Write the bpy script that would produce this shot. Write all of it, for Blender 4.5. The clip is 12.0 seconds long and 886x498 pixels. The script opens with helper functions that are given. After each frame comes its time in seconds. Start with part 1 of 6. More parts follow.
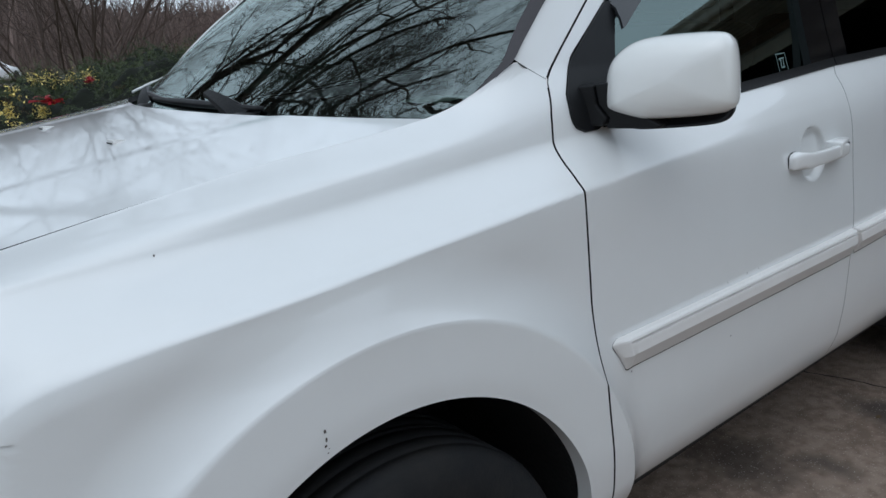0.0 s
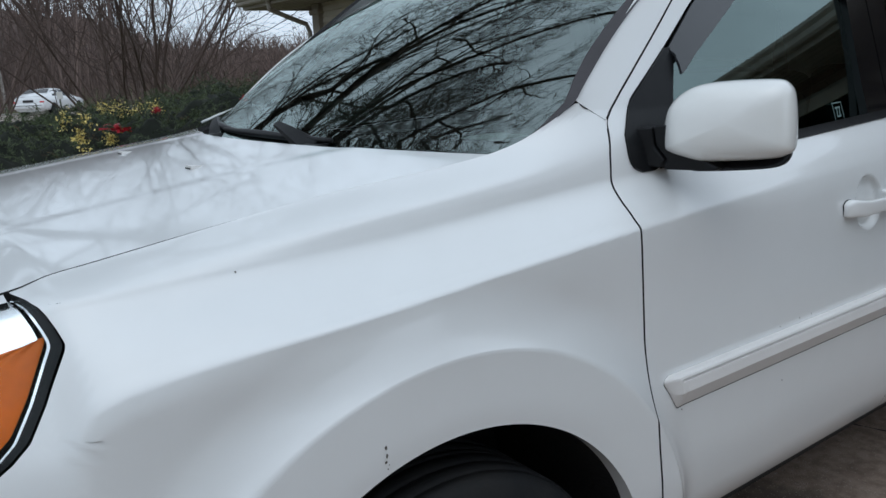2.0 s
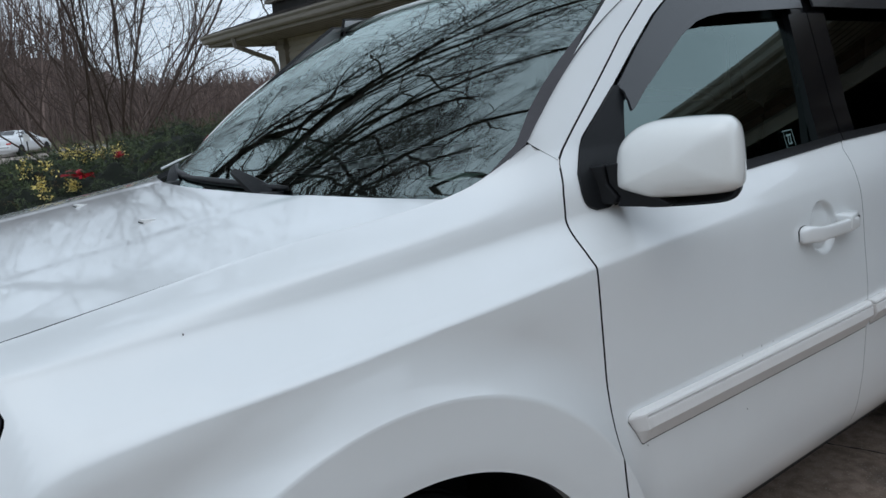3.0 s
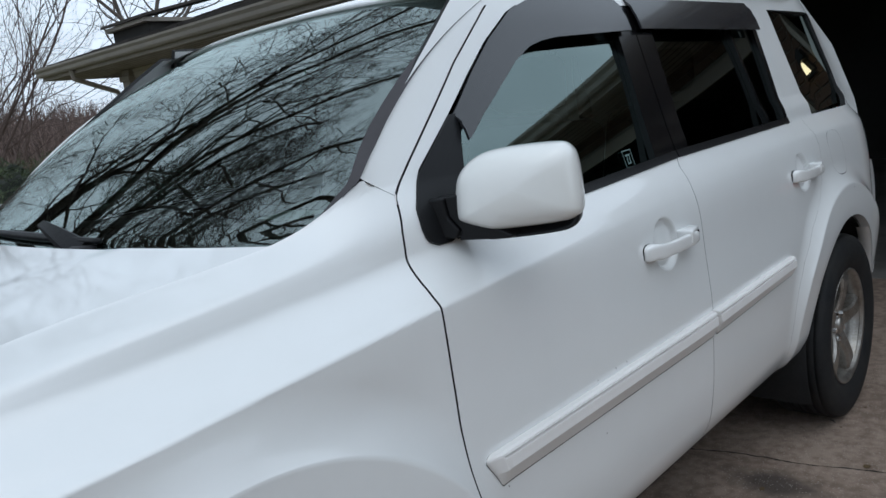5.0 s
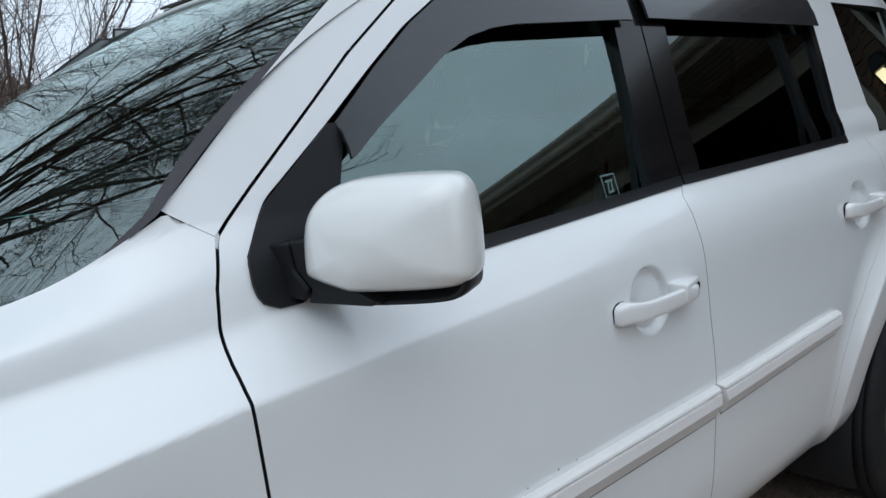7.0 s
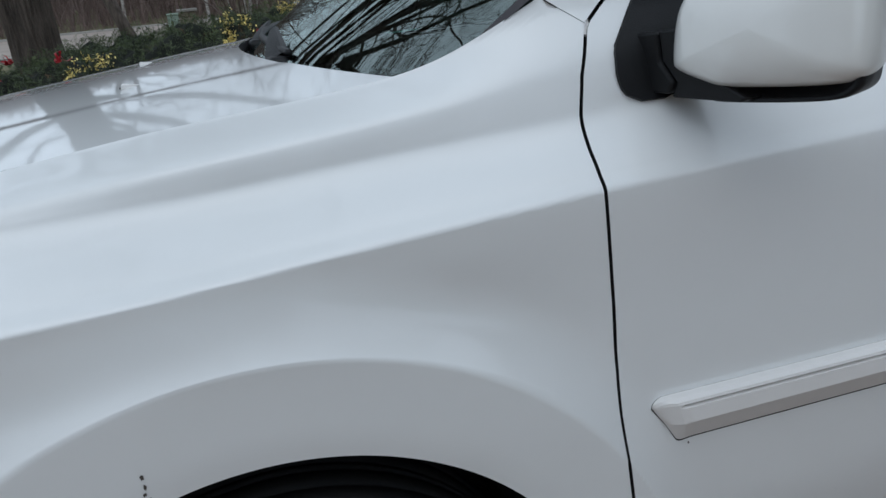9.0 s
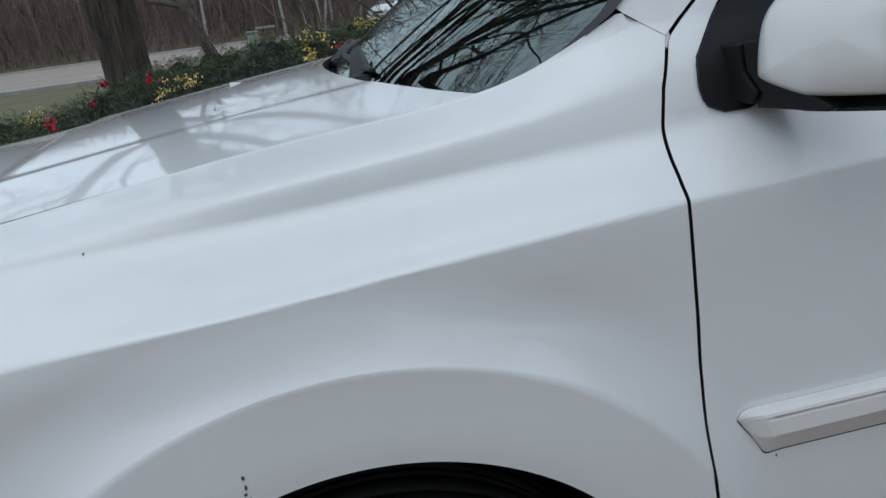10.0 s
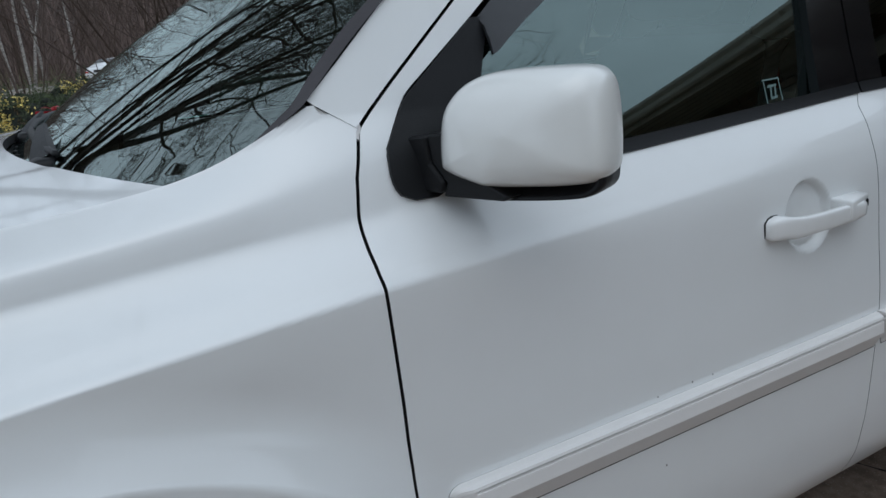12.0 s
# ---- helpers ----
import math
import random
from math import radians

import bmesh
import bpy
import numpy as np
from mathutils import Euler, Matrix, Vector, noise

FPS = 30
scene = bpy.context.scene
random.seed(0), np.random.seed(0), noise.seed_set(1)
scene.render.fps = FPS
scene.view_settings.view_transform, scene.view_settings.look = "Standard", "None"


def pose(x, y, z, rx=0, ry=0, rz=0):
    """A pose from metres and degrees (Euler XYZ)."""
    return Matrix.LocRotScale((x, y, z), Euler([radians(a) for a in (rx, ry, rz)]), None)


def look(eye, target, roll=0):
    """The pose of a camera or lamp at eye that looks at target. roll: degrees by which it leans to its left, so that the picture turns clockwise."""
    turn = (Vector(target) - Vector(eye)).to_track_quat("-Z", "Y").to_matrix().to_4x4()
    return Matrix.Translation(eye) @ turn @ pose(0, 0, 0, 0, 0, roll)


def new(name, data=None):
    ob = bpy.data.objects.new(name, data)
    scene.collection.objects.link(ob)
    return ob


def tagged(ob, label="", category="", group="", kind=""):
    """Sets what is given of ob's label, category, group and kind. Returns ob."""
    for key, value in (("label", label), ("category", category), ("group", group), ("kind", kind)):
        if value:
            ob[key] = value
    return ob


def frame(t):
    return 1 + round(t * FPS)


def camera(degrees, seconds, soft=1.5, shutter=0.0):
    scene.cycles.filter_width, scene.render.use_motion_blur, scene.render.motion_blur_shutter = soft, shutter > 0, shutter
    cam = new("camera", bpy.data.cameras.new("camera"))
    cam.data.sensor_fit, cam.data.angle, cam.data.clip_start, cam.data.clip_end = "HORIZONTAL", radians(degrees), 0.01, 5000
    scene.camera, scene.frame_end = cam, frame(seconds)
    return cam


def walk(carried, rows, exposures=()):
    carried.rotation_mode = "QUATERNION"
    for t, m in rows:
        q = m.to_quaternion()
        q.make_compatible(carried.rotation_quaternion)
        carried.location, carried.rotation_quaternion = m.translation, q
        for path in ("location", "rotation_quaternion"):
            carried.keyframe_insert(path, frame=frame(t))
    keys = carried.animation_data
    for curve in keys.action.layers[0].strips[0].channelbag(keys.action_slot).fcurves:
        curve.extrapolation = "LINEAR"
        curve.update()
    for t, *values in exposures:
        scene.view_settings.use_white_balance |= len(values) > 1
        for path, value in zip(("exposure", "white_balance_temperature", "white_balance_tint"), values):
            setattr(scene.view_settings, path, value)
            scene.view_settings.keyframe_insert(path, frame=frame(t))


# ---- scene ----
KELVIN, TINT = 5850, 7
cam = camera(59.6, 12.0)
# seconds, the eye, a point that it looks at, the roll in degrees
PATH = [
    (0, (-0.574, -1.849, 1.391), (0.621, -0.344, 0.837), -4.3),
    (0.5, (-0.556, -1.869, 1.397), (0.677, -0.358, 0.953), -4.6),
    (1, (-0.555, -1.887, 1.414), (0.713, -0.391, 1.019), -4.1),
    (1.5, (-0.61, -1.884, 1.397), (0.616, -0.355, 0.995), -2.6),
    (2, (-0.634, -1.87, 1.39), (0.499, -0.284, 0.94), -2.8),
    (2.5, (-0.615, -1.884, 1.412), (0.52, -0.295, 0.982), -4.0),
    (3, (-0.594, -1.883, 1.421), (0.598, -0.325, 1.034), -4.7),
    (3.5, (-0.569, -1.881, 1.425), (0.7, -0.379, 1.059), -5.9),
    (3.7, (-0.557, -1.886, 1.43), (0.742, -0.408, 1.072), -6.2),
    (5.3, (-0.426, -1.83, 1.433), (1.029, -0.513, 1.048), -7.0),
    (5.5, (-0.378, -1.787, 1.424), (1.086, -0.487, 1.016), -7.4),
    (6, (-0.222, -1.7, 1.435), (1.317, -0.497, 1.008), -8.5),
    (6.5, (-0.032, -1.731, 1.428), (1.466, -0.463, 1.041), -6.9),
    (6.7, (0.048, -1.764, 1.433), (1.473, -0.406, 1.079), -5.9),
    (8.3, (0.075, -1.792, 1.362), (0.905, -0.062, 0.798), -3.9),
    (8.5, (0.056, -1.786, 1.355), (0.776, -0.022, 0.746), -4.5),
    (9, (0.024, -1.784, 1.356), (0.527, 0.034, 0.692), -5.4),
    (9.5, (0.008, -1.805, 1.367), (0.387, 0.049, 0.718), -6.6),
    (10, (0.005, -1.804, 1.37), (0.332, 0.068, 0.748), -7.5),
    (10.5, (0.005, -1.8, 1.375), (0.397, 0.069, 0.779), -7.6),
    (11, (0.023, -1.787, 1.387), (0.61, 0.041, 0.826), -6.9),
    (11.5, (0.046, -1.798, 1.388), (0.847, -0.051, 0.835), -6.0),
    (12, (0.073, -1.797, 1.398), (1.03, -0.126, 0.857), -4.8),
]
walk(cam, [(t, look(eye, target, roll)) for t, eye, target, roll in PATH], exposures=[(t, ev, KELVIN, TINT) for t, ev in ((0.0, -0.42), (2.5, -0.46), (3.7, -0.42), (5.5, -0.26), (6.5, -0.14), (8.3, -0.61), (12.0, -0.60))])

# ---- daylight: an overcast winter afternoon ----
world = bpy.data.worlds.new("overcast_sky")
scene.world = world
world.use_nodes = True
wn, wl = world.node_tree.nodes, world.node_tree.links
sky = wn.new("ShaderNodeTexSky")
sky.sky_type = "NISHITA"
sky.sun_disc = False
SUN_EL, SUN_ROT = radians(65), radians(200)
sky.sun_elevation, sky.sun_rotation = SUN_EL, SUN_ROT
sky.air_density, sky.dust_density, sky.ozone_density = 1.0, 6.0, 1.0
grey = wn.new("ShaderNodeHueSaturation")
grey.inputs["Saturation"].default_value = 0.34
wl.new(sky.outputs[0], grey.inputs["Color"])
cloud = wn.new("ShaderNodeMix")
cloud.data_type = "RGBA"
cloud.inputs[0].default_value = 0.86
cloud.inputs[7].default_value = (8.3, 8.9, 9.5, 1)
wl.new(grey.outputs[0], cloud.inputs[6])
# drifting cloud: slight unevenness over the whole sky
wco, wnoise, wrange, wmul = wn.new("ShaderNodeTexCoord"), wn.new("ShaderNodeTexNoise"), wn.new("ShaderNodeMapRange"), wn.new("ShaderNodeVectorMath")
wnoise.inputs["Scale"].default_value, wnoise.inputs["Detail"].default_value = 4.0, 6
wrange.inputs[1].default_value, wrange.inputs[2].default_value = 0.3, 0.7
wrange.inputs[3].default_value, wrange.inputs[4].default_value = 0.84, 1.14
wmul.operation = "MULTIPLY"
wl.new(wco.outputs["Generated"], wnoise.inputs[0])
wl.new(wnoise.outputs[0], wrange.inputs[0])
wl.new(cloud.outputs[2], wmul.inputs[0])
wl.new(wrange.outputs[0], wmul.inputs[1])
wl.new(wmul.outputs[0], wn["Background"].inputs[0])
wn["Background"].inputs[1].default_value = 0.15
sun_data = bpy.data.lights.new("sun", "SUN")
sun_data.energy, sun_data.angle, sun_data.color = 0.5, radians(60), (1.0, 0.97, 0.93)
sun = new("sun", sun_data)
sun.matrix_world = look((math.sin(SUN_ROT) * 13.3, math.cos(SUN_ROT) * 13.3, 28.5), (0, 0, 0))


# ---- materials ----
def material(name, colour, rough=0.5, metal=0.0, vary=0.0, scale=8.0, bump=0.0, bump_scale=60.0, coat=0.0, second=None, spec=0.5,
             stretch=(1, 1, 1), fine=0.0, island=0.0):
    """A procedural surface: colour varied at two scales between colour and second, with fine relief."""
    m = bpy.data.materials.new(name)
    m.use_nodes = True
    n, l = m.node_tree.nodes, m.node_tree.links
    b = n["Principled BSDF"]
    b.inputs["Base Color"].default_value = (*colour, 1)
    b.inputs["Roughness"].default_value = rough
    b.inputs["Metallic"].default_value = metal
    b.inputs["Specular IOR Level"].default_value = spec
    b.inputs["Coat Weight"].default_value = coat
    b.inputs["Coat Roughness"].default_value = 0.055
    co = n.new("ShaderNodeTexCoord")
    mp = n.new("ShaderNodeMapping")
    mp.inputs["Scale"].default_value = stretch
    l.new(co.outputs["Object"], mp.inputs[0])
    if vary or second:
        n1 = n.new("ShaderNodeTexNoise")
        n1.inputs["Scale"].default_value, n1.inputs["Detail"].default_value = scale, 4
        n2 = n.new("ShaderNodeTexNoise")
        n2.inputs["Scale"].default_value, n2.inputs["Detail"].default_value = scale * 9, 3
        l.new(mp.outputs[0], n1.inputs[0])
        l.new(mp.outputs[0], n2.inputs[0])
        add = n.new("ShaderNodeMath")
        add.operation = "MULTIPLY_ADD"
        l.new(n2.outputs[0], add.inputs[0])
        add.inputs[1].default_value = 0.35 + fine
        l.new(n1.outputs[0], add.inputs[2])
        ramp = n.new("ShaderNodeMapRange")
        mid_ = 0.5 + 0.5 * (0.35 + fine)
        ramp.inputs[1].default_value, ramp.inputs[2].default_value = mid_ - 0.21, mid_ + 0.21
        l.new(add.outputs[0], ramp.inputs[0])
        mix = n.new("ShaderNodeMix")
        mix.data_type = "RGBA"
        s = second or tuple(c * (1 - vary) for c in colour)
        mix.inputs[6].default_value, mix.inputs[7].default_value = (*colour, 1), (*s, 1)
        l.new(ramp.outputs[0], mix.inputs[0])
        out = mix.outputs[2]
        if island:
            geo = n.new("ShaderNodeNewGeometry")
            hsv = n.new("ShaderNodeHueSaturation")
            mr = n.new("ShaderNodeMapRange")
            mr.inputs[3].default_value, mr.inputs[4].default_value = 1 - island, 1 + island
            l.new(geo.outputs["Random Per Island"], mr.inputs[0])
            l.new(mr.outputs[0], hsv.inputs["Value"])
            l.new(out, hsv.inputs["Color"])
            out = hsv.outputs[0]
        l.new(out, b.inputs["Base Color"])
    if bump:
        n3 = n.new("ShaderNodeTexNoise")
        n3.inputs["Scale"].default_value, n3.inputs["Detail"].default_value = bump_scale, 5
        l.new(mp.outputs[0], n3.inputs[0])
        bp = n.new("ShaderNodeBump")
        bp.inputs["Strength"].default_value, bp.inputs["Distance"].default_value = bump, 0.01
        l.new(n3.outputs[0], bp.inputs["Height"])
        l.new(bp.outputs[0], b.inputs["Normal"])
    return m


def glass(name, tint, ior=2.0, sheen=(0.86, 0.99, 0.96)):
    """A thin pane: tinted clear film with a Fresnel gloss."""
    m = bpy.data.materials.new(name)
    m.use_nodes = True
    n, l = m.node_tree.nodes, m.node_tree.links
    n.remove(n["Principled BSDF"])
    clear, gloss, mix, fr = n.new("ShaderNodeBsdfTransparent"), n.new("ShaderNodeBsdfGlossy"), n.new("ShaderNodeMixShader"), n.new("ShaderNodeFresnel")
    clear.inputs[0].default_value = (*tint, 1)
    gloss.inputs["Roughness"].default_value = 0.012
    gloss.inputs[0].default_value = (*sheen, 1)
    fr.inputs[0].default_value = ior
    l.new(fr.outputs[0], mix.inputs[0])
    l.new(clear.outputs[0], mix.inputs[1])
    l.new(gloss.outputs[0], mix.inputs[2])
    l.new(mix.outputs[0], n["Material Output"].inputs[0])
    return m


def glow(name, colour, strength):
    m = bpy.data.materials.new(name)
    m.use_nodes = True
    b = m.node_tree.nodes["Principled BSDF"]
    b.inputs["Base Color"].default_value = (*colour, 1)
    b.inputs["Emission Color"].default_value = (*colour, 1)
    b.inputs["Emission Strength"].default_value = strength
    return m


PAINT = material("white_paint", (0.79, 0.80, 0.80), rough=0.32, coat=1.0, vary=0.03, scale=1.4, second=(0.76, 0.77, 0.765))
MOULD = material("white_plastic", (0.80, 0.78, 0.76), rough=0.38, vary=0.05, scale=3, bump=0.02, bump_scale=200)
HANDLE = material("handle_paint", (0.80, 0.80, 0.79), rough=0.30, coat=0.8, vary=0.03, scale=6)
MIRROR_PAINT = material("mirror_paint", (0.80, 0.80, 0.775), rough=0.34, coat=1.0, vary=0.03, scale=5)
BLACK = material("black_plastic", (0.010, 0.0105, 0.012), rough=0.40, vary=0.3, scale=14, bump=0.08, bump_scale=500, spec=0.22)
POST = material("gloss_black_film", (0.008, 0.008, 0.009), rough=0.14, vary=0.3, scale=5, spec=0.35)
TRIM = material("faded_rubber_trim", (0.050, 0.045, 0.050), rough=0.60, vary=0.25, scale=8, bump=0.05, bump_scale=300)
BOWL = material("satin_chrome", (0.88, 0.89, 0.90), rough=0.22, metal=1.0)
VISOR = material("smoked_acrylic", (0.030, 0.031, 0.035), rough=0.22, coat=0.4, vary=0.25, scale=4)
RUBBER = material("tyre_rubber", (0.012, 0.013, 0.015), rough=0.70, vary=0.4, scale=9, bump=0.12, bump_scale=220, second=(0.022, 0.0215, 0.021), spec=0.2)
ALLOY = material("brushed_alloy", (0.46, 0.445, 0.42), rough=0.34, metal=0.85, vary=0.35, scale=14, second=(0.20, 0.18, 0.155), bump=0.05, bump_scale=300)
STEEL = material("dark_steel", (0.10, 0.095, 0.09), rough=0.6, metal=0.6, vary=0.4, scale=20)
CHROME = material("chrome", (0.80, 0.82, 0.84), rough=0.08, metal=1.0)
# black liner plastic; also colours panel edges as the shade in their gaps
LINER_SHADE = material("liner_and_seam_shade", (0.012, 0.012, 0.013), rough=0.85, vary=0.3, scale=12, bump=0.3, bump_scale=90)
AMBER = material("amber_lens", (0.82, 0.19, 0.010), rough=0.3, spec=0.2, coat=0.0, vary=0.3, scale=9)
RED = material("red_lens", (0.55, 0.02, 0.02), rough=0.15, coat=1.0)
CABIN = material("grey_trim", (0.035, 0.036, 0.036), rough=0.8, vary=0.3, scale=12, bump=0.1, bump_scale=200)
CLOTH = material("grey_cloth", (0.10, 0.098, 0.092), rough=0.95, vary=0.3, scale=20, bump=0.2, bump_scale=400)
SCREEN = glass("windscreen_glass", (0.62, 0.74, 0.69), ior=2.8)
SIDE = glass("side_glass", (0.38, 0.52, 0.49), ior=2.6, sheen=(0.78, 0.97, 0.94))
PRIVACY = glass("privacy_glass", (0.055, 0.06, 0.06), ior=1.65)
LENS = glass("lamp_lens", (0.97, 0.98, 0.98), ior=1.2)
FRIT = material("black_frit", (0.030, 0.028, 0.030), rough=0.18, vary=0.2, scale=6)
CHIP = material("paint_chip", (0.10, 0.085, 0.075), rough=0.8, vary=0.5, scale=60)
DECAL = material("decal", (0.13, 0.20, 0.19), rough=0.6, vary=0.2, scale=60)


def stained_concrete():
    """Brown-grey slab: broad discolouring, speckled aggregate and a few soaked-in oil stains."""
    m = material("stained_concrete", (0.315, 0.240, 0.188), rough=0.88, scale=2.6, second=(0.185, 0.133, 0.100), bump=0.7, bump_scale=170, fine=0.9)
    n, l = m.node_tree.nodes, m.node_tree.links
    b = n["Principled BSDF"]
    out = b.inputs["Base Color"].links[0].from_socket
    co = n.new("ShaderNodeTexCoord")
    wob = n.new("ShaderNodeTexNoise")
    wob.inputs["Scale"].default_value, wob.inputs["Detail"].default_value = 9, 5
    l.new(co.outputs["Object"], wob.inputs[0])
    for (sx, sy, sr, depth) in STAINS:
        off = n.new("ShaderNodeVectorMath")
        off.operation = "SUBTRACT"
        off.inputs[1].default_value = (sx, sy, 0)
        l.new(co.outputs["Object"], off.inputs[0])
        sc = n.new("ShaderNodeVectorMath")
        sc.operation = "MULTIPLY"
        sc.inputs[1].default_value = (1.5, 1.0, 0.0)
        l.new(off.outputs[0], sc.inputs[0])
        ln = n.new("ShaderNodeVectorMath")
        ln.operation = "LENGTH"
        l.new(sc.outputs[0], ln.inputs[0])
        ad = n.new("ShaderNodeMath")
        ad.operation = "MULTIPLY_ADD"
        ad.inputs[1].default_value = sr * 1.3
        l.new(wob.outputs[0], ad.inputs[0])
        l.new(ln.outputs["Value"], ad.inputs[2])
        mr = n.new("ShaderNodeMapRange")
        mr.inputs[1].default_value, mr.inputs[2].default_value = sr * 1.0, sr * 1.9
        mr.inputs[3].default_value, mr.inputs[4].default_value = depth, 0.0
        l.new(ad.outputs[0], mr.inputs[0])
        mx = n.new("ShaderNodeMix")
        mx.data_type = "RGBA"
        mx.inputs[7].default_value = (0.055, 0.043, 0.036, 1)
        l.new(mr.outputs[0], mx.inputs[0])
        l.new(out, mx.inputs[6])
        out = mx.outputs[2]
    grit = n.new("ShaderNodeTexVoronoi")
    grit.inputs["Scale"].default_value = 120
    l.new(co.outputs["Object"], grit.inputs[0])
    gr = n.new("ShaderNodeMapRange")
    gr.inputs[1].default_value, gr.inputs[2].default_value = 0.10, 0.32
    gr.inputs[3].default_value, gr.inputs[4].default_value = 0.85, 0.0
    l.new(grit.outputs["Distance"], gr.inputs[0])
    pick = n.new("ShaderNodeSeparateColor")
    l.new(grit.outputs["Color"], pick.inputs[0])
    few = n.new("ShaderNodeMath")
    few.operation = "GREATER_THAN"
    few.inputs[1].default_value = 0.62
    l.new(pick.outputs[0], few.inputs[0])
    both = n.new("ShaderNodeMath")
    both.operation = "MULTIPLY"
    l.new(gr.outputs[0], both.inputs[0])
    l.new(few.outputs[0], both.inputs[1])
    mx = n.new("ShaderNodeMix")
    mx.data_type = "RGBA"
    mx.inputs[7].default_value = (0.46, 0.41, 0.36, 1)
    l.new(both.outputs[0], mx.inputs[0])
    l.new(out, mx.inputs[6])
    l.new(mx.outputs[2], b.inputs["Base Color"])
    return m


STAINS = ((2.08, -0.92, 0.16, 0.9), (1.47, -0.72, 0.20, 0.75), (1.62, -0.92, 0.10, 0.7), (1.95, -1.30, 0.14, 0.5), (3.3, -1.6, 0.30, 0.35), (2.7, -2.1, 0.35, 0.3))
CONCRETE = stained_concrete()
GARAGE_FLOOR = material("garage_concrete", (0.20, 0.19, 0.175), rough=0.8, scale=1.0, second=(0.10, 0.09, 0.08), bump=0.2, bump_scale=90)
CRACK = material("crack_dark", (0.02, 0.017, 0.014), rough=0.95, vary=0.4, scale=40)
GRASS = material("winter_grass", (0.13, 0.115, 0.055), rough=0.95, scale=0.7, second=(0.085, 0.085, 0.035), bump=0.5, bump_scale=30, fine=0.3)
ASPHALT = material("weathered_road", (0.32, 0.270, 0.230), rough=0.9, scale=0.5, second=(0.24, 0.20, 0.172), bump=0.2, bump_scale=60)
KERB = material("kerb_concrete", (0.36, 0.34, 0.31), rough=0.9, vary=0.25, scale=2)
BARK = material("furrowed_bark", (0.135, 0.108, 0.090), rough=0.95, scale=15, second=(0.040, 0.032, 0.027), bump=1.0, bump_scale=34, stretch=(1, 1, 0.13), fine=0.2)
TWIG = material("grey_twigs", (0.13, 0.108, 0.095), rough=0.95, vary=0.4, scale=3)
SHRUB = material("brown_stems", (0.125, 0.088, 0.074), rough=0.95, vary=0.4, scale=2)
WOODS = material("woodland", (0.215, 0.156, 0.136), rough=1.0, scale=1.2, second=(0.12, 0.086, 0.075), stretch=(1, 1, 0.3), fine=0.2, island=0.35)
FAR_WOODS = material("far_woodland", (0.19, 0.140, 0.125), rough=1.0, scale=0.9, second=(0.12, 0.092, 0.084), stretch=(1, 1, 0.25), fine=0.2)
BIRCH = material("birch_bark", (0.48, 0.45, 0.41), rough=0.9, scale=6, second=(0.16, 0.14, 0.13), stretch=(1, 1, 2.5))
YEW = material("yew_needles", (0.086, 0.112, 0.040), rough=0.65, scale=3, second=(0.026, 0.040, 0.016), island=0.6, fine=0.2)
YEW_DRY = material("browned_needles", (0.10, 0.065, 0.028), rough=0.8, vary=0.4, scale=5, island=0.4)
# near-black: the shade deep inside the hedge, put into the colour
YEW_SHADE = material("hedge_shade", (0.012, 0.016, 0.009), rough=1.0, vary=0.5, scale=9)
RIBBON = material("red_ribbon", (0.45, 0.012, 0.022), rough=0.35, vary=0.4, scale=30)
GOLD = material("gold_tinsel", (0.95, 0.76, 0.24), rough=0.3, metal=0.35, vary=0.3, scale=30)
FASCIA = material("beige_fascia", (0.40, 0.36, 0.31), rough=0.6, vary=0.15, scale=2)
SOFFIT = material("beige_soffit", (0.38, 0.33, 0.28), rough=0.8, vary=0.2, scale=3)
SIDING = material("beige_siding", (0.66, 0.60, 0.51), rough=0.7, vary=0.15, scale=2)
SHINGLE = material("brown_shingle", (0.085, 0.072, 0.062), rough=0.95, scale=3, second=(0.045, 0.04, 0.036), bump=0.5, bump_scale=80, island=0.3)
BRICK = material("brown_brick", (0.135, 0.085, 0.060), rough=0.9, scale=4, second=(0.10, 0.06, 0.045), bump=0.4, bump_scale=70, fine=0.2)
MORTAR = material("mortar", (0.30, 0.28, 0.25), rough=0.95, vary=0.3, scale=9)
# near-black for plain walls: the unlit garage's gloom is put into the colour
SHADED_WALL = material("shaded_wall", (0.045, 0.043, 0.040), rough=0.9, vary=0.3, scale=1.5)
STONE = material("field_stone", (0.34, 0.29, 0.22), rough=0.95, scale=5, second=(0.20, 0.165, 0.13), bump=0.4, bump_scale=40)
GREEN_BOX = material("pale_green_metal", (0.30, 0.38, 0.31), rough=0.6, vary=0.2, scale=4)
DARK_CAR = material("black_car_paint", (0.012, 0.012, 0.014), rough=0.25, coat=1.0, vary=0.2, scale=3)
SILVER_CAR = material("far_white_paint", (0.72, 0.73, 0.74), rough=0.3, coat=1.0, vary=0.05, scale=1)
LAMP_GLASS = glow("lantern_light", (1.0, 0.74, 0.42), 4.5)
SIGN_WHITE = material("sign_face", (0.62, 0.62, 0.60), rough=0.5, vary=0.15, scale=6)


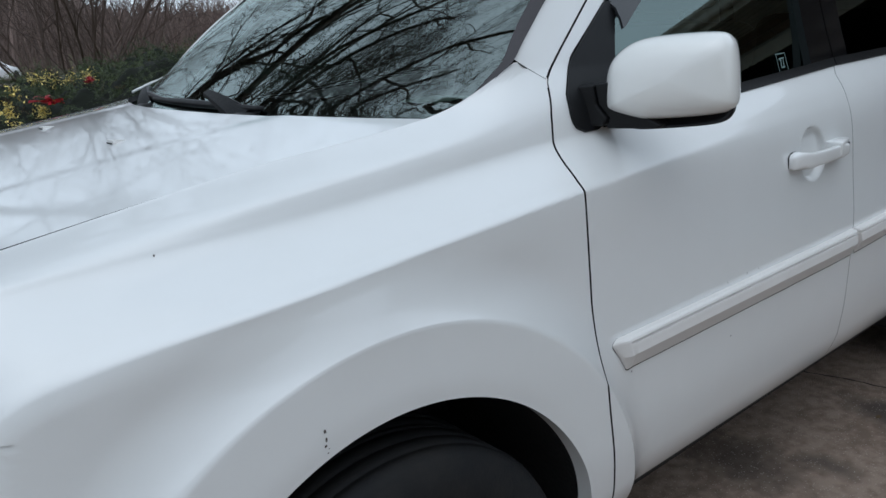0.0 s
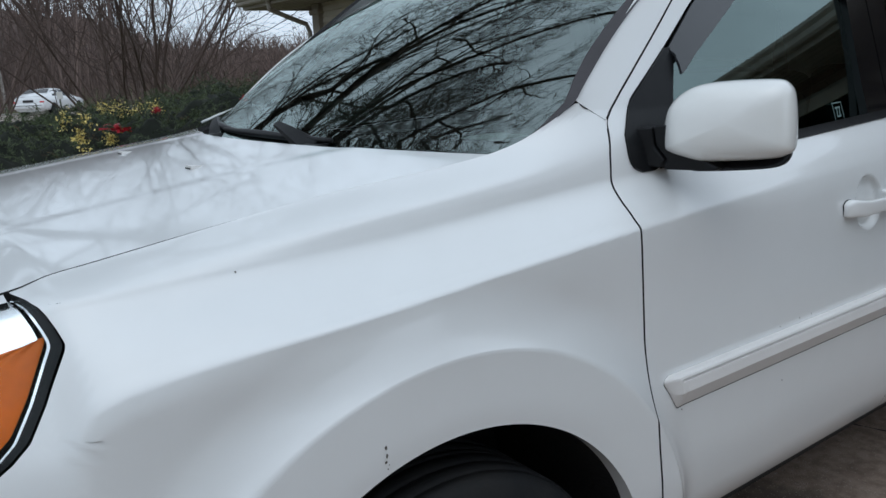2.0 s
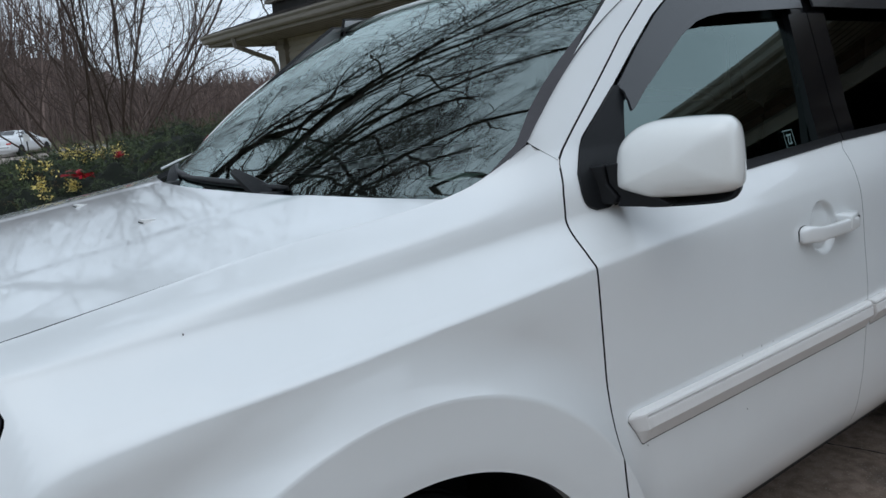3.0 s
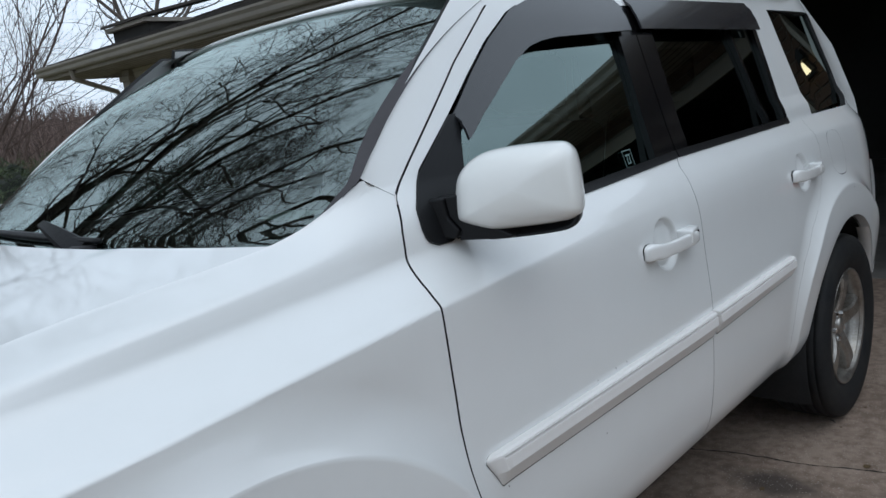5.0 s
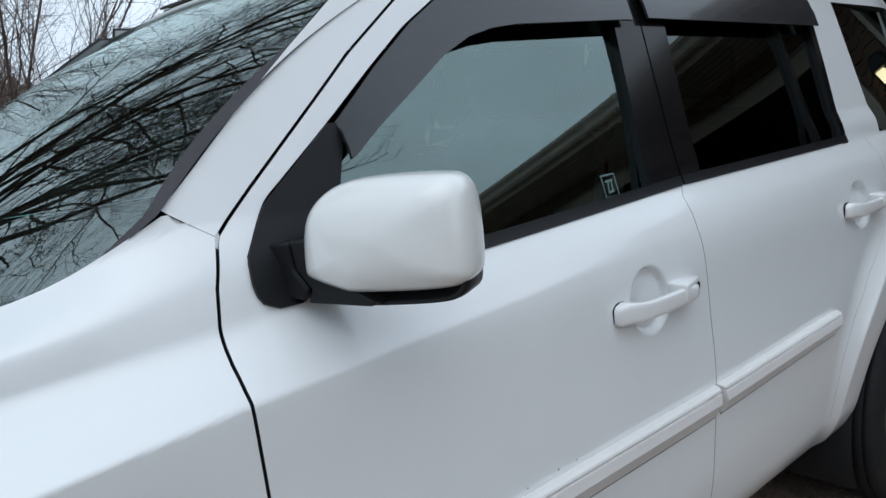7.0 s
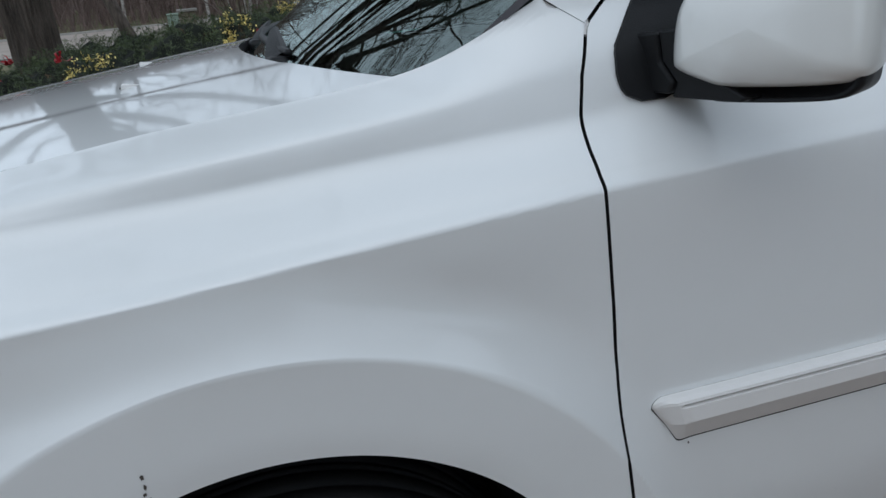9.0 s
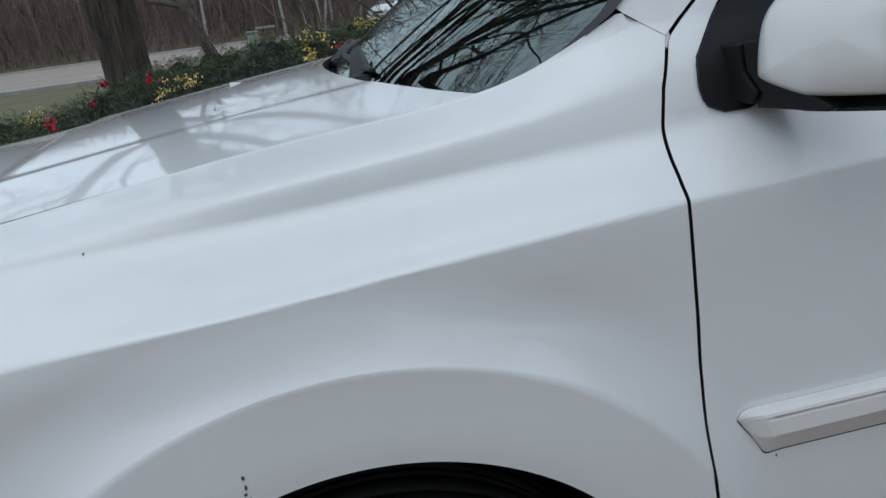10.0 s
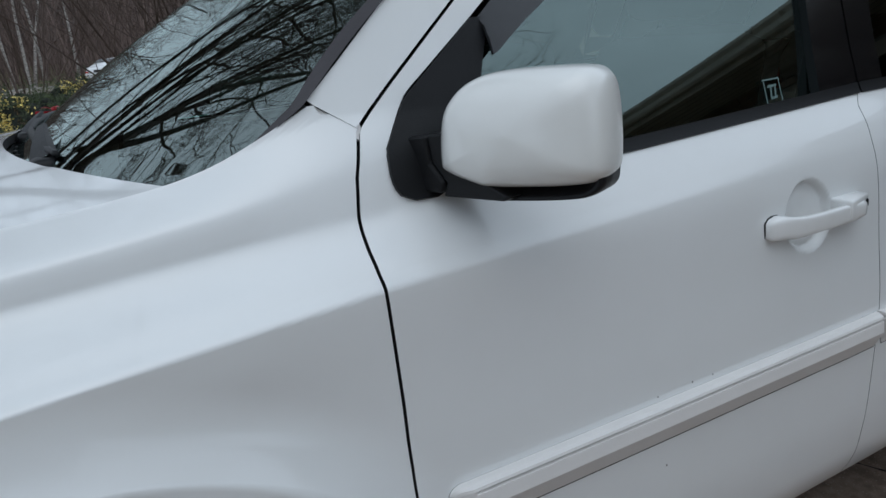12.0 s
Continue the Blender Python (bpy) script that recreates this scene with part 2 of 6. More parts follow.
# ---- mesh helpers ----
def mesh(name, verts, faces, mats, parent=None, label="", smooth=True, normals=None, index=None):
    me = bpy.data.meshes.new(name)
    me.from_pydata(verts.tolist() if isinstance(verts, np.ndarray) else [tuple(v) for v in verts], [], faces)
    for m in (mats if isinstance(mats, (list, tuple)) else [mats]):
        me.materials.append(m)
    if smooth:
        me.shade_smooth()
    if index is not None:
        me.polygons.foreach_set("material_index", np.asarray(index, dtype=np.int32))
    if normals is not None:
        me.normals_split_custom_set_from_vertices([tuple(n) for n in normals])
    me.update()
    ob = new(name, me)
    if parent is not None:
        ob.parent = parent
    if label:
        tagged(ob, label)
    return ob


def part(name, bm, mat, parent, label="", smooth=False):
    """Links a bmesh as one mesh object under a thing or under a part."""
    me = bpy.data.meshes.new(name)
    bm.to_mesh(me)
    bm.free()
    for m in (mat if isinstance(mat, (list, tuple)) else [mat]):
        me.materials.append(m)
    if smooth:
        me.shade_smooth()
    ob = new(name, me)
    if parent is not None:
        ob.parent = parent
    if label:
        tagged(ob, label)
    return ob


def box(lo, hi, bevel=0.0, segments=2):
    """A bevelled box between two corners."""
    bm = bmesh.new()
    bmesh.ops.create_cube(bm, size=1)
    lo, hi = Vector(lo), Vector(hi)
    for v in bm.verts:
        v.co = Vector((lo[i] + (v.co[i] + 0.5) * (hi[i] - lo[i]) for i in range(3)))
    if bevel:
        bmesh.ops.bevel(bm, geom=bm.edges[:], offset=bevel, segments=segments, affect="EDGES", profile=0.5)
    return bm


def joined(*bms):
    out = bmesh.new()
    for b in bms:
        me = bpy.data.meshes.new("tmp")
        b.to_mesh(me)
        b.free()
        out.from_mesh(me)
        bpy.data.meshes.remove(me)
    return out


def moved(bm, m):
    bmesh.ops.transform(bm, matrix=m, verts=bm.verts)
    return bm


def grid(pts, closed_u=False):
    """Faces of a grid of rows x columns points."""
    r, c = pts.shape[:2]
    f = [(i * c + j, i * c + j + 1, (i + 1) * c + j + 1, (i + 1) * c + j) for i in range(r - 1) for j in range(c - 1)]
    if closed_u:
        f += [(i * c + c - 1, i * c, (i + 1) * c, (i + 1) * c + c - 1) for i in range(r - 1)]
    return pts.reshape(-1, 3), f


def tubes(paths, sides=5, cap=False):
    """One mesh's verts and faces from many tapered polylines [(points, radii, sides)]."""
    groups = {}
    for pts, rad, k in paths:
        groups.setdefault((len(pts), k), []).append((np.asarray(pts, float), np.asarray(rad, float)))
    V, F, base = [], [], 0
    for (n, k), items in groups.items():
        p = np.stack([a for a, _ in items])
        rad = np.stack([r for _, r in items])
        d = np.gradient(p, axis=1)
        d /= np.linalg.norm(d, axis=2)[..., None] + 1e-9
        ref = np.where(np.abs(d[..., 2:3]) > 0.9, [1.0, 0, 0], [0, 0, 1.0])
        a = np.cross(d, ref)
        a /= np.linalg.norm(a, axis=2)[..., None] + 1e-9
        b = np.cross(d, a)
        th = np.arange(k) * 2 * math.pi / k
        ring = p[:, :, None] + rad[:, :, None, None] * (np.cos(th)[:, None] * a[:, :, None] + np.sin(th)[:, None] * b[:, :, None])
        V.append(ring.reshape(-1, 3))
        mm, ii, jj = np.meshgrid(np.arange(len(items)), np.arange(n - 1), np.arange(k), indexing="ij")
        row = base + mm * n * k + ii * k
        q0, q1 = row + jj, row + (jj + 1) % k
        F.extend(np.stack([q0, q1, q1 + k, q0 + k], 3).reshape(-1, 4).tolist())
        if cap:
            for m in range(len(items)):
                o = base + m * n * k
                F.append(list(range(o, o + k))[::-1])
                F.append(list(range(o + (n - 1) * k, o + n * k)))
        base += len(items) * n * k
    return np.concatenate(V), F


def lathe(profile, n=48, centre=(0, 0, 0)):
    """Turns a profile of (radius, y) about the y axis through centre."""
    th = np.arange(n + 1) * 2 * math.pi / n
    pr = np.array(profile, float)
    pts = np.stack([centre[0] + pr[:, None, 0] * np.sin(th)[None], centre[1] + pr[:, None, 1] + 0 * th[None], centre[2] + pr[:, None, 0] * np.cos(th)[None]], 2)
    return grid(pts)


def smooth01(t):
    t = np.clip(t, 0, 1)
    return t * t * (3 - 2 * t)


def thing(name, label, category, group="", at=(0, 0, 0)):
    ob = new(name)
    ob.location = at
    ob.empty_display_size = 0.1
    return tagged(ob, label, category, group)


# ---- the ground ----
def ground_height(x, y):
    return np.where(y > 52, 0.05 * (y - 52), 0.0) + 0.0 * x


gx = np.concatenate([np.linspace(-900, -60, 8), np.linspace(-50, 50, 41), np.linspace(60, 900, 8)])
gy = np.concatenate([np.linspace(-900, -60, 8), np.linspace(-50, 24, 30), np.linspace(26, 60, 18), np.linspace(80, 900, 6)])
GX, GY = np.meshgrid(gx, gy)
GZ = np.minimum(ground_height(GX, GY), 3.0) - 0.03
v, f = grid(np.stack([GX, GY, GZ], 2))
tagged(mesh("ground", v, f, GRASS), "dormant brown-green lawn running out to the woods", "ground", kind="structure")
drive = part("driveway", box((-9.5, -9, -0.12), (5.0, 1.75, 0.0), 0.004), CONCRETE, None)
tagged(drive, "worn brown-stained concrete driveway with a wandering crack", "driveway", kind="structure")
RX, RY = np.meshgrid(np.linspace(-120, 120, 61), np.linspace(26.5, 50.5, 6))
v, f = grid(np.stack([RX, RY, ground_height(RX, RY) + 0.004], 2))
tagged(mesh("road", v, f, ASPHALT), "pale weathered street beyond the lawn", "road", kind="structure")
for y0, nm in ((26.2, "kerb"), (50.5, "kerb")):
    z0 = float(ground_height(np.array(0.0), np.array(y0)))
    tagged(part(nm, box((-120, y0, z0 - 0.1), (120, y0 + 0.3, z0 + 0.12), 0.02), KERB, None), "low concrete kerb along the street", "kerb", kind="structure")
# the crack across the slab, a thin ragged dark strip laid just above it
random.seed(3)
cy = np.linspace(-3.2, 1.7, 260)
cx = 2.20 + 0.02 * np.sin(cy * 9.1) * np.sin(cy * 3.7) - 0.13 * np.minimum(cy + 0.72, 0.3) + np.cumsum([random.uniform(-0.007, 0.007) for _ in cy]) * 0.55
w = np.array([random.uniform(0.0010, 0.0055) for _ in cy])
pts = np.stack([np.stack([cx - w, cy, 0 * cy + 0.0012], 1), np.stack([cx + w, cy, 0 * cy + 0.0012], 1)])
v, f = grid(pts)
tagged(mesh("crack", v, f, CRACK, smooth=False), "dark ragged crack across the concrete slab", "crack", kind="structure")


# ---- the white sport utility car ----
XS = np.array([-0.9, -0.520, -0.480, -0.430, -0.1, 0.25, 0.5, 0.8, 1.5, 2.3, 2.9, 3.62])
# design lines along the flank: height and half-width of each, station by station
TOP_EDGE = ([1.0990, 1.1372, 1.1476, 1.1540, 1.1960, 1.2370, 1.3000, 1.3000, 1.3000, 1.3100, 1.3200, 1.3200], [0.7420, 0.7460, 0.7450, 0.7436, 0.7340, 0.7800, 0.8200, 0.8345, 0.8345, 0.8310, 0.8280, 0.8260])
UPPER_TURN = ([1.0870, 1.1264, 1.1368, 1.1401, 1.1620, 1.1930, 1.2250, 1.2470, 1.2520, 1.2600, 1.2700, 1.2700], [0.8020, 0.8170, 0.8210, 0.8232, 0.8380, 0.8510, 0.8620, 0.8540, 0.8540, 0.8550, 0.8580, 0.8560])
LEDGE = ([1.0670, 1.1081, 1.1209, 1.1226, 1.1340, 1.1560, 1.1750, 1.1920, 1.2120, 1.2220, 1.2260, 1.2300], [0.8320, 0.8462, 0.8500, 0.8499, 0.8490, 0.8600, 0.8730, 0.8725, 0.8700, 0.8700, 0.8720, 0.8700])
LEDGE_TOP = ([1.0770, 1.1181, 1.1309, 1.1326, 1.1440, 1.1660, 1.1850, 1.2020, 1.2220, 1.2320, 1.2360, 1.2400], [0.8200, 0.8366, 0.8410, 0.8416, 0.8455, 0.8580, 0.8710, 0.8685, 0.8650, 0.8650, 0.8670, 0.8650])
CREASE_TOP = ([0.9800, 0.9830, 1.0399, 1.0550, 1.0690, 1.0930, 1.1080, 1.1200, 1.1490, 1.1590, 1.1590, 1.1540], [0.9100, 0.9210, 0.9220, 0.9237, 0.9350, 0.9360, 0.9360, 0.9260, 0.9160, 0.9190, 0.9220, 0.9200])
CREASE = ([0.9500, 0.9510, 1.0108, 1.0265, 1.0520, 1.0740, 1.0870, 1.0950, 1.1140, 1.1190, 1.1140, 1.1040], [0.9250, 0.9360, 0.9440, 0.9461, 0.9600, 0.9580, 0.9540, 0.9430, 0.9330, 0.9340, 0.9360, 0.9320])
UNDER_CREASE = ([0.9200, 0.9210, 0.9818, 0.9980, 1.0240, 1.0460, 1.0580, 1.0600, 1.0690, 1.0690, 1.0640, 1.0540], [0.9340, 0.9440, 0.9500, 0.9512, 0.9590, 0.9580, 0.9555, 0.9490, 0.9440, 0.9450, 0.9470, 0.9400])
HIGH_FLANK = ([0.8800, 0.8800, 0.9300, 0.9326, 0.9500, 0.9500, 0.9500, 0.9500, 0.9500, 0.9500, 0.9500, 0.9500], [0.9400, 0.9500, 0.9510, 0.9510, 0.9510, 0.9520, 0.9570, 0.9560, 0.9550, 0.9570, 0.9610, 0.9520])
MID_FLANK = ([0.7800, 0.7800, 0.7800, 0.7800, 0.7800, 0.7800, 0.7800, 0.7800, 0.7800, 0.7800, 0.7800, 0.7800], [0.9500, 0.9532, 0.9540, 0.9540, 0.9540, 0.9560, 0.9630, 0.9650, 0.9680, 0.9710, 0.9720, 0.9580])
LOW_FLANK = ([0.6000, 0.6000, 0.6000, 0.6000, 0.6000, 0.6000, 0.6000, 0.6000, 0.6000, 0.6000, 0.6000, 0.6000], [0.9460, 0.9492, 0.9500, 0.9503, 0.9520, 0.9550, 0.9620, 0.9640, 0.9660, 0.9680, 0.9680, 0.9540])
SILL_TURN = ([0.4800, 0.4800, 0.4800, 0.4800, 0.4800, 0.4800, 0.4800, 0.4800, 0.4800, 0.4800, 0.4800, 0.4800], [0.9300, 0.9332, 0.9340, 0.9343, 0.9360, 0.9400, 0.9500, 0.9520, 0.9540, 0.9580, 0.9580, 0.9440])
SILL = ([0.4000, 0.4000, 0.4000, 0.4000, 0.4000, 0.4000, 0.4000, 0.4000, 0.4000, 0.4000, 0.4000, 0.4000], [0.8900, 0.8947, 0.8960, 0.8965, 0.9000, 0.9050, 0.9180, 0.9200, 0.9220, 0.9260, 0.9260, 0.9140])
UNDERSILL = ([0.3400, 0.3400, 0.3400, 0.3400, 0.3400, 0.3400, 0.3400, 0.3400, 0.3400, 0.3400, 0.3400, 0.3400], [0.8200, 0.8247, 0.8260, 0.8265, 0.8300, 0.8360, 0.8500, 0.8520, 0.8540, 0.8600, 0.8600, 0.8480])
LINES = [TOP_EDGE, UPPER_TURN, LEDGE_TOP, LEDGE, CREASE_TOP, CREASE, UNDER_CREASE, HIGH_FLANK, MID_FLANK, LOW_FLANK, SILL_TURN, SILL, UNDERSILL]
FRONT, REAR, ARCH = (0.006, 0.402), (2.795, 0.385), 0.439


def slopes(x, y):
    """Slopes of a shape-keeping cubic through knots, along the last axis."""
    h = np.diff(x, axis=-1)
    d = np.diff(y, axis=-1) / h
    m = np.zeros_like(y)
    a, b = d[..., :-1], d[..., 1:]
    w1, w2 = 2 * h[..., 1:] + h[..., :-1], h[..., 1:] + 2 * h[..., :-1]
    safe = np.where(a * b > 0, (w1 + w2) / (w1 / np.where(a == 0, 1, a) + w2 / np.where(b == 0, 1, b)), 0.0)
    m[..., 1:-1] = safe
    m[..., 0], m[..., -1] = d[..., 0], d[..., -1]
    return m


def line(values, x):
    """A design line's value at stations x."""
    y = np.array(values, float)
    m = slopes(XS, y)
    x = np.asarray(x, float)
    i = np.clip(np.searchsorted(XS, x) - 1, 0, len(XS) - 2)
    h = XS[i + 1] - XS[i]
    t = (x - XS[i]) / h
    return (1 + 2 * t) * (1 - t) ** 2 * y[i] + t * (1 - t) ** 2 * h * m[i] + t * t * (3 - 2 * t) * y[i + 1] + t * t * (t - 1) * h * m[i + 1]


def plan_taper(x):
    """How far the flank draws in towards nose and tail."""
    return 0.20 * np.clip(-0.43 - x, 0, None) ** 1.25 + 0.60 * np.clip(-0.45 - x, 0, None) ** 2 + 1.6 * np.clip(-0.78 - x, 0, None) ** 1.5 + 0.55 * np.clip(x - 3.17, 0, None) ** 2 + 3.0 * np.clip(x - 3.45, 0, None) ** 2


def flare(x, z, c, reach):
    r = np.hypot(x - c[0], z - c[1])
    t = np.clip((reach - r) / (reach - 0.565), 0, 1)
    lip = np.clip((0.485 - r) / 0.046, 0, 1)
    return 0.036 * t ** 2.0 - 0.003 * lip ** 2


def flank(x, z):
    """Half-width of the body at station x and height z."""
    x, z = np.broadcast_arrays(np.asarray(x, float), np.asarray(z, float))
    Z = np.stack([line(l[0], x) for l in LINES][::-1], -1)
    Y = np.stack([line(l[1], x) for l in LINES][::-1], -1)
    m = slopes(Z, Y)
    i = np.clip((Z <= z[..., None]).sum(-1) - 1, 0, Z.shape[-1] - 2)
    tk = lambda a, k: np.take_along_axis(a, k[..., None], -1)[..., 0]
    z0, z1, y0, y1, m0, m1 = tk(Z, i), tk(Z, i + 1), tk(Y, i), tk(Y, i + 1), tk(m, i), tk(m, i + 1)
    h = z1 - z0
    t = np.clip((z - z0) / h, 0, 1)
    y = (1 + 2 * t) * (1 - t) ** 2 * y0 + t * (1 - t) ** 2 * h * m0 + t * t * (3 - 2 * t) * y1 + t * t * (t - 1) * h * m1
    over = np.clip(z - Z[..., -1], 0, None)
    y = y - 0.36 * over - 0.55 * np.clip(z - 1.60, 0, None) ** 2
    y = y + flare(x, z, FRONT, 0.67) + flare(x, z, REAR, 0.66) * (0.3 + 0.7 * smooth01((z - 0.45) / 0.35))
    for hx, hz in HANDLES:
        r = np.hypot(x - hx - 0.008, z - hz)
        y = y - 0.017 * smooth01((0.069 - r) / 0.013) - 0.006 * smooth01((0.056 - r) / 0.05)
    return y - plan_taper(x)


HANDLES = [(1.325, 1.020), (2.412, 1.052)]


def flank_points(x, z, side, inset=0.0):
    return np.stack([x, side * (flank(x, z) - inset), z], -1)


def flank_normals(x, z, side):
    e = 1e-3
    fx = (flank(x + e, z) - flank(x - e, z)) / (2 * e)
    fz = (flank(x, z + e) - flank(x, z - e)) / (2 * e)
    n = np.stack([-fx, side * np.ones_like(fx), -fz], -1)
    return n / np.linalg.norm(n, axis=-1)[..., None]


def panel(name, X, Z, side, mat, parent, label="", inset=0.0, lip=0.02, edges=(1, 1, 1, 1), extra=None, plain=False):
    """A body panel over the flank from grids of stations and heights, with returned edges."""
    P = flank_points(X, Z, side, inset)
    N = flank_normals(X, Z, side)
    if plain:
        N = np.cross(np.gradient(P, axis=1), np.gradient(P, axis=0))
        N *= side * np.sign(N[..., 1:2])
        N /= np.linalg.norm(N, axis=-1)[..., None]
    V, F = grid(P)
    V, N = list(V), list(N.reshape(-1, 3))
    r, c = X.shape
    loops = []
    if edges[0]:
        loops.append([(0, j, 1, j) for j in range(c)])
    if edges[1]:
        loops.append([(i, c - 1, i, c - 2) for i in range(r)])
    if edges[2]:
        loops.append([(r - 1, j, r - 2, j) for j in range(c)])
    if edges[3]:
        loops.append([(i, 0, i, 1) for i in range(r)])
    Nm = flank_normals(X, Z, side)
    skin = len(F)
    for lp in loops:
        b = len(V)
        q = np.array([P[i, j] for i, j, _, _ in lp])
        w_in = np.array([P[i, j] - P[k, l] for i, j, k, l in lp])
        nn = np.array([Nm[i, j] for i, j, _, _ in lp])
        away = np.cross(np.gradient(q, axis=0), nn)
        away *= np.sign((away * w_in).sum(1))[:, None]
        away /= np.linalg.norm(away, axis=1)[:, None] + 1e-9
        for k in range(len(lp)):
            V += [q[k], q[k] - lip * nn[k]]
            N += [away[k]] * 2
        F += [(b + 2 * k, b + 2 * k + 1, b + 2 * k + 3, b + 2 * k + 2) for k in range(len(lp) - 1)]
    edge_faces = len(F) - skin
    if extra is not None:
        X2, Z2 = extra
        P2, N2 = flank_points(X2, Z2, side, inset), flank_normals(X2, Z2, side)
        b = len(V)
        v2, f2 = grid(P2)
        V += list(v2)
        N += list(N2.reshape(-1, 3))
        F += [tuple(b + k for k in q) for q in f2]
        # the inner rim of the wheel opening
        b = len(V)
        for i in range(P2.shape[0]):
            ctr = FRONT if X2[i, 0] < 1.2 else REAR
            inward = np.array([ctr[0] - X2[i, 0], 0, ctr[1] - Z2[i, 0]]) / ARCH
            V += [P2[i, 0], P2[i, 0] - np.array([0, side * 0.035, 0])]
            N += [inward] * 2
        F += [(b + 2 * k, b + 2 * k + 1, b + 2 * k + 3, b + 2 * k + 2) for k in range(P2.shape[0] - 1)]
    A, NA = np.array(V), np.array(N)
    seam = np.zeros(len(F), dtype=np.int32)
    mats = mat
    # returned edges of white panels go black: gap shade put into the colour
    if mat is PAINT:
        mats = [PAINT, LINER_SHADE]
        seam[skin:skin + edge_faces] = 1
    F = [q if np.dot(np.cross(A[q[1]] - A[q[0]], A[q[2]] - A[q[0]]) + np.cross(A[q[2]] - A[q[0]], A[q[3]] - A[q[0]]), NA[q[0]] + NA[q[2]]) >= 0 else q[::-1] for q in F]
    return mesh(name, V, F, mats, parent, label, normals=N, index=seam)


def pane_inset(X, Z):
    """How far the evenly curved side glass lies inside the flank."""
    return flank(X, Z) - (0.8165 - 0.004 * (X - 1.3) - 0.318 * (Z - 1.30) - 0.17 * (Z - 1.30) ** 2)


def between(xa, xb, za, zb, nu, rows):
    """Grid of stations and heights: rows are shares of the height from top to bottom."""
    u = np.linspace(0, 1, nu)[None]
    r = np.asarray(rows)[:, None]
    X = np.full((len(rows), nu), 0.0)
    Z = np.full((len(rows), nu), 0.0)
    for _ in range(6):
        top, bot = za(X), zb(X)
        Z = top + (bot - top) * r
        X = xa(Z) + (xb(Z) - xa(Z)) * u
    return X, Z


def curve(knots):
    k = sorted(knots)
    a, b = np.array([p[0] for p in k]), np.array([p[1] for p in k])
    return lambda q: np.interp(q, a, b)


GAP = curve([(0.30, 0.520), (0.48, 0.500), (0.66, 0.478), (0.72, 0.472), (0.78, 0.472), (0.84, 0.475), (0.93, 0.475), (1.00, 0.472), (1.086, 0.468), (1.13, 0.471), (1.178, 0.479), (1.22, 0.486), (1.278, 0.508), (1.334, 0.574), (1.397, 0.652), (1.517, 0.802), (1.633, 0.971), (1.70, 1.08)])
SPLIT = curve([(0.30, 1.525), (0.52, 1.532), (0.773, 1.548), (1.00, 1.550), (1.125, 1.549), (1.19, 1.566), (1.22, 1.594), (1.603, 1.656), (1.70, 1.67)])
REAR_GAP = curve([(0.30, 2.17), (0.45, 2.178), (0.55, 2.20), (0.65, 2.237), (0.75, 2.30), (0.85, 2.40), (0.93, 2.52), (1.0, 2.60), (1.10, 2.645), (1.22, 2.655), (1.70, 2.66)])
LAMP_REAR = curve([(0.300, -0.620), (0.920, -0.620), (0.945, -0.606), (0.965, -0.575), (0.985, -0.552), (1.000, -0.542), (1.023, -0.527), (1.045, -0.515), (1.069, -0.502), (1.080, -0.496), (1.087, -0.494), (1.101, -0.498), (1.118, -0.505), (1.126, -0.510), (1.131, -0.519), (1.134, -0.533), (1.190, -0.536)])
car = thing("car", "white sport utility car parked on the driveway, nose outward", "car")


def fender_top(x):
    return np.where(x > 0.455, 1.317 - (x - 0.455) * 0.72, line(LINES[0][0], x) + np.clip(x - 0.30, 0, None) ** 2 * 1.0)


def polar(c, box_lo, box_hi, right, left, a0, a1, n, m):
    """Stations and heights fanning out from a wheel opening to a panel's edges."""
    A = list(np.linspace(a0, a1, n))
    for zz in (box_lo, box_hi):
        A += [math.atan2(float(right(zz)) - c[0], zz - c[1]), math.atan2(float(left(zz)) - c[0], zz - c[1])]
    A = sorted(a for a in A if a0 <= a <= a1)
    X, Z = [], []
    for a in A:
        dx, dz = math.sin(a), math.cos(a)
        cap = 3.0
        if dz > 1e-6:
            cap = min(cap, (box_hi - c[1]) / dz)
        if dz < -1e-6:
            cap = min(cap, (box_lo - c[1]) / dz)
        lo, hi = ARCH, cap
        inside = lambda q: float(left(c[1] + q * dz)) <= c[0] + q * dx <= float(right(c[1] + q * dz))
        if inside(hi):
            lo = hi
        for _ in range(30):
            mid = (lo + hi) / 2
            if inside(mid):
                lo = mid
            else:
                hi = mid
        s = lo
        s = max(s, ARCH + 0.004)
        knee = min(0.565, s - 0.002)
        q = np.concatenate([np.linspace(ARCH, knee, m // 2), knee + (s - knee) * np.linspace(0, 1, m - m // 2 + 1)[1:]])
        X.append(c[0] + q * dx)
        Z.append(c[1] + q * dz)
    return np.array(X), np.array(Z)


dense = np.unique(np.concatenate([np.linspace(0, 1, 70)]))
BELT = curve([(0.50, 1.176), (0.62, 1.180), (0.966, 1.189), (1.175, 1.197), (1.592, 1.214), (2.488, 1.225), (2.70, 1.228)])

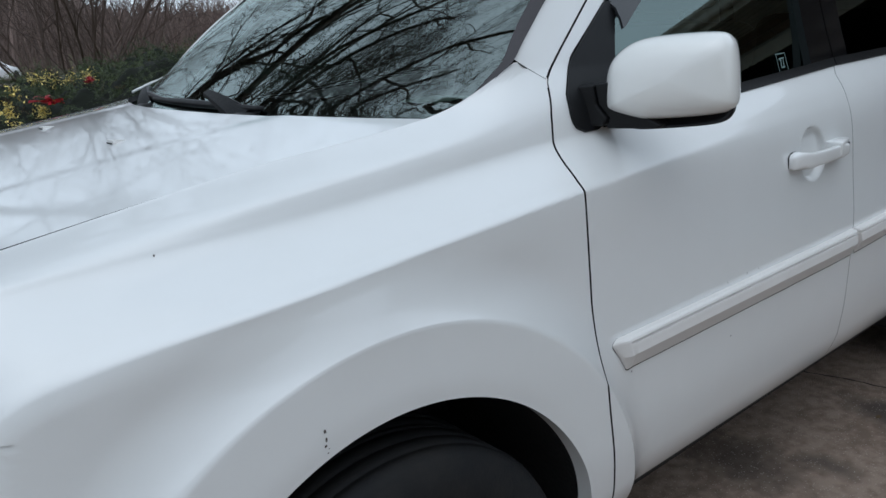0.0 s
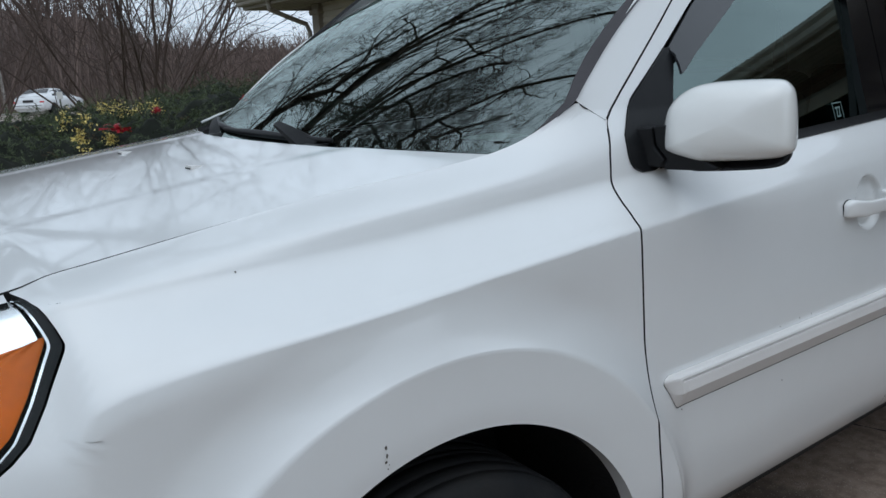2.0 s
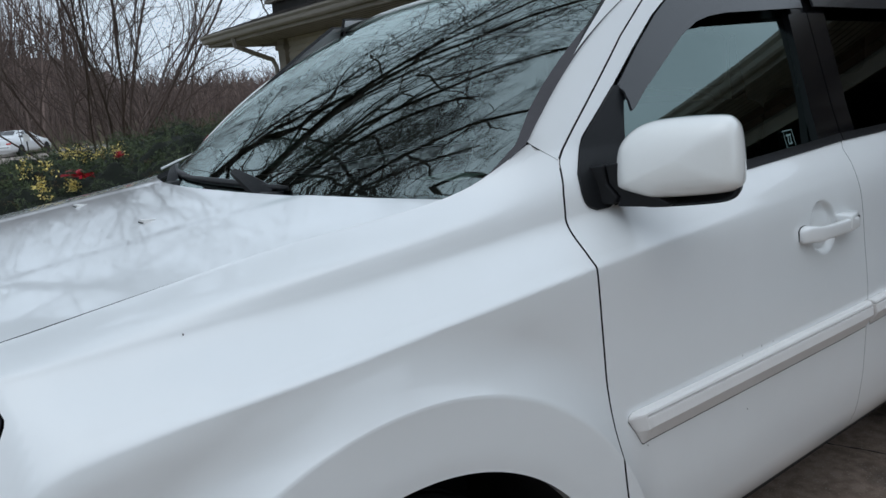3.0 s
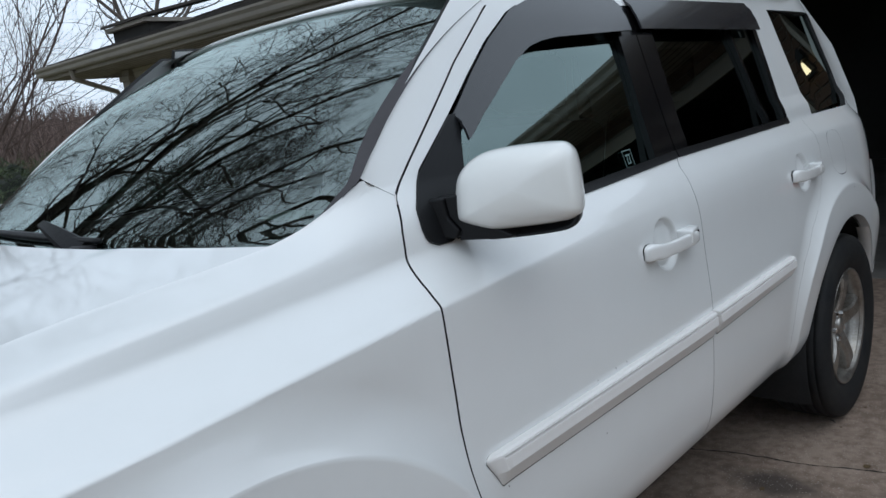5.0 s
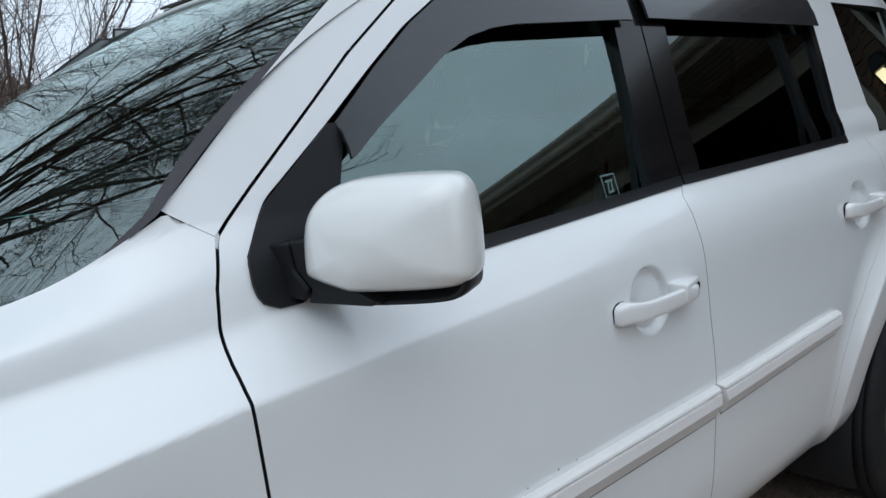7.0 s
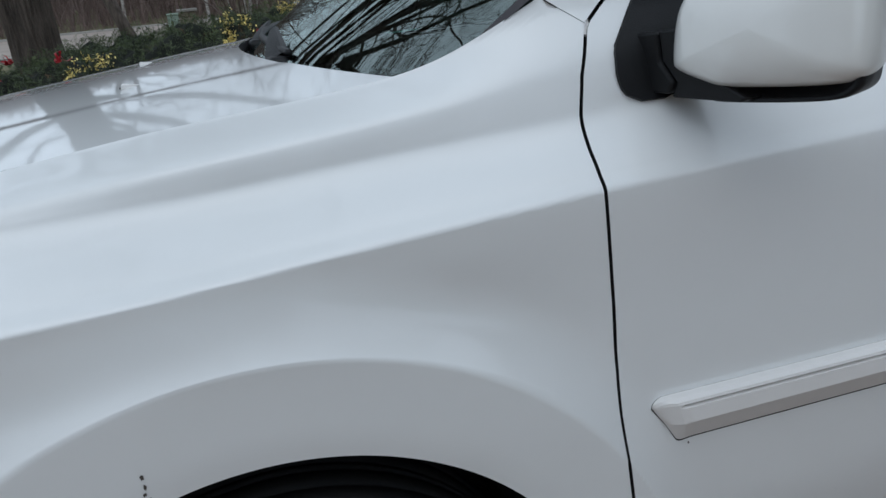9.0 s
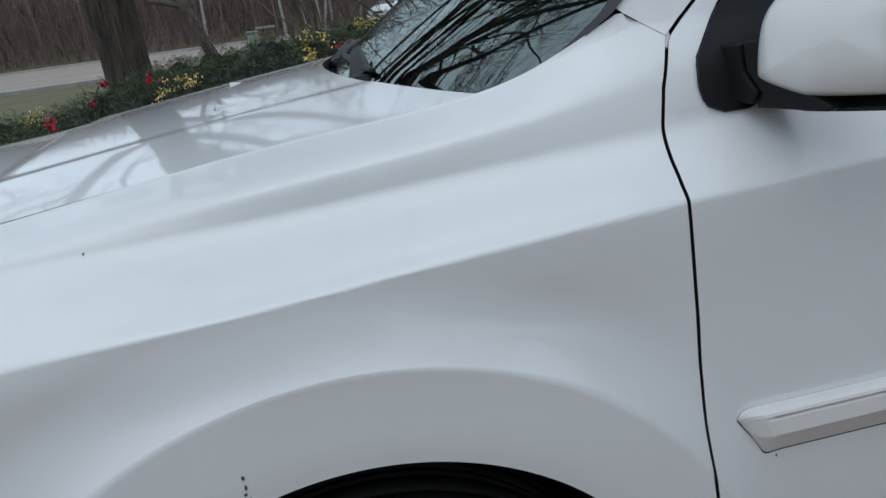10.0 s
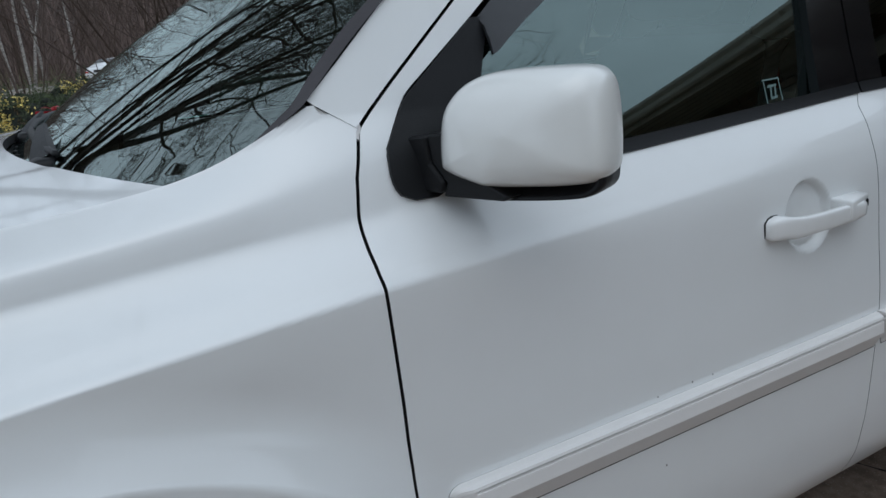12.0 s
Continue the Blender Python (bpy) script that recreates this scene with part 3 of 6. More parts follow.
for side in (-1, 1):
    tag_l = "white painted front fender with a small chip" if side < 0 else ""
    # front fender: shoulder strip above, fan round the wheel opening below
    X, Z = between(lambda z: LAMP_REAR(z) + 0.003, lambda z: GAP(z) - 0.0025, fender_top, lambda x: 0 * x + 0.9838, 120, dense)
    fan = polar(FRONT, 0.36, 0.985, lambda z: GAP(z) - 0.0025, lambda z: LAMP_REAR(z) + 0.003, radians(-112), radians(112), 190, 40)
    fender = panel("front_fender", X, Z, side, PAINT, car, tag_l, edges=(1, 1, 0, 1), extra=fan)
    # the narrow strip that runs forward between lamp and bonnet
    xs_ = np.linspace(-0.92, -0.5355, 50)
    X = np.repeat(xs_[None], 6, 0)
    Z = line(TOP_EDGE[0], X) - np.linspace(0, 0.0060, 6)[:, None]
    panel("lamp_strip", X, Z, side, PAINT, fender, edges=(1, 0, 1, 0))
    # front door skin below the window line
    X, Z = between(lambda z: GAP(z) + 0.0025, lambda z: SPLIT(z) - 0.0009, lambda x: BELT(x), lambda x: 0 * x + 0.345, 250, np.linspace(0, 1, 210))
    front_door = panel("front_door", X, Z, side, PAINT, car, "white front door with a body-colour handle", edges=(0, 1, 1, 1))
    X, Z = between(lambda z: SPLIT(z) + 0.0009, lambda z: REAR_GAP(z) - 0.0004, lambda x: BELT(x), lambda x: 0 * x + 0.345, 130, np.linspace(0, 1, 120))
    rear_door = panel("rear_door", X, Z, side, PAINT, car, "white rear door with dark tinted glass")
    # quarter panel behind the rear door
    X, Z = between(lambda z: REAR_GAP(z) + 0.0004, lambda z: 0 * z + 3.59, lambda x: 0 * x + 1.232, lambda x: 0 * x + 0.985, 90, np.linspace(0, 1, 40))
    fan = polar(REAR, 0.36, 0.985, lambda z: 3.59 + 0 * z, lambda z: REAR_GAP(z) + 0.0004, radians(-96), radians(110), 120, 30)
    quarter = panel("quarter_panel", X, Z, side, PAINT, car, edges=(0, 1, 0, 1), extra=fan)
    # pillar uprights behind the rear door and at the tail
    X, Z = between(curve([(1.23, 2.520), (1.45, 2.575), (1.64, 2.61), (1.70, 2.62)]), curve([(1.23, 2.79), (1.25, 2.79), (1.66, 2.80), (1.70, 2.80)]), lambda x: 0 * x + 1.69, lambda x: 0 * x + 1.226, 20, np.linspace(0, 1, 40))
    panel("rear_pillar", X, Z, side, PAINT, car)
    X, Z = between(curve([(1.226, 3.26), (1.25, 3.31), (1.38, 3.37), (1.66, 3.365), (1.70, 3.36)]), curve([(1.226, 3.59), (1.45, 3.55), (1.70, 3.45)]), lambda x: 0 * x + 1.69, lambda x: 0 * x + 1.230, 24, np.linspace(0, 1, 40))
    panel("tail_pillar", X, Z, side, PAINT, car)
    # rear quarter window
    X, Z = between(curve([(1.226, 2.775), (1.70, 2.79)]), curve([(1.226, 3.28), (1.25, 3.32), (1.38, 3.38), (1.70, 3.37)]), lambda x: 0 * x + 1.67, lambda x: 0 * x + 1.230 + (x - 2.78) * 0.03, 24, np.linspace(0, 1, 24))
    panel("quarter_window", X, Z, side, PRIVACY, car, "dark tinted quarter window", inset=flank(X, Z) - (0.832 - 0.030 * (X - 2.80) - 0.03 * np.clip(X - 2.95, 0, None) - 0.37 * (Z - 1.30)), lip=0.003, plain=True)
    # windscreen pillar and the white door frame beside it
    SCREEN_EDGE = curve([(1.27, 0.505), (1.279, 0.503), (1.319, 0.447), (1.37, 0.515), (1.443, 0.600), (1.526, 0.705), (1.631, 0.846), (1.70, 0.945)])
    zz = np.linspace(1.279, 1.70, 60)[::-1]
    xa = np.where(zz < 1.318, 0.455 + (1.317 - zz) / 0.72, SCREEN_EDGE(zz) - 0.007 * smooth01((zz - 1.318) / 0.06))
    xb = GAP(zz) - 0.0025
    u = np.linspace(0, 1, 14)[None]
    X = xa[:, None] + (xb - xa)[:, None] * u
    Z = np.repeat(zz[:, None], 14, 1)
    panel("windscreen_pillar", X, Z + 0.0025, side, PAINT, car, inset=-0.001)
    zz = np.linspace(0.014, -0.014, 8)[:, None]
    X = np.repeat(np.linspace(0.460, 0.515, 20)[None], 8, 0)
    panel("pillar_joint", X, 1.317 - (X - 0.455) * 0.72 + zz, side, MOULD, car, inset=0.0035, lip=0.004)
    FRAME_IN = curve([(1.176, 0.575), (1.184, 0.560), (1.194, 0.548), (1.208, 0.541), (1.225, 0.537), (1.25, 0.538), (1.319, 0.592), (1.416, 0.728), (1.492, 0.832), (1.564, 0.936), (1.634, 1.062), (1.68, 1.20)])
    X, Z = between(lambda z: GAP(z) + 0.0025, FRAME_IN, lambda x: 0 * x + 1.655, BELT, 14, np.linspace(0, 1, 60))
    panel("window_surround", X, Z, side, PAINT, front_door, edges=(1, 1, 0, 1))
    # roof rail above the doors
    xr = np.linspace(0.98, 3.46, 60)
    X = np.repeat(xr[None], 10, 0)
    Z = np.linspace(1.73, 1.648, 10)[:, None] + 0 * X + 0.012 * np.sin((X - 0.98) / 2.48 * math.pi)
    panel("roof_rail", X, Z, side, PAINT, car)
    # black sash, door posts and belt strips
    X = np.repeat(np.linspace(0.62, 1.592, 60)[None], 6, 0)
    Z = BELT(X) + np.linspace(0.019, -0.001, 6)[:, None]
    panel("belt_strip", X, Z, side, BLACK, front_door, "black rubber belt strip", inset=-0.004, lip=0.012)
    X = np.repeat(np.linspace(1.598, 2.52, 60)[None], 6, 0)
    Z = BELT(X) + np.linspace(0.019, -0.001, 6)[:, None]
    panel("belt_strip", X, Z, side, BLACK, rear_door, "black rubber belt strip", inset=-0.004, lip=0.012)
    zz = np.linspace(1.22, 1.655, 24)[::-1]
    for nm, host, a, b in (("door_post", front_door, curve([(1.22, 1.472), (1.58, 1.549), (1.66, 1.566)]), curve([(1.22, 1.593), (1.603, 1.653), (1.66, 1.662)])),
                           ("door_post", rear_door, curve([(1.22, 1.599), (1.603, 1.659), (1.66, 1.668)]), curve([(1.22, 1.680), (1.617, 1.760), (1.66, 1.769)])),
                           ("window_bar", rear_door, curve([(1.22, 2.343), (1.66, 2.343)]), curve([(1.22, 2.362), (1.66, 2.362)])),
                           ("rear_sash", rear_door, curve([(1.22, 2.485), (1.26, 2.500), (1.64, 2.575), (1.66, 2.58)]), curve([(1.22, 2.520), (1.45, 2.573), (1.64, 2.608), (1.66, 2.612)]))):
        xa, xb = a(zz), b(zz)
        uu = np.linspace(0, 1, 8)[None]
        panel(nm, xa[:, None] + (xb - xa)[:, None] * uu, np.repeat(zz[:, None], 8, 1), side, POST, host, inset=0.0 if nm != "window_bar" else 0.004, lip=0.02)
    # the panes
    X, Z = between(curve([(1.20, 0.60), (1.319, 0.66), (1.361, 0.735), (1.66, 1.12)]), curve([(1.20, 1.472), (1.58, 1.552), (1.66, 1.57)]), lambda x: 0 * x + 1.655, lambda x: BELT(x) + 0.01, 30, np.linspace(0, 1, 30))
    panel("window_pane", X, Z, side, SIDE, front_door, "clear green-tinted window glass", inset=pane_inset(X, Z), lip=0.003, plain=True)
    X, Z = between(curve([(1.20, 1.675), (1.66, 1.765)]), curve([(1.20, 2.352), (1.66, 2.352)]), lambda x: 0 * x + 1.655, lambda x: BELT(x) + 0.01, 30, np.linspace(0, 1, 30))
    panel("window_pane", X, Z, side, PRIVACY, rear_door, "dark tinted privacy glass", inset=pane_inset(X, Z), lip=0.003, plain=True)
    X, Z = between(curve([(1.20, 2.352), (1.66, 2.352)]), curve([(1.20, 2.49), (1.66, 2.585)]), lambda x: 0 * x + 1.655, lambda x: BELT(x) + 0.01, 14, np.linspace(0, 1, 24))
    panel("fixed_pane", X, Z, side, PRIVACY, rear_door, "dark tinted privacy glass", inset=0.014, lip=0.003)
    # smoked rain visors over the windows
    UPPER = curve([(0.700, 1.395), (0.736, 1.420), (0.835, 1.496), (0.939, 1.568), (1.064, 1.638), (1.15, 1.664), (1.28, 1.676), (1.60, 1.680)])
    LOWER = curve([(0.700, 1.352), (0.734, 1.361), (0.794, 1.401), (0.888, 1.456), (0.984, 1.513), (1.061, 1.546), (1.120, 1.559), (1.192, 1.567), (1.551, 1.580), (1.60, 1.580)])
    xv = np.concatenate([np.linspace(0.728, 1.2, 50), np.linspace(1.21, 1.585, 24)])
    tt = np.linspace(0, 1, 16)[:, None]
    X = np.repeat(xv[None], 16, 0)
    Z = UPPER(X) + (LOWER(X) - UPPER(X)) * tt
    X = X + 0.010
    out = 0.004 + 0.014 * smooth01(tt * 3.0) - 0.003 * smooth01(tt * 6 - 2) * smooth01(3 - tt * 6) + 0.003 * smooth01((tt - 0.4) * 4)
    panel("rain_visor", X, Z, side, VISOR, front_door, "smoked acrylic rain visor", inset=-out - 0.0 * X, lip=0.006)
    xv = np.linspace(1.66, 2.585, 40)
    X = np.repeat(xv[None], 16, 0)
    Z = 1.680 + (1.585 - 0.012 * (X - 1.66) - 1.680) * tt
    panel("rain_visor", X, Z, side, VISOR, rear_door, "smoked acrylic rain visor", inset=-out - 0.0 * X, lip=0.006)
    # body-side mouldings: stepped bars with a shadow groove
    for host, x0, x1, tip in ((front_door, 0.524, 1.538, True), (rear_door, 1.552, 2.186, False)):
        n = 90
        xm = np.concatenate([np.linspace(x0, x0 + 0.06, 36), np.linspace(x0 + 0.064, x1 - 0.012, 44), np.linspace(x1 - 0.010, x1, 10)])
        rows = [(0.000, 0.0), (0.0003, 0.0145), (0.0050, 0.0200), (0.0063, 0.0200), (0.0092, 0.0212), (0.0104, 0.0120), (0.0140, 0.0120), (0.0154, 0.0222), (0.039, 0.0240), (0.042, 0.0226), (0.077, 0.0045), (0.081, 0.0)]
        X = np.zeros((len(rows), n))
        Z = np.zeros((len(rows), n))
        O = np.zeros((len(rows), n))
        for i, (dz, o) in enumerate(rows):
            X[i] = xm + 0.44 * dz * np.clip(1 - (xm - x0) / 0.10, 0, 1) if tip else xm + 0.25 * (dz - 0.04) * np.clip(1 - (xm - x0) / 0.10, 0, 1)
            Z[i] = 0.785 + 0.014 * smooth01((xm - 1.4) / 0.9) - dz * (0.95 - 0.10 * smooth01((xm - 1.4) / 0.9))
            if tip:
                Z[i] = 0.747 + (Z[i] - 0.747) * (0.62 + 0.38 * np.sqrt(1 - (1 - np.clip((xm - x0) / 0.022, 0, 1)) ** 2))
            end = np.clip((xm - x0) / (0.030 if tip else 0.006), 0, 1) ** 0.5 * np.clip((x1 - xm) / 0.006, 0, 1) ** 0.5
            flat = 0.021 * (o > 0) + (o - 0.021 * (o > 0)) * smooth01((xm - x0 - 0.03) / 0.02) if tip else o
            O[i] = np.where(o > 0, np.minimum(flat, 0.03) if tip and 0.007 < dz < 0.06 else o, 0) * end
        P = np.stack([X, side * (flank(X, Z) + O - 0.0005), Z], -1)
        v, f = grid(P)
        bar = mesh("side_moulding", v, f, MOULD, host, "white ribbed side moulding", smooth=False)
        # a dark strip round the bar that paints in its shadow gap
        G = P[[0, len(rows) // 2, -1]].copy()
        xg = np.linspace(-0.0008, 0.0004, n)
        for gi, gz in ((0, 0.0002), (1, 0.0), (2, -0.0006)):
            G[gi, :, 0] += xg
            G[gi, :, 2] += gz
        G[:, :, 1] = side * (flank(G[:, :, 0], G[:, :, 2]) + 0.0008)
        v, f = grid(G)
        mesh("shadow_gap_strip", v, f, LINER_SHADE, bar, smooth=False)
    # door handles: a bridge over a round dished pocket
    for (hx, hz), host in zip(HANDLES, (front_door, rear_door)):
        y0 = float(flank(hx + 0.2, hz))
        L0, L1 = hx - 0.118, hx + 0.132
        half_of = curve([(0.0, 0.0125), (0.03, 0.0190), (0.10, 0.0215), (0.22, 0.0195), (0.35, 0.0172), (0.70, 0.0165), (0.92, 0.0165), (1.0, 0.0150)])
        rise_of = curve([(0.0, 0.012), (0.05, 0.020), (0.15, 0.027), (0.30, 0.033), (0.55, 0.037), (0.80, 0.037), (0.95, 0.037), (1.0, 0.034)])

        def ring_at(bm_, t, grow_by=0.0, top=None):
            """One cross-section of the pull bar, flat outside with softened corners."""
            x = L0 - grow_by + (L1 - L0 + grow_by) * t
            up = float(rise_of(t)) if top is None else top
            hh = float(half_of(t)) + grow_by
            zc = hz - 0.006 + 0.002 * t + 0.004 * math.exp(-((t - 0.1) / 0.1) ** 2)
            base = up - 0.016 if 0.17 < t < 0.90 and top is None else -0.008
            ring = []
            for a in range(16):
                th = 2 * math.pi * (a + 0.5) / 16
                cz, co = math.cos(th), math.sin(th)
                zz_ = zc + hh * (abs(cz) ** 0.45) * (1 if cz > 0 else -1)
                mid, half = (up + base) / 2, (up - base) / 2
                oo = mid + half * (abs(co) ** 0.40) * (1 if co > 0 else -1)
                ring.append(bm_.verts.new((x, side * (y0 + oo), zz_)))
            return ring

        def bar_of(ts, **kw):
            bm_ = bmesh.new()
            sec = [ring_at(bm_, t, **kw) for t in ts]
            for a, b in zip(sec, sec[1:]):
                for i in range(16):
                    bm_.faces.new((a[i], a[(i + 1) % 16], b[(i + 1) % 16], b[i]))
            bm_.faces.new(sec[0])
            bm_.faces.new(sec[-1])
            bmesh.ops.recalc_face_normals(bm_, faces=bm_.faces)
            return bm_

        handle = part("door_handle", bar_of([k / 32 for k in range(33)]), HANDLE, host, "white pull handle", smooth=True)
        part("handle_gasket", bar_of([0.0, 0.04, 0.08, 0.14], grow_by=0.0013, top=0.003), BLACK, handle, "black gasket")
        # the fixed end cap, a step higher than the bar, with the lock in its rear face
        cap = box((L1 - 0.058, -0.006, hz - 0.016), (L1 + 0.026, 0.040, hz + 0.021), 0.005, 3)
        for vv in cap.verts:
            back = min(1.0, max(0.0, (vv.co.x - (L1 - 0.058)) / 0.084))
            out_ = vv.co.y if vv.co.y < 0.01 else vv.co.y - 0.022 * back ** 3
            vv.co = (vv.co.x, side * (y0 + out_), hz + 0.004 + (vv.co.z - hz - 0.004) * (1.0 - 0.30 * back ** 2) + 0.004 * back)
        part("handle_end", cap, HANDLE, handle, "white end cap", smooth=True)
        if host is front_door and side < 0:
            part("key_slot", box((L1 + 0.0085, -(y0 + 0.0275), hz - 0.004), (L1 + 0.0165, -(y0 + 0.015), hz + 0.012), 0.0035, 3), BLACK, handle, "dark key slot", smooth=True)


# ---- bonnet, glass, roof and ends of the car ----
def hood_rear(y):
    return 0.105 + 0.15 * (np.abs(y) / 0.77) ** 2


def hood_height(x, y):
    a = np.abs(y) * 0.725 / line(TOP_EDGE[1], np.maximum(x, -0.45))
    crown = 0.031 * (1 - (a / 0.725) ** 2)
    dip = -0.0030 * smooth01((0.445 - a) / 0.070) * smooth01((x + 0.9) / 0.3)
    nose = -0.9 * np.clip(-0.80 - x, 0, None) ** 2
    return line(TOP_EDGE[0], x) + crown + dip + nose + 0.0008 - 0.0016 * smooth01((x + 0.45) / 0.40)


yy = np.linspace(-0.7225, 0.7225, 90)
uu = np.linspace(0, 1, 70)
X0 = -0.93 + 0.10 * (np.abs(yy) / 0.72) ** 3
rear_y = yy * (line(TOP_EDGE[1], 0.24) - 0.003) / 0.7225
X = X0[None] + (hood_rear(rear_y)[None] - X0[None]) * uu[:, None]
Y = yy[None] / 0.7225 * (line(TOP_EDGE[1], np.maximum(X, -0.45)) - 0.0005 - 0.0013 * smooth01((-0.05 - X) / 0.35))
Zh = hood_height(X, Y)
Pn = np.stack([X, Y, Zh], 2)
v, f = grid(Pn)
v = list(v)
base = len(v)
rim = [(i, 0) for i in range(70)] + [(69, j) for j in range(1, 90)] + [(i, 89) for i in range(68, -1, -1)]
for i, j in rim:
    v += [Pn[i, j], Pn[i, j] - np.array([0, 0, 0.02])]
f += [(base + 2 * k, base + 2 * k + 1, base + 2 * k + 3, base + 2 * k + 2) for k in range(len(rim) - 1)]
JETS = (-0.265, 0.280)
# the bonnet's rim is black too, as painted shade in its seam
hood = mesh("hood", v, f, [PAINT, LINER_SHADE], car, "white bonnet with two washer jets", index=[0] * (69 * 89) + [1] * (len(rim) - 1))
for y in JETS:
    x = -0.108
    z = float(hood_height(np.array(x), np.array(y)))
    verts = [(x - 0.016, y - 0.020, z - 0.002), (x - 0.016, y + 0.020, z - 0.002), (x + 0.020, y, z + 0.001), (x - 0.015, y - 0.018, z + 0.005), (x - 0.015, y + 0.018, z + 0.005)]
    jet = mesh("washer_jet", verts, [(0, 1, 4, 3), (3, 4, 2), (0, 3, 2), (1, 2, 4)], MOULD, hood, "small white washer jet", smooth=False)
    part("jet_mouth", box((x - 0.0185, y - 0.014, z - 0.002), (x - 0.0162, y + 0.014, z + 0.0006), 0.0004), BLACK, jet)
# black inner fillers added behind the seams, standing in for their shade
for side in (-1, 1):
    xs = np.linspace(-0.55, 0.28, 20)
    P = np.stack([np.stack([xs, side * (np.full(20, 0.70)), line(TOP_EDGE[0], xs) - 0.03], 1), np.stack([xs, side * (line(TOP_EDGE[1], xs) + 0.03), line(TOP_EDGE[0], xs) - 0.05], 1)])
    v, f = grid(P)
    mesh("seam_shade_filler", v, f, LINER_SHADE, car)
    for cv, z0, z1 in ((GAP, 0.36, 1.27), (SPLIT, 0.36, 1.2), (REAR_GAP, 0.40, 1.2)):
        zs = np.linspace(z0, z1, 40)
        xx = np.stack([cv(zs) - 0.03, cv(zs) + 0.03])
        P = np.stack([xx, side * (flank(xx, zs[None] + 0 * xx) - 0.030), zs[None] + 0 * xx], 2)
        v, f = grid(P)
        mesh("seam_shade_filler", v, f, LINER_SHADE, car)


def screen_point(u, v, lift=0.0):
    """u across (-1..1), v up the glass (0..1; a little below 0 where it dips behind the bonnet)."""
    u, v = np.asarray(u, float), np.asarray(v, float)
    y = u * np.interp(v, [-0.1, 0.0, 0.08, 0.157, 1.0], [0.752, 0.772, 0.789, 0.803, 0.692])
    a = np.abs(y) / 0.80
    bow = 0.030 * np.sin(np.pi * np.clip(v, 0, 1))
    x = 0.150 + 0.815 * v - 0.45 * bow + (0.185 - 0.125 * v) * a ** 3
    z = 1.232 + 0.483 * v + 0.85 * bow - np.clip(v, 0, 1) ** 2 * (0.028 * np.abs(u) ** 2 + 0.018 * np.abs(u) ** 6)
    return np.stack([x - 0.45 * lift, y, z + 0.85 * lift], -1)


def screen_low(y):
    p = screen_point(np.asarray(y) / 0.772, 0.0 * np.asarray(y))
    return p[..., 0], p[..., 2]


U, V_ = np.meshgrid(np.linspace(-1, 1, 90), np.linspace(-0.075, 1, 50))
v, f = grid(screen_point(U, V_))
f = [q[::-1] for q in f]
tagged(mesh("windscreen", v, f, SCREEN, car), "clear green-tinted windscreen")
bands = [(np.linspace(-1.0, -0.976, 6), np.linspace(0.0, 1.0, 60)), (np.linspace(0.962, 1.005, 6), np.linspace(-0.01, 1.0, 40)),
         (np.linspace(-0.45, 0.957, 50), np.linspace(-0.06, 0.070, 6)), (np.linspace(-0.957, 0.957, 50), np.linspace(0.955, 1.0, 5))]
for k, (bu, bv) in enumerate(bands):
    U, V_ = np.meshgrid(bu, bv)
    if k == 0:
        U = -1.014 + (U + 1.0) / 0.024 * (0.012 + 0.024 * smooth01(V_ / 0.35))
    v, f = grid(screen_point(U, V_, 0.002 if k < 2 else -0.003))
    if k < 2:
        mesh("edge_trim", v, f, TRIM, car, "faded dark trim along the windscreen edge")
    else:
        mesh("frit_band", v, f, FRIT, car, "black ceramic band at the glass edge")
# white pillar lip standing proud of the glass on the far side
vs = np.linspace(1.0, 0.02, 30)
lip_pts = np.concatenate([screen_point(np.full(30, 1.012), vs, 0.006), [[0.40, 0.803, 1.296], [0.34, 0.790, 1.277], [0.27, 0.772, 1.256]]])
v, f = tubes([(lip_pts, [0.0045] * 33, 8)])
mesh("pillar_lip", v, f, PAINT, car)
us = np.linspace(-0.98, 1.01, 40)
v, f = tubes([(screen_point(us, np.full(40, 1.004), 0.004), [0.0065] * 40, 8)])
mesh("roof_lip", v, f, PAINT, car)
# cowl tray, sunk below the bonnet's rear edge
yy = np.linspace(-0.52, 0.80, 60)
xf = hood_rear(np.clip(yy, -0.725, 0.725)) + 0.004
xb = screen_low(yy)[0] + 0.02
t = np.linspace(0, 1, 8)[:, None]
X = xf[None] + (np.maximum(xb, xf + 0.03) - xf)[None] * t
Z = 1.222 - 0.035 * np.sin(np.pi * np.clip(t * 1.1, 0, 1)) + 0.014 * t + 0 * X + 0.03 * (np.abs(yy)[None] / 0.8) ** 6 * t
v, f = grid(np.stack([X, np.repeat(yy[None], 8, 0), Z], 2))
cowl = mesh("cowl_tray", v, f, BLACK, car, "black plastic cowl tray below the windscreen")
for k in range(14):
    y = -0.62 + k * 0.095
    x = float(hood_rear(np.array(y)))
    part("cowl_rib", box((x + 0.012, y, 1.19), (x + 0.055, y + 0.012, 1.222), 0.003), BLACK, cowl)


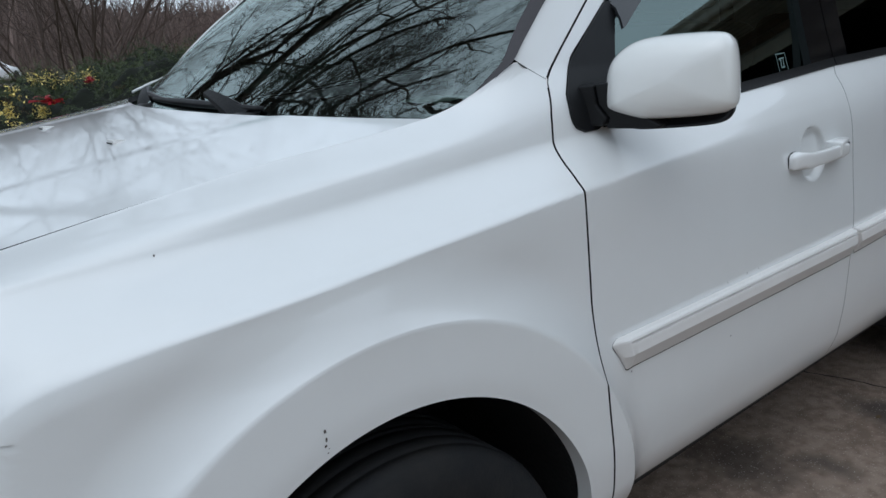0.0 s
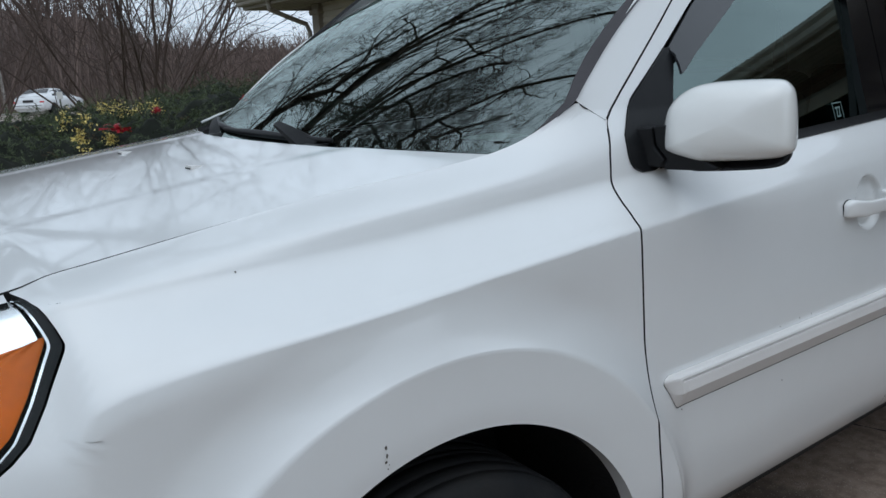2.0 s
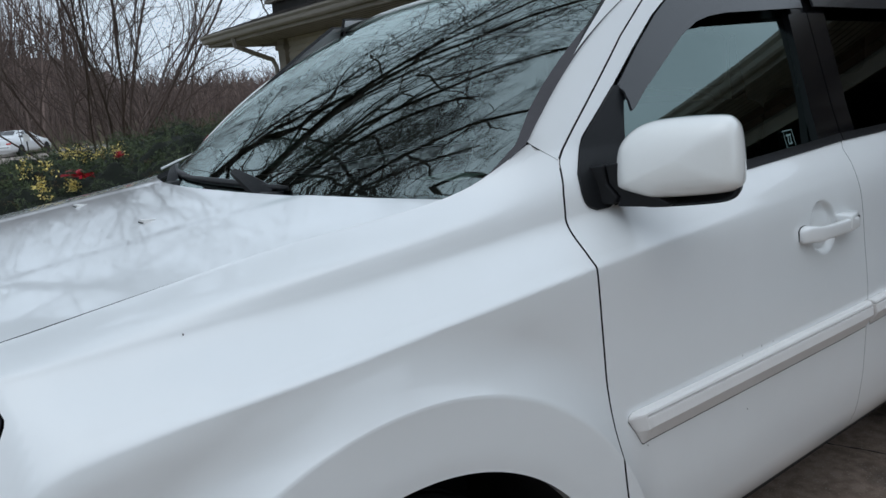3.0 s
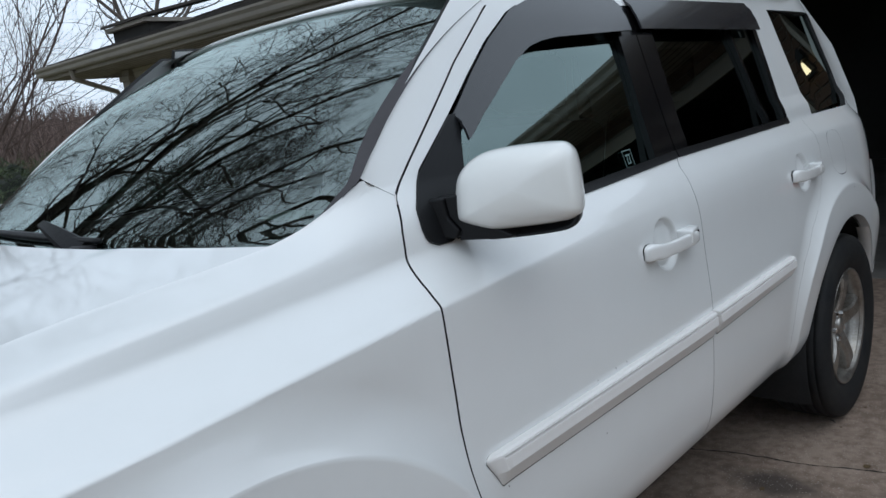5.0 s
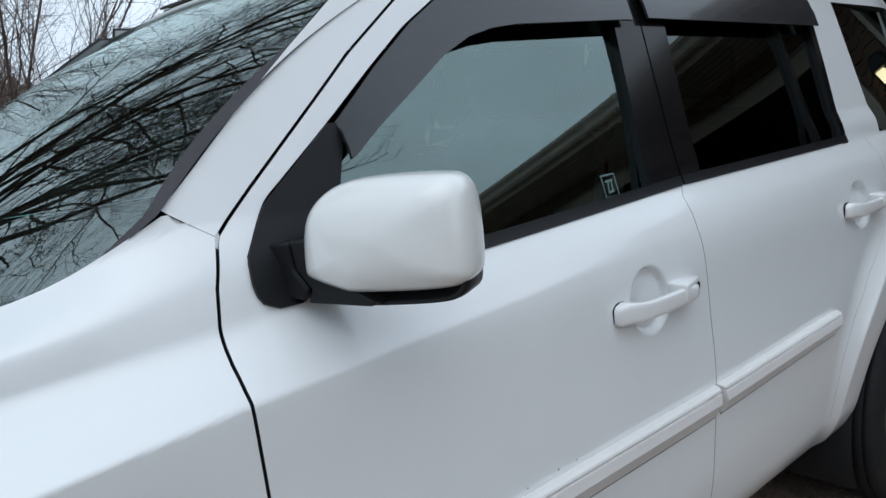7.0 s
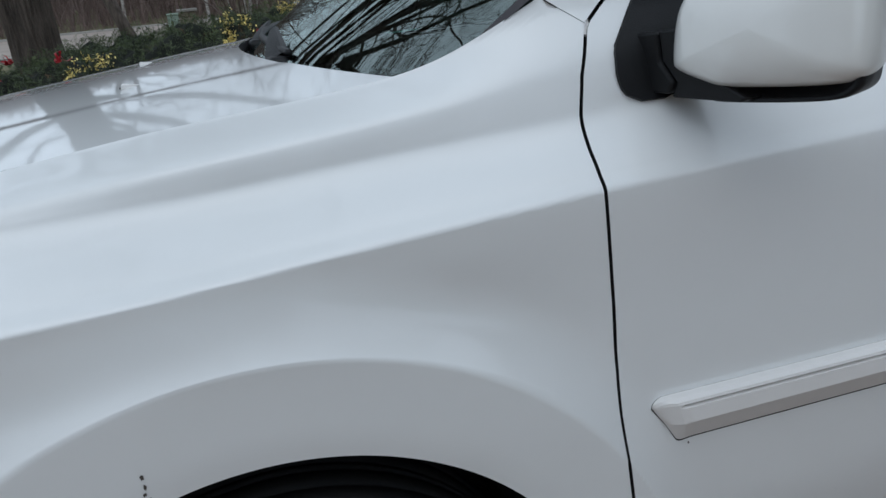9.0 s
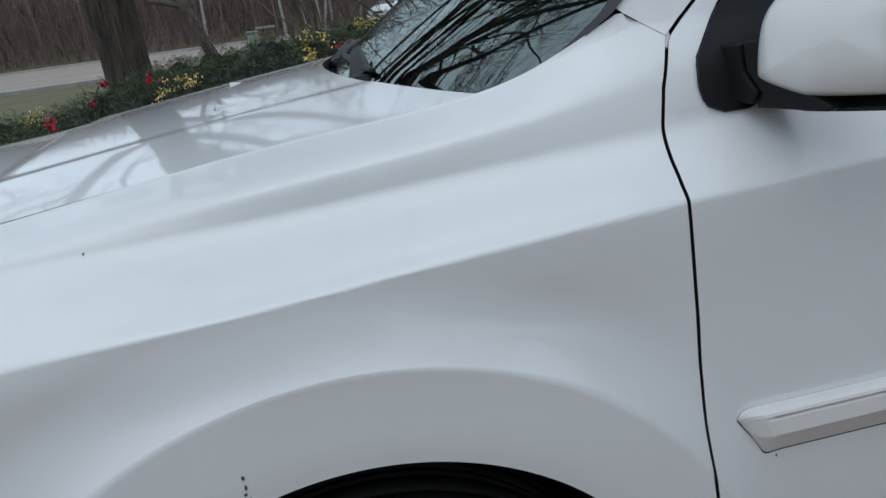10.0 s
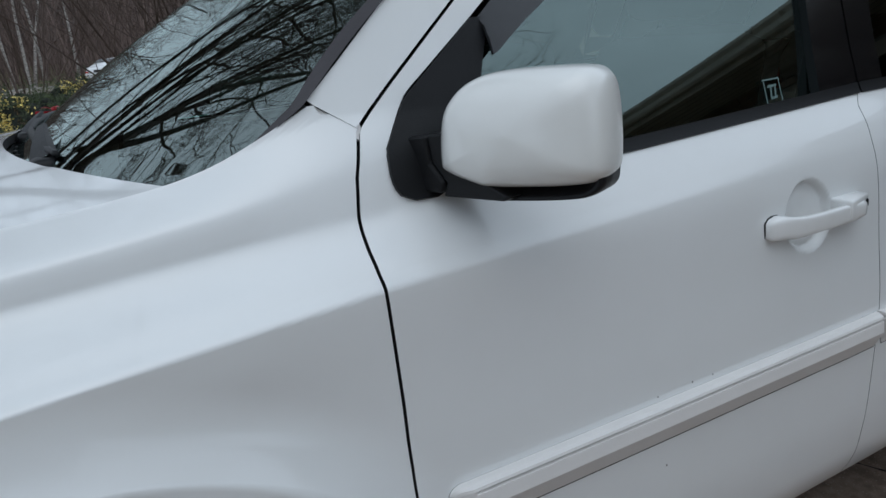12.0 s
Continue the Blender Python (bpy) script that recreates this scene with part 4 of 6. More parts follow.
def wiper(py, arm_to, blade_from, blade_to):
    """A wiper: pivot cap, flat tapering arm and a thin blade lying along the foot of the glass."""
    px = float(hood_rear(np.array(py))) + 0.030
    w = part("wiper", box((px - 0.024, py - 0.040, 1.196), (px + 0.045, py + 0.034, 1.243), 0.014, 3), BLACK, car, "black wiper arm and blade at rest", smooth=True)
    a = np.array([px, py, 1.228])
    e = screen_point(np.array(arm_to[0]), np.array(arm_to[1]), 0.022)
    d = e - a
    flat = np.cross(d, (-0.45, 0, 0.85))
    flat /= np.linalg.norm(flat)
    up = np.array([-0.45, 0, 0.85])
    P = []
    for t in np.linspace(0, 1, 9):
        c_ = a + d * t + up * 0.004 * math.sin(math.pi * t)
        wd, hh = 0.030 - 0.019 * t, 0.014 - 0.009 * t
        P.append([c_ - flat * wd, c_ - flat * wd * 0.7 + up * hh, c_ + flat * wd * 0.7 + up * hh, c_ + flat * wd])
    v, f = grid(np.array(P))
    mesh("wiper_arm", v, f, BLACK, w, smooth=False)
    us, vs = np.linspace(blade_from[0], blade_to[0], 30), np.linspace(blade_from[1], blade_to[1], 30)
    V3, F3 = tubes([(screen_point(us, vs, 0.008), 0.006 + 0.004 * np.sin(np.linspace(0, math.pi, 30)), 6)], cap=True)
    mesh("wiper_blade", V3, F3, BLACK, w)


wiper(-0.285, (-0.06, 0.050), (-0.43, 0.020), (0.42, 0.030))
wiper(0.36, (0.62, 0.045), (0.30, 0.030), (0.86, 0.055))
# roof skin
xr = np.concatenate([[0.0], np.linspace(0.02, 1, 40)])
yr = np.linspace(-1, 1, 50)
XR = np.zeros((41, 50))
YR = np.zeros((41, 50))
ZR = np.zeros((41, 50))
for i, t in enumerate(xr):
    x0 = 0.965 - 0.035 * yr ** 2 + 0.012
    x1 = 3.43 - 0.08 * yr ** 2
    XR[i] = x0 + (x1 - x0) * t
    half = 0.695 + 0.01 * math.sin(math.pi * t) - 0.03 * max(0, t - 0.85) / 0.15
    YR[i] = half * yr
    edge = 1.700 + 0.022 * math.sin(math.pi * t)
    front = 1.722 - 0.030 * yr ** 2 - 0.016 * yr ** 6
    crown = edge + (0.078 - 0.03 * t ** 3) * (1 - np.abs(yr) ** 2.6)
    k = min(1.0, t / 0.14)
    ZR[i] = front + (crown - front) * (1 - (1 - k) ** 2)
v, f = grid(np.stack([XR, YR, ZR], 2))
mesh("roof", v, f, PAINT, car, "white painted roof")
# tail: rounded gate with a dark rear window, bumper
zt = np.linspace(0.95, 1.72, 30)
yt = np.linspace(-1, 1, 30)
half = np.interp(zt, [0.95, 1.25, 1.5, 1.72], [0.86, 0.83, 0.77, 0.66])
XT = np.interp(zt, [0.95, 1.2, 1.72], [3.66, 3.63, 3.41])[:, None] - 0.07 * np.abs(yt)[None] ** 4
v, f = grid(np.stack([XT, half[:, None] * yt[None], np.repeat(zt[:, None], 30, 1)], 2))
gate = mesh("tailgate", v, f, PAINT, car)
zt = np.linspace(1.26, 1.62, 12)
half = np.interp(zt, [1.25, 1.5, 1.72], [0.68, 0.64, 0.56])
XT = np.interp(zt, [0.95, 1.2, 1.72], [3.66, 3.63, 3.41])[:, None] - 0.07 * np.abs(yt)[None] ** 4 * 0.6 + 0.006
v, f = grid(np.stack([XT, half[:, None] * yt[None], np.repeat(zt[:, None], 30, 1)], 2))
mesh("rear_window", v, f, PRIVACY, gate, "dark tinted rear window")
zb = np.linspace(0.42, 0.96, 16)
XT = 3.73 - 0.06 * (np.linspace(-1, 1, 16)[:, None]) ** 4 - 0.16 * np.abs(yt)[None] ** 5
v, f = grid(np.stack([XT, 0.905 * yt[None] + 0 * XT, np.repeat(zb[:, None], 30, 1)], 2))
mesh("rear_bumper", v, f, PAINT, car)
for side in (-1, 1):
    zz = np.linspace(0.98, 1.26, 16)[::-1]
    X = np.repeat(np.linspace(3.57, 3.605, 10)[None], 16, 0)
    panel("tail_lamp", X, np.repeat(zz[:, None], 10, 1), side, RED, car, "red tail lamp", inset=-0.004, lip=0.01)
    # wheel openings: dark liners
    for c in (FRONT, REAR):
        th = np.linspace(radians(-118), radians(118), 40)
        R = np.stack([np.full(40, ARCH + 0.004), np.full(40, ARCH + 0.012), np.full(40, ARCH + 0.01)])
        yl = np.array([0.958, 0.93, 0.55])[:, None]
        P = np.stack([c[0] + R * np.sin(th)[None], side * (yl + 0 * R), c[1] + R * np.cos(th)[None]], 2)
        v, f = grid(P)
        mesh("wheel_liner", v, f, LINER_SHADE, car)
        P = np.stack([np.stack([c[0] + 0 * th, side * 0.56 + 0 * th, c[1] + 0 * th], 1), P[2]])
        v, f = grid(P)
        mesh("wheel_liner", v, f, LINER_SHADE, car)
# bumper and nose
zb = np.linspace(0.30, 1.04, 30)
for side in (-1, 1):
    X = np.repeat(np.linspace(-0.97, -0.622, 30)[None], 30, 0)
    Z = np.repeat(np.minimum(zb, 0.952)[::-1][:, None], 30, 1)
    Z = np.linspace(0.95, 0.345, 30)[:, None] + 0 * X
    panel("front_bumper", X, Z, side, PAINT, car, "white front bumper corner")
ys = np.linspace(-1, 1, 40)
hw = np.array([float(flank(np.array(-0.97), np.array(z))) for z in np.linspace(0.345, 0.95, 14)])
Zf = np.linspace(0.345, 0.95, 14)
XF = -0.97 - 0.09 * (1 - np.abs(ys)[None] ** 2.5) * np.ones((14, 1)) + 0.03 * (np.linspace(-1, 1, 14)[:, None]) ** 4
v, f = grid(np.stack([XF, hw[:, None] * ys[None], np.repeat(Zf[:, None], 40, 1)], 2))
mesh("front_bumper", v, f, PAINT, car)
part("grille", box((-1.02, -0.48, 0.88), (-0.93, 0.48, 1.06), 0.02), BLACK, car, "black grille")
part("underbody", box((-0.85, -0.78, 0.22), (3.58, 0.78, 0.40), 0.03), LINER_SHADE, car)
for k in range(3):
    part("grille_bar", box((-1.035, -0.46, 0.905 + k * 0.05), (-1.015, 0.46, 0.925 + k * 0.05), 0.006), CHROME, car)
# head lamps: black-rimmed lens over chrome bowl and amber block
def lamp_outline(z):
    """Rear edge of the lamp opening by height."""
    return LAMP_REAR(z)


def lamp_surface(X, Z, side, inset=0.0):
    return flank_points(X, np.minimum(Z, line(TOP_EDGE[0], X) - 0.0066), side, inset)


for side in (-1, 1):
    zl = np.linspace(0.956, 1.136, 40)[::-1]
    edge_x = lamp_outline(zl)
    u = np.linspace(0, 1, 30)[None]
    X = -0.93 + (edge_x[:, None] + 0.93) * u
    Z = np.repeat(zl[:, None], 30, 1)
    v, f = grid(lamp_surface(X, Z, side, 0.002))
    f = f if side > 0 else [q[::-1] for q in f]
    lamp = mesh("headlight", v, f, LENS, car, "clear headlight with black rim and amber corner")
    # rim: black band round the rear of the lens, then a bright inner edge
    for nm, mat_, a_, b_, ins in (("lamp_rim", BLACK, -0.001, 0.0105, 0.006), ("chrome_bezel", BOWL, 0.0107, 0.0140, 0.007)):
        zi = np.clip((zl - 1.05) * 0.92 + 1.05, 0.964, 1.129) if nm == "lamp_rim" else np.clip((zl - 1.05) * 0.89 + 1.05, 0.966, 1.126)
        X = (edge_x - a_)[:, None] + np.linspace(0, 1, 5)[None] * ((lamp_outline(zi) - b_) - (edge_x - a_))[:, None]
        Zr = zl[:, None] + np.linspace(0, 1, 5)[None] * (zi - zl)[:, None]
        v, f = grid(lamp_surface(X, Zr, side, ins) + np.array([0, 0, 0.0]))
        mesh(nm, v, f, mat_, lamp, "black rim" if nm == "lamp_rim" else "bright inner edge")
    za = np.linspace(0.968, 1.088, 24)[::-1]
    xo = lamp_outline(za) - 0.0138
    wd = np.interp(za, [0.968, 1.0, 1.065, 1.080, 1.088], [0.14, 0.12, 0.085, 0.055, 0.02])
    X = (xo - wd)[:, None] + wd[:, None] * np.linspace(0, 1, 10)[None]
    v, f = grid(lamp_surface(X, np.repeat(za[:, None], 10, 1) + 0.004 * np.linspace(-1, 1, 10)[None], side, 0.018 + 0.002 * np.cos(np.linspace(0, 18, 10))[None]))
    mesh("amber_block", v, f, AMBER, lamp, "amber turn signal")
    zc = np.linspace(0.962, 1.130, 24)[::-1]
    X = -0.92 + (lamp_outline(zc)[:, None] - 0.020 + 0.92) * np.linspace(0, 1, 24)[None]
    v, f = grid(lamp_surface(X, np.repeat(zc[:, None], 24, 1), side, 0.030 + 0.05 * np.clip(-0.56 - X, 0, 0.3)))
    mesh("reflector", v, f, BOWL, lamp, "chrome reflector bowl")

# door mirrors
def mirror_side(side):
    sail_z = np.linspace(0, 1, 26)
    fr = curve([(0.0, 0.566), (0.015, 0.553), (0.04, 0.544), (0.09, 0.536), (0.17, 0.533), (0.30, 0.536), (0.58, 0.588), (1.0, 0.724)])
    bk = curve([(0.0, 0.600), (0.03, 0.625), (0.25, 0.680), (0.6, 0.712), (0.85, 0.738), (1.0, 0.756)])
    z = 1.178 + 0.236 * sail_z
    xa, xb = fr(sail_z), bk(sail_z)
    X = xa[:, None] + (xb - xa)[:, None] * np.linspace(0, 1, 10)[None]
    m = panel("door_mirror", X[::-1], np.repeat(z[::-1][:, None], 10, 1), side, BLACK, car, "white door mirror on a black sail base", inset=-0.006, lip=0.014)
    # foot, hinge and the blade-shaped arm reaching out under the housing
    def slab(outline, depth, bevel):
        """An outline in (outwards, up) pushed back along the car, with softened edges."""
        bm_ = bmesh.new()
        near = [bm_.verts.new((0.570 + 0.42 * (o - 0.850), side * o, zz_)) for o, zz_ in outline]
        back = [bm_.verts.new((0.570 + 0.42 * (o - 0.850) + depth, side * o, zz_)) for o, zz_ in outline]
        n_ = len(outline)
        bm_.faces.new(near)
        bm_.faces.new(back[::-1])
        for i in range(n_):
            bm_.faces.new((near[i], back[i], back[(i + 1) % n_], near[(i + 1) % n_]))
        bmesh.ops.recalc_face_normals(bm_, faces=bm_.faces)
        bmesh.ops.bevel(bm_, geom=bm_.edges[:], offset=bevel, segments=2, affect="EDGES", profile=0.5)
        return bm_

    part("mirror_hinge", slab([(0.851, 1.262), (0.881, 1.264), (0.886, 1.226), (0.906, 1.200), (0.898, 1.185), (0.872, 1.186), (0.858, 1.225)], 0.060, 0.004), BLACK, m, "black hinge block")
    part("mirror_arm", slab([(0.884, 1.265), (0.918, 1.268), (0.922, 1.224), (0.985, 1.194), (1.000, 1.186), (0.992, 1.180), (0.903, 1.181), (0.910, 1.200), (0.8895, 1.227)], 0.066, 0.003), BLACK, m, "black mirror arm")
    # housing: a rounded, swept shell; w runs outwards along the face, d back towards the glass
    ring = np.array([(-0.1170, -0.044), (-0.112, -0.055), (-0.060, -0.0715), (-0.040, -0.0745), (0.085, -0.068), (0.112, -0.058), (0.1185, -0.040), (0.1135, 0.045), (0.100, 0.068), (0.078, 0.0755), (-0.030, 0.0735), (-0.072, 0.064), (-0.103, 0.040), (-0.1155, 0.012)])
    for _ in range(3):
        nxt = np.roll(ring, -1, 0)
        ring = np.stack([0.75 * ring + 0.25 * nxt, 0.25 * ring + 0.75 * nxt], 1).reshape(-1, 2)
    ring *= 1.02
    k = len(ring)
    centre = np.array([0.650, 1.003, 1.270])
    wv, dv = np.array([0.446, 0.895, 0.0]), np.array([0.895, -0.446, 0.0])

    def sweep(steps, shift=(0.0, 0.0), clip=None):
        rows = []
        for sc, d in steps:
            q = ring * sc + np.array(shift)
            if clip is not None:
                q[:, 1] = np.minimum(q[:, 1], clip)
            lean = 0.006 * q[:, 1:2] / 0.075
            p_ = centre + q[:, :1] * wv + (d + lean) * dv + q[:, 1:2] * np.array([0, 0, 1.0])
            p_[:, 1] *= side
            rows.append(p_)
        return np.array(rows)

    dome = [(0.02, -0.0405), (0.25, -0.0395), (0.5, -0.036), (0.70, -0.0295), (0.83, -0.021), (0.92, -0.010), (0.97, 0.001), (0.992, 0.012), (1.0, 0.022), (1.0, 0.042), (0.985, 0.056)]
    v, f = grid(sweep(dome), closed_u=True)
    f = f + [tuple(range(k))[::-1]]
    mesh("mirror_cap", v, f, MIRROR_PAINT, m, "glossy white mirror cap")
    under = [(0.66, 0.040), (0.90, 0.012), (0.955, 0.004), (0.985, 0.008), (0.998, 0.020), (1.0, 0.034), (1.0, 0.064), (0.93, 0.067)]
    v, f = grid(sweep(under, (-0.0075, -0.0185), clip=-0.02), closed_u=True)
    mesh("mirror_shell", v, f, BLACK, m, "black lower shell")
    P = sweep([(0.985, 0.0562)])[0]
    mesh("mirror_back", P, [tuple(range(k))], BLACK, m, smooth=False)
    P = sweep([(0.90, 0.0585)])[0]
    mesh("mirror_glass", P, [tuple(range(k))], CHROME, m, "silvered mirror glass", smooth=False)


mirror_side(-1)
mirror_side(1)


# wheels
def wheel(cx, cz, side):
    hub = new("wheel")
    hub.location = (cx, side * (0.855 if cx < 1 else 0.877), cz)
    hub.parent = car
    tagged(hub, "alloy wheel with a worn black tyre")
    s = side
    prof = [(0.232, 0.100), (0.240, 0.106), (0.252, 0.112), (0.285, 0.122), (0.315, 0.124), (0.340, 0.119), (0.352, 0.113), (0.356, 0.111), (0.360, 0.1085), (0.368, 0.098), (0.3715, 0.085)]
    # tread blocks with grooves between
    for a, b in ((0.082, 0.050), (0.044, 0.012), (0.006, -0.006), (-0.012, -0.044), (-0.050, -0.082)):
        prof += [(0.3665, a + 0.003), (0.3735, a), (0.3735, b), (0.3665, b - 0.003)]
    prof += [(0.370, -0.092), (0.352, -0.113), (0.315, -0.122), (0.24, -0.106)]
    v, f = lathe([(r, s * y) for r, y in prof], 72)
    tyre = mesh("tyre", v, f, RUBBER, hub, "worn black tyre")
    bmv, bmf = [], []
    for k in range(72):
        a = 2 * math.pi * (k + 0.5) / 72
        for y0, y1, r0 in ((0.086, 0.112, 0.366),):
            da = 0.016
            c8 = []
            for rr, yy_ in ((r0 - 0.012, y1), (r0 + 0.0045, y0), (r0 - 0.005, y0 - 0.012)):
                for d in (-da, da):
                    c8.append(((rr) * math.sin(a + d), s * yy_, rr * math.cos(a + d)))
            b = len(bmv)
            bmv += c8
            bmf += [(b, b + 1, b + 3, b + 2), (b + 2, b + 3, b + 5, b + 4), (b, b + 2, b + 4), (b + 1, b + 5, b + 3)]
    mesh("tread_block", bmv, bmf, RUBBER, tyre, smooth=False)["kind"] = "stuff"
    prof = [(0.150, -0.02), (0.205, 0.00), (0.212, 0.05), (0.216, 0.088), (0.226, 0.098), (0.2335, 0.100), (0.2345, 0.106), (0.230, 0.108), (0.222, 0.102), (0.217, 0.094)]
    v, f = lathe([(r, s * y) for r, y in prof], 64)
    rim = mesh("rim", v, f, ALLOY, hub, "dull silver five-spoke alloy rim")
    v, f = lathe([(0.001, s * 0.0), (0.16, s * 0.0), (0.165, s * -0.01)], 40)
    mesh("brake_disc", v, f, STEEL, hub)
    v, f = lathe([(0.001, s * 0.082), (0.030, s * 0.082), (0.034, s * 0.078), (0.036, s * 0.070), (0.062, s * 0.068), (0.070, s * 0.060), (0.074, s * 0.03)], 40)
    mesh("wheel_hub", v, f, ALLOY, rim)
    for k in range(5):
        a0 = 2 * math.pi * k / 5 + 0.15
        rows_ = 12
        P = np.zeros((rows_, 8, 3))
        for i in range(rows_):
            t = i / (rows_ - 1)
            r = 0.045 + (0.222 - 0.045) * t
            hw_ = 0.040 - 0.010 * math.sin(math.pi * t) + 0.022 * max(0, t - 0.55)
            yo = 0.068 + 0.020 * math.sin(math.pi * t * 0.8) + 0.008 * t
            cut = 0.010 * math.sin(math.pi * min(1, t * 1.1)) if t > 0.1 else 0
            prof8 = [(-hw_, yo - 0.045), (-hw_, yo - 0.010), (-hw_ * 0.72, yo), (-hw_ * 0.22, yo - cut * 0.2), (hw_ * 0.22, yo - cut * 0.2), (hw_ * 0.72, yo), (hw_, yo - 0.010), (hw_, yo - 0.045)]
            for j, (w_, y_) in enumerate(prof8):
                P[i, j] = (r * math.sin(a0) + w_ * math.cos(a0), s * y_, r * math.cos(a0) - w_ * math.sin(a0))
        v, f = grid(P)
        mesh("spoke", v, f, ALLOY, rim, smooth=False)
        a1 = a0 + math.pi / 5
        v, f = tubes([(np.array([[0.055 * math.sin(a1), s * 0.052, 0.055 * math.cos(a1)], [0.055 * math.sin(a1), s * 0.078, 0.055 * math.cos(a1)]]), [0.0125, 0.0105], 6)], cap=True)
        mesh("lug_nut", v, f, CHROME, rim, smooth=False)


for sd in (-1, 1):
    wheel(FRONT[0], 0.372, sd)
    wheel(REAR[0], 0.372, sd)

# fuel flap on the near quarter: a hairline seam, open enough to show dark at two corners
fx, fz = 2.835, 1.075
th = np.linspace(0, 2 * math.pi, 121)
gape = 0.0006 + 0.0022 * np.exp(-((th - 2.35) / 0.30) ** 2) + 0.0024 * np.exp(-((th - 4.55) / 0.28) ** 2)
P = []
for sgn in (0, 1):
    rr = 0.085 + sgn * gape
    P.append(flank_points(fx + rr * np.sign(np.cos(th)) * np.abs(np.cos(th)) ** 0.6, fz + rr * np.sign(np.sin(th)) * np.abs(np.sin(th)) ** 0.6, -1, -0.0012))
v, f = grid(np.array(P))
mesh("fuel_flap_seam", v, f, LINER_SHADE, car, "thin dark seam of the fuel flap")
# turned-in lip behind the rear wheel with its bolts, and the mud flap under it
for side in (-1, 1):
    th = np.linspace(radians(38), radians(104), 24)
    P = []
    for rr, yin in ((ARCH + 0.001, 0.004), (ARCH - 0.004, 0.012), (ARCH - 0.006, 0.050), (ARCH + 0.004, 0.056)):
        X, Z = REAR[0] + rr * np.sin(th), REAR[1] + rr * np.cos(th)
        P.append(np.stack([X, side * (flank(X, Z) - yin), Z], 1))
    v, f = grid(np.array(P))
    arch_lip = mesh("arch_lip", v, f, MOULD, car, "white turned-in wheel arch lip")
    for a in (62, 74, 87):
        q = np.array([REAR[0] + (ARCH - 0.0075) * math.sin(radians(a)), 0, REAR[1] + (ARCH - 0.0075) * math.cos(radians(a))])
        q[1] = side * (float(flank(q[0], q[2])) - 0.030)
        inward = np.array([-math.sin(radians(a)), 0, -math.cos(radians(a))])
        v, f = tubes([(np.array([q - inward * 0.002, q + inward * 0.003]), [0.0075, 0.006], 8)], cap=True)
        mesh("bolt", v, f, CHIP, arch_lip, smooth=False)
    bm = box((REAR[0] + 0.425, 0, 0.20), (REAR[0] + 0.437, 0.20, 0.40), 0.004)
    for q in bm.verts:
        q.co.y = side * (0.735 + q.co.y)
        q.co.x += 0.10 * (0.40 - q.co.z)
    part("mud_flap", bm, BLACK, car, "black mud flap")
# chips and specks in the paint
random.seed(11)


def chip(x, z, r, stretch=1.0, host=None):
    k = 9
    pts = [(x, z)] + [(x + r * random.uniform(0.6, 1.3) * math.cos(2 * math.pi * i / k), z + stretch * r * random.uniform(0.6, 1.3) * math.sin(2 * math.pi * i / k)) for i in range(k)]
    X, Z = np.array([p[0] for p in pts]), np.array([p[1] for p in pts])
    v = flank_points(X, Z, -1, -0.0009)
    mesh("paint_chip", v, [(0, i + 1, (i + 1) % k + 1) for i in range(k)], CHIP, car, smooth=False)


for dx, dz, r, st in ((0, 0.012, 0.0022, 1.6), (0.001, 0.0, 0.0020, 2.2), (-0.001, -0.010, 0.0018, 1.5), (0.004, -0.016, 0.001, 1), (0.002, -0.022, 0.0012, 1.2)):
    chip(-0.122 + dx, 0.856 + dz, r, st)
chip(-0.262, 1.130, 0.0016)
for x, z, r in ((0.585, 0.700, 0.0016), (0.93, 0.794, 0.0016), (1.01, 0.796, 0.0018), (1.06, 0.795, 0.0014), (0.95, 0.66, 0.0016), (2.86, 0.93, 0.002), (2.865, 0.94, 0.0016)):
    chip(x, z, r, 1.2)

# window decal
X, Z = np.meshgrid(np.linspace(1.340, 1.386, 2), np.linspace(1.262, 1.216, 2))
for (ax, bx, az, bz) in ((0, 1, 0, 0.06), (0, 1, 0.94, 1), (0, 0.06, 0, 1), (0.94, 1, 0, 1), (0.22, 0.78, 0.24, 0.34), (0.32, 0.42, 0.34, 0.75), (0.58, 0.68, 0.34, 0.75), (0.30, 0.70, 0.70, 0.80)):
    X = np.array([[1.340 + 0.046 * ax, 1.340 + 0.046 * bx]] * 2) + np.array([[0.0], [-0.004]])
    Z = np.array([[1.262 - 0.046 * az] * 2, [1.262 - 0.046 * bz] * 2]) + np.array([[0, 0.001]] * 2)
    v, f = grid(flank_points(X, Z, -1, 0.0145))
    mesh("window_decal", v, f, DECAL, car, "small pale square decal", smooth=False)

# cabin: dash, wheel, seats, floor
dash = box((0.42, -0.70, 0.90), (0.80, 0.70, 1.215), 0.06, 3)
for q in dash.verts:
    if q.co.x > 0.6 and q.co.z > 1.1:
        q.co.z -= 0.03
part("dashboard", dash, CABIN, car, "dark grey dashboard", smooth=True)
part("cabin_floor", box((0.4, -0.78, 0.42), (3.40, 0.78, 0.47)), CABIN, car)
part("cabin_lining", box((0.98, -0.66, 1.665), (3.25, 0.66, 1.682)), CABIN, car)
for sd in (-1, 1):
    part("door_lining", box((0.62, sd * 0.80 - 0.02, 0.5), (2.45, sd * 0.80 + 0.02, 1.16), 0.015), CABIN, car)
